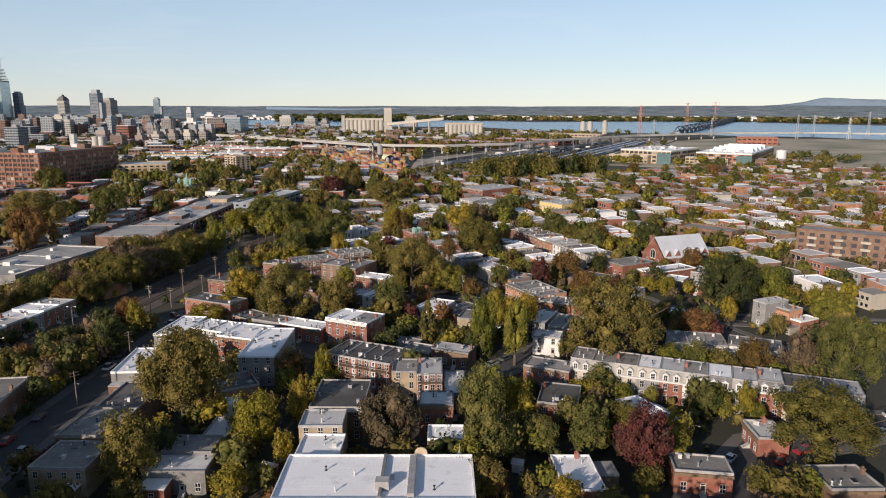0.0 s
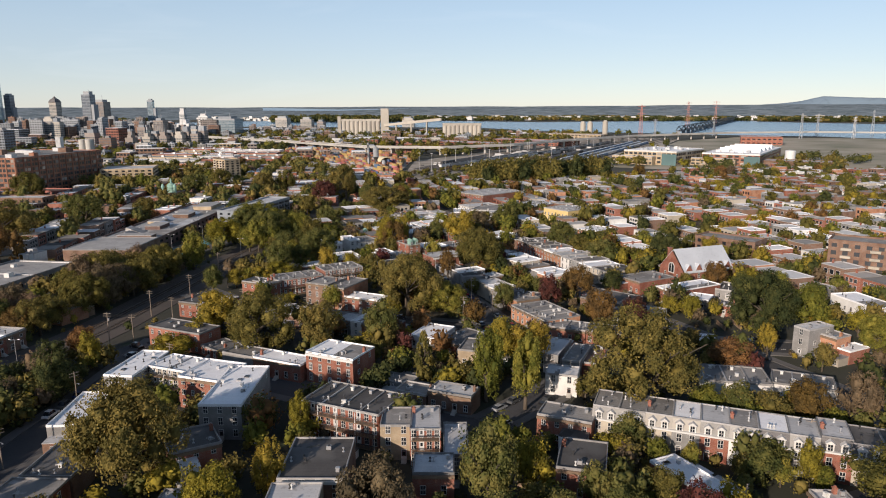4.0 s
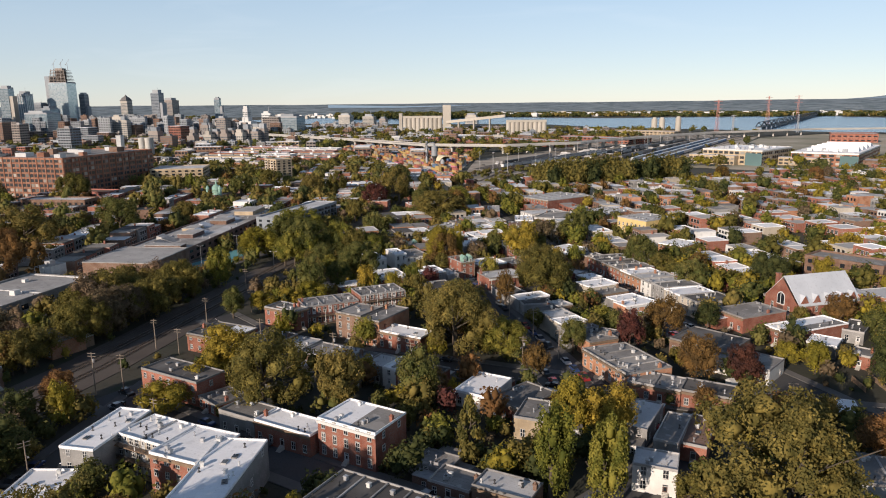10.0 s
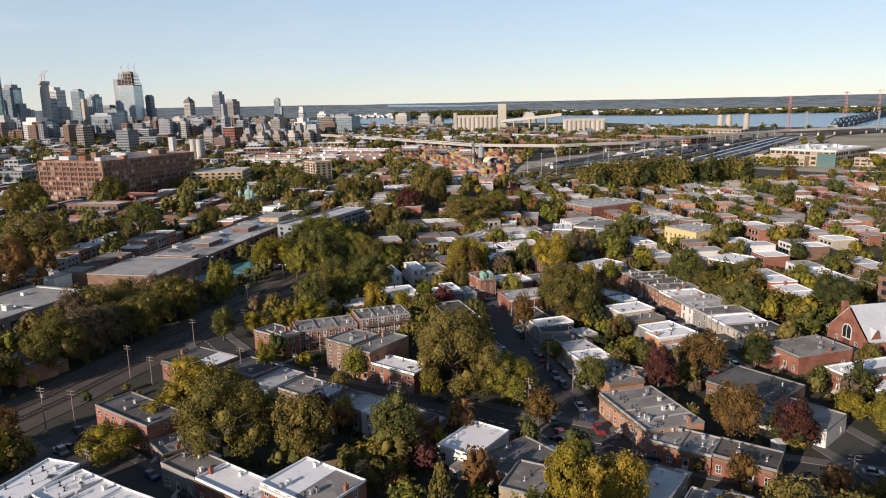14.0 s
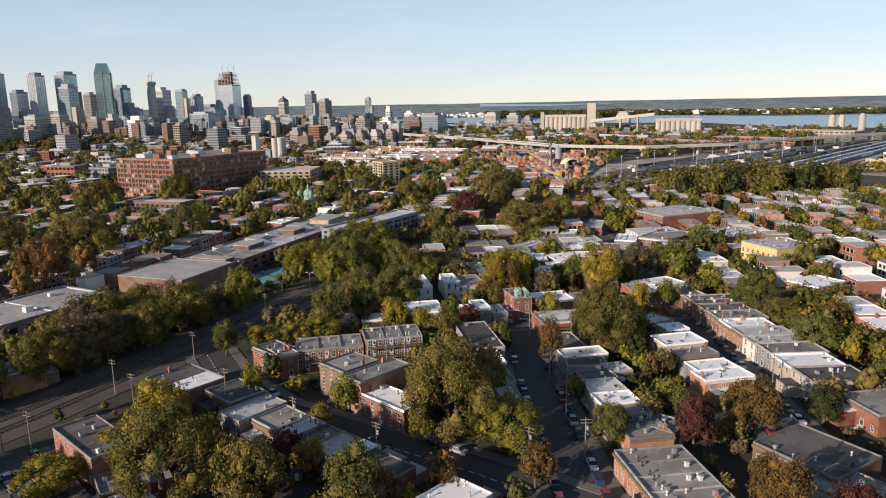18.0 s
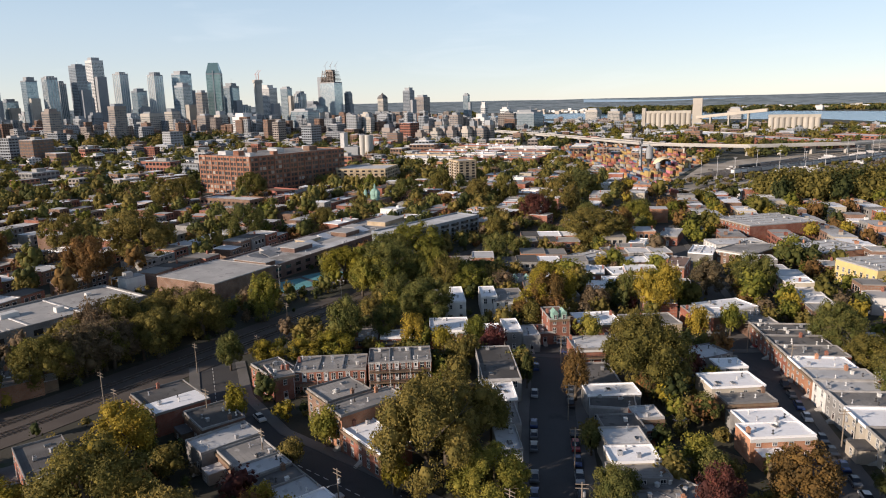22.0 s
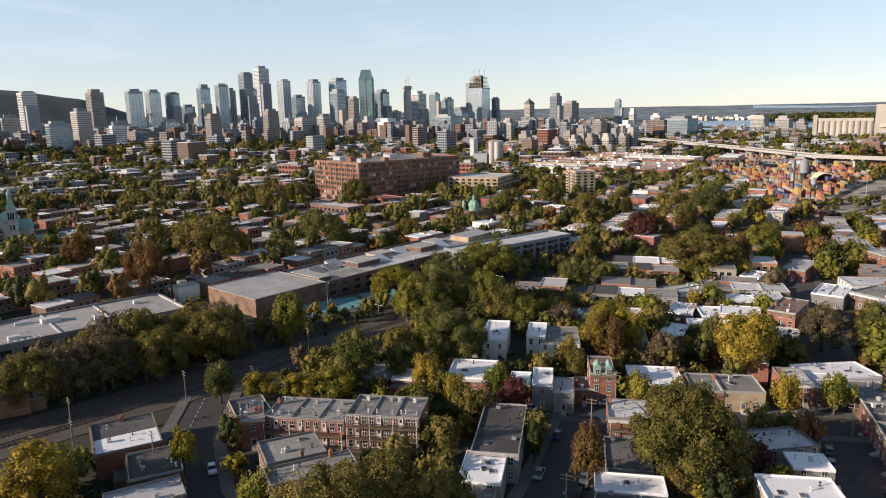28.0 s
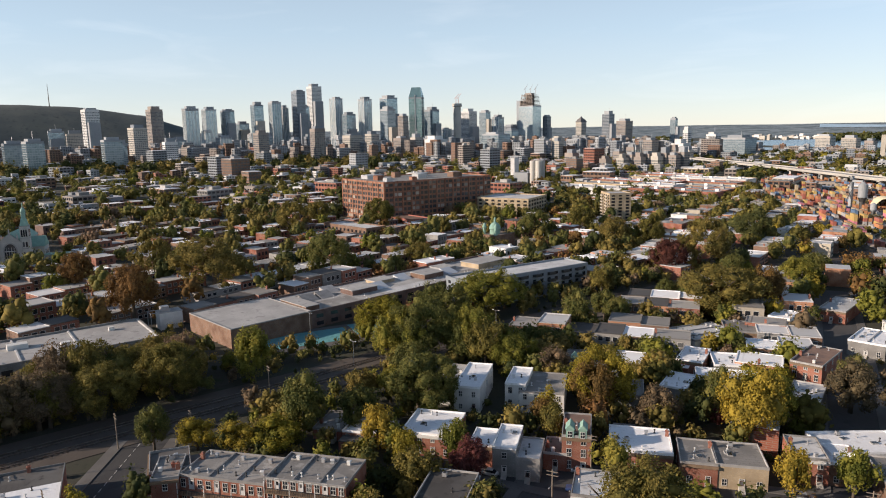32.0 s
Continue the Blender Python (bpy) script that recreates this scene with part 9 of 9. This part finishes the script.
# ---------------------------------------------------------------- back-yard sheds and fences
def shed(x, y, ang, w, d, mat):
    t = thing("garden_shed", x, y, 0, ang, "small back-yard shed with a pitched roof", "shed", "garden sheds", unit=U)
    part("wall", Shape().box(-w / 2, -d / 2, 0, w / 2, d / 2, 2.0), mat, t)
    r = Shape()
    r.v += [(-w / 2 - 0.2, -d / 2 - 0.2, 2.0), (w / 2 + 0.2, -d / 2 - 0.2, 2.0), (w / 2 + 0.2, d / 2 + 0.2, 2.0), (-w / 2 - 0.2, d / 2 + 0.2, 2.0), (-w / 2 - 0.2, 0, 2.9), (w / 2 + 0.2, 0, 2.9)]
    for q in ((0, 1, 5, 4), (2, 3, 4, 5), (0, 4, 3), (1, 2, 5), (3, 2, 1, 0)):
        r.f.append(q)
        r.m.append(0)
    part("roof", r, rg.choice(("roof_light", "roof_dark", "sill_white")), t)
    part("door", Shape().box(-0.4, -d / 2 - 0.06, 0.05, 0.4, -d / 2 - 0.005, 1.8), "door_white", t)


def fence(x, y, ang, n):
    t = thing("yard_fence", x, y, 0, ang, "weathered timber board fence between yards", "fence", "yard fences", unit=U)
    for i in range(n + 1):
        part("post", Shape().box(i * 2.0 - 0.05, -0.05, 0, i * 2.0 + 0.05, 0.05, 1.7), "timber", t)
    for i in range(n):
        part("board_panel", Shape().box(i * 2.0 + 0.06, -0.025, 0.1, i * 2.0 + 1.94, 0.025, 1.6), "timber", t)


made = 0
while made < 26:
    x, y = rg.uniform(-110, 55), rg.uniform(75, 290)
    if free_spot(x, y, 2.2) and in_view(x, y):
        shed(x, y, rg.choice((0, 20, 48)), rg.uniform(2, 3), rg.uniform(1.8, 2.6), rg.choice(("timber", "paint_white", "brick_grey", "paint_white")))
        TAKEN.append((x, y, 1, 0, 1.5, 1.5))
        made += 1
made = 0
while made < 24:
    x, y = rg.uniform(-110, 55), rg.uniform(75, 290)
    if free_spot(x, y, 4.5) and in_view(x, y):
        fence(x, y, rg.choice((0, 20, 48, 138, 110)), 4)
        made += 1


# the plan above is drawn in units of 1.25 m: bring every thing to metres
for ob in [o for o in scene.objects if o.parent is None and o.type not in ("CAMERA", "LIGHT")]:
    ob.matrix_world = Matrix.Scale(K, 4) @ ob.matrix_world
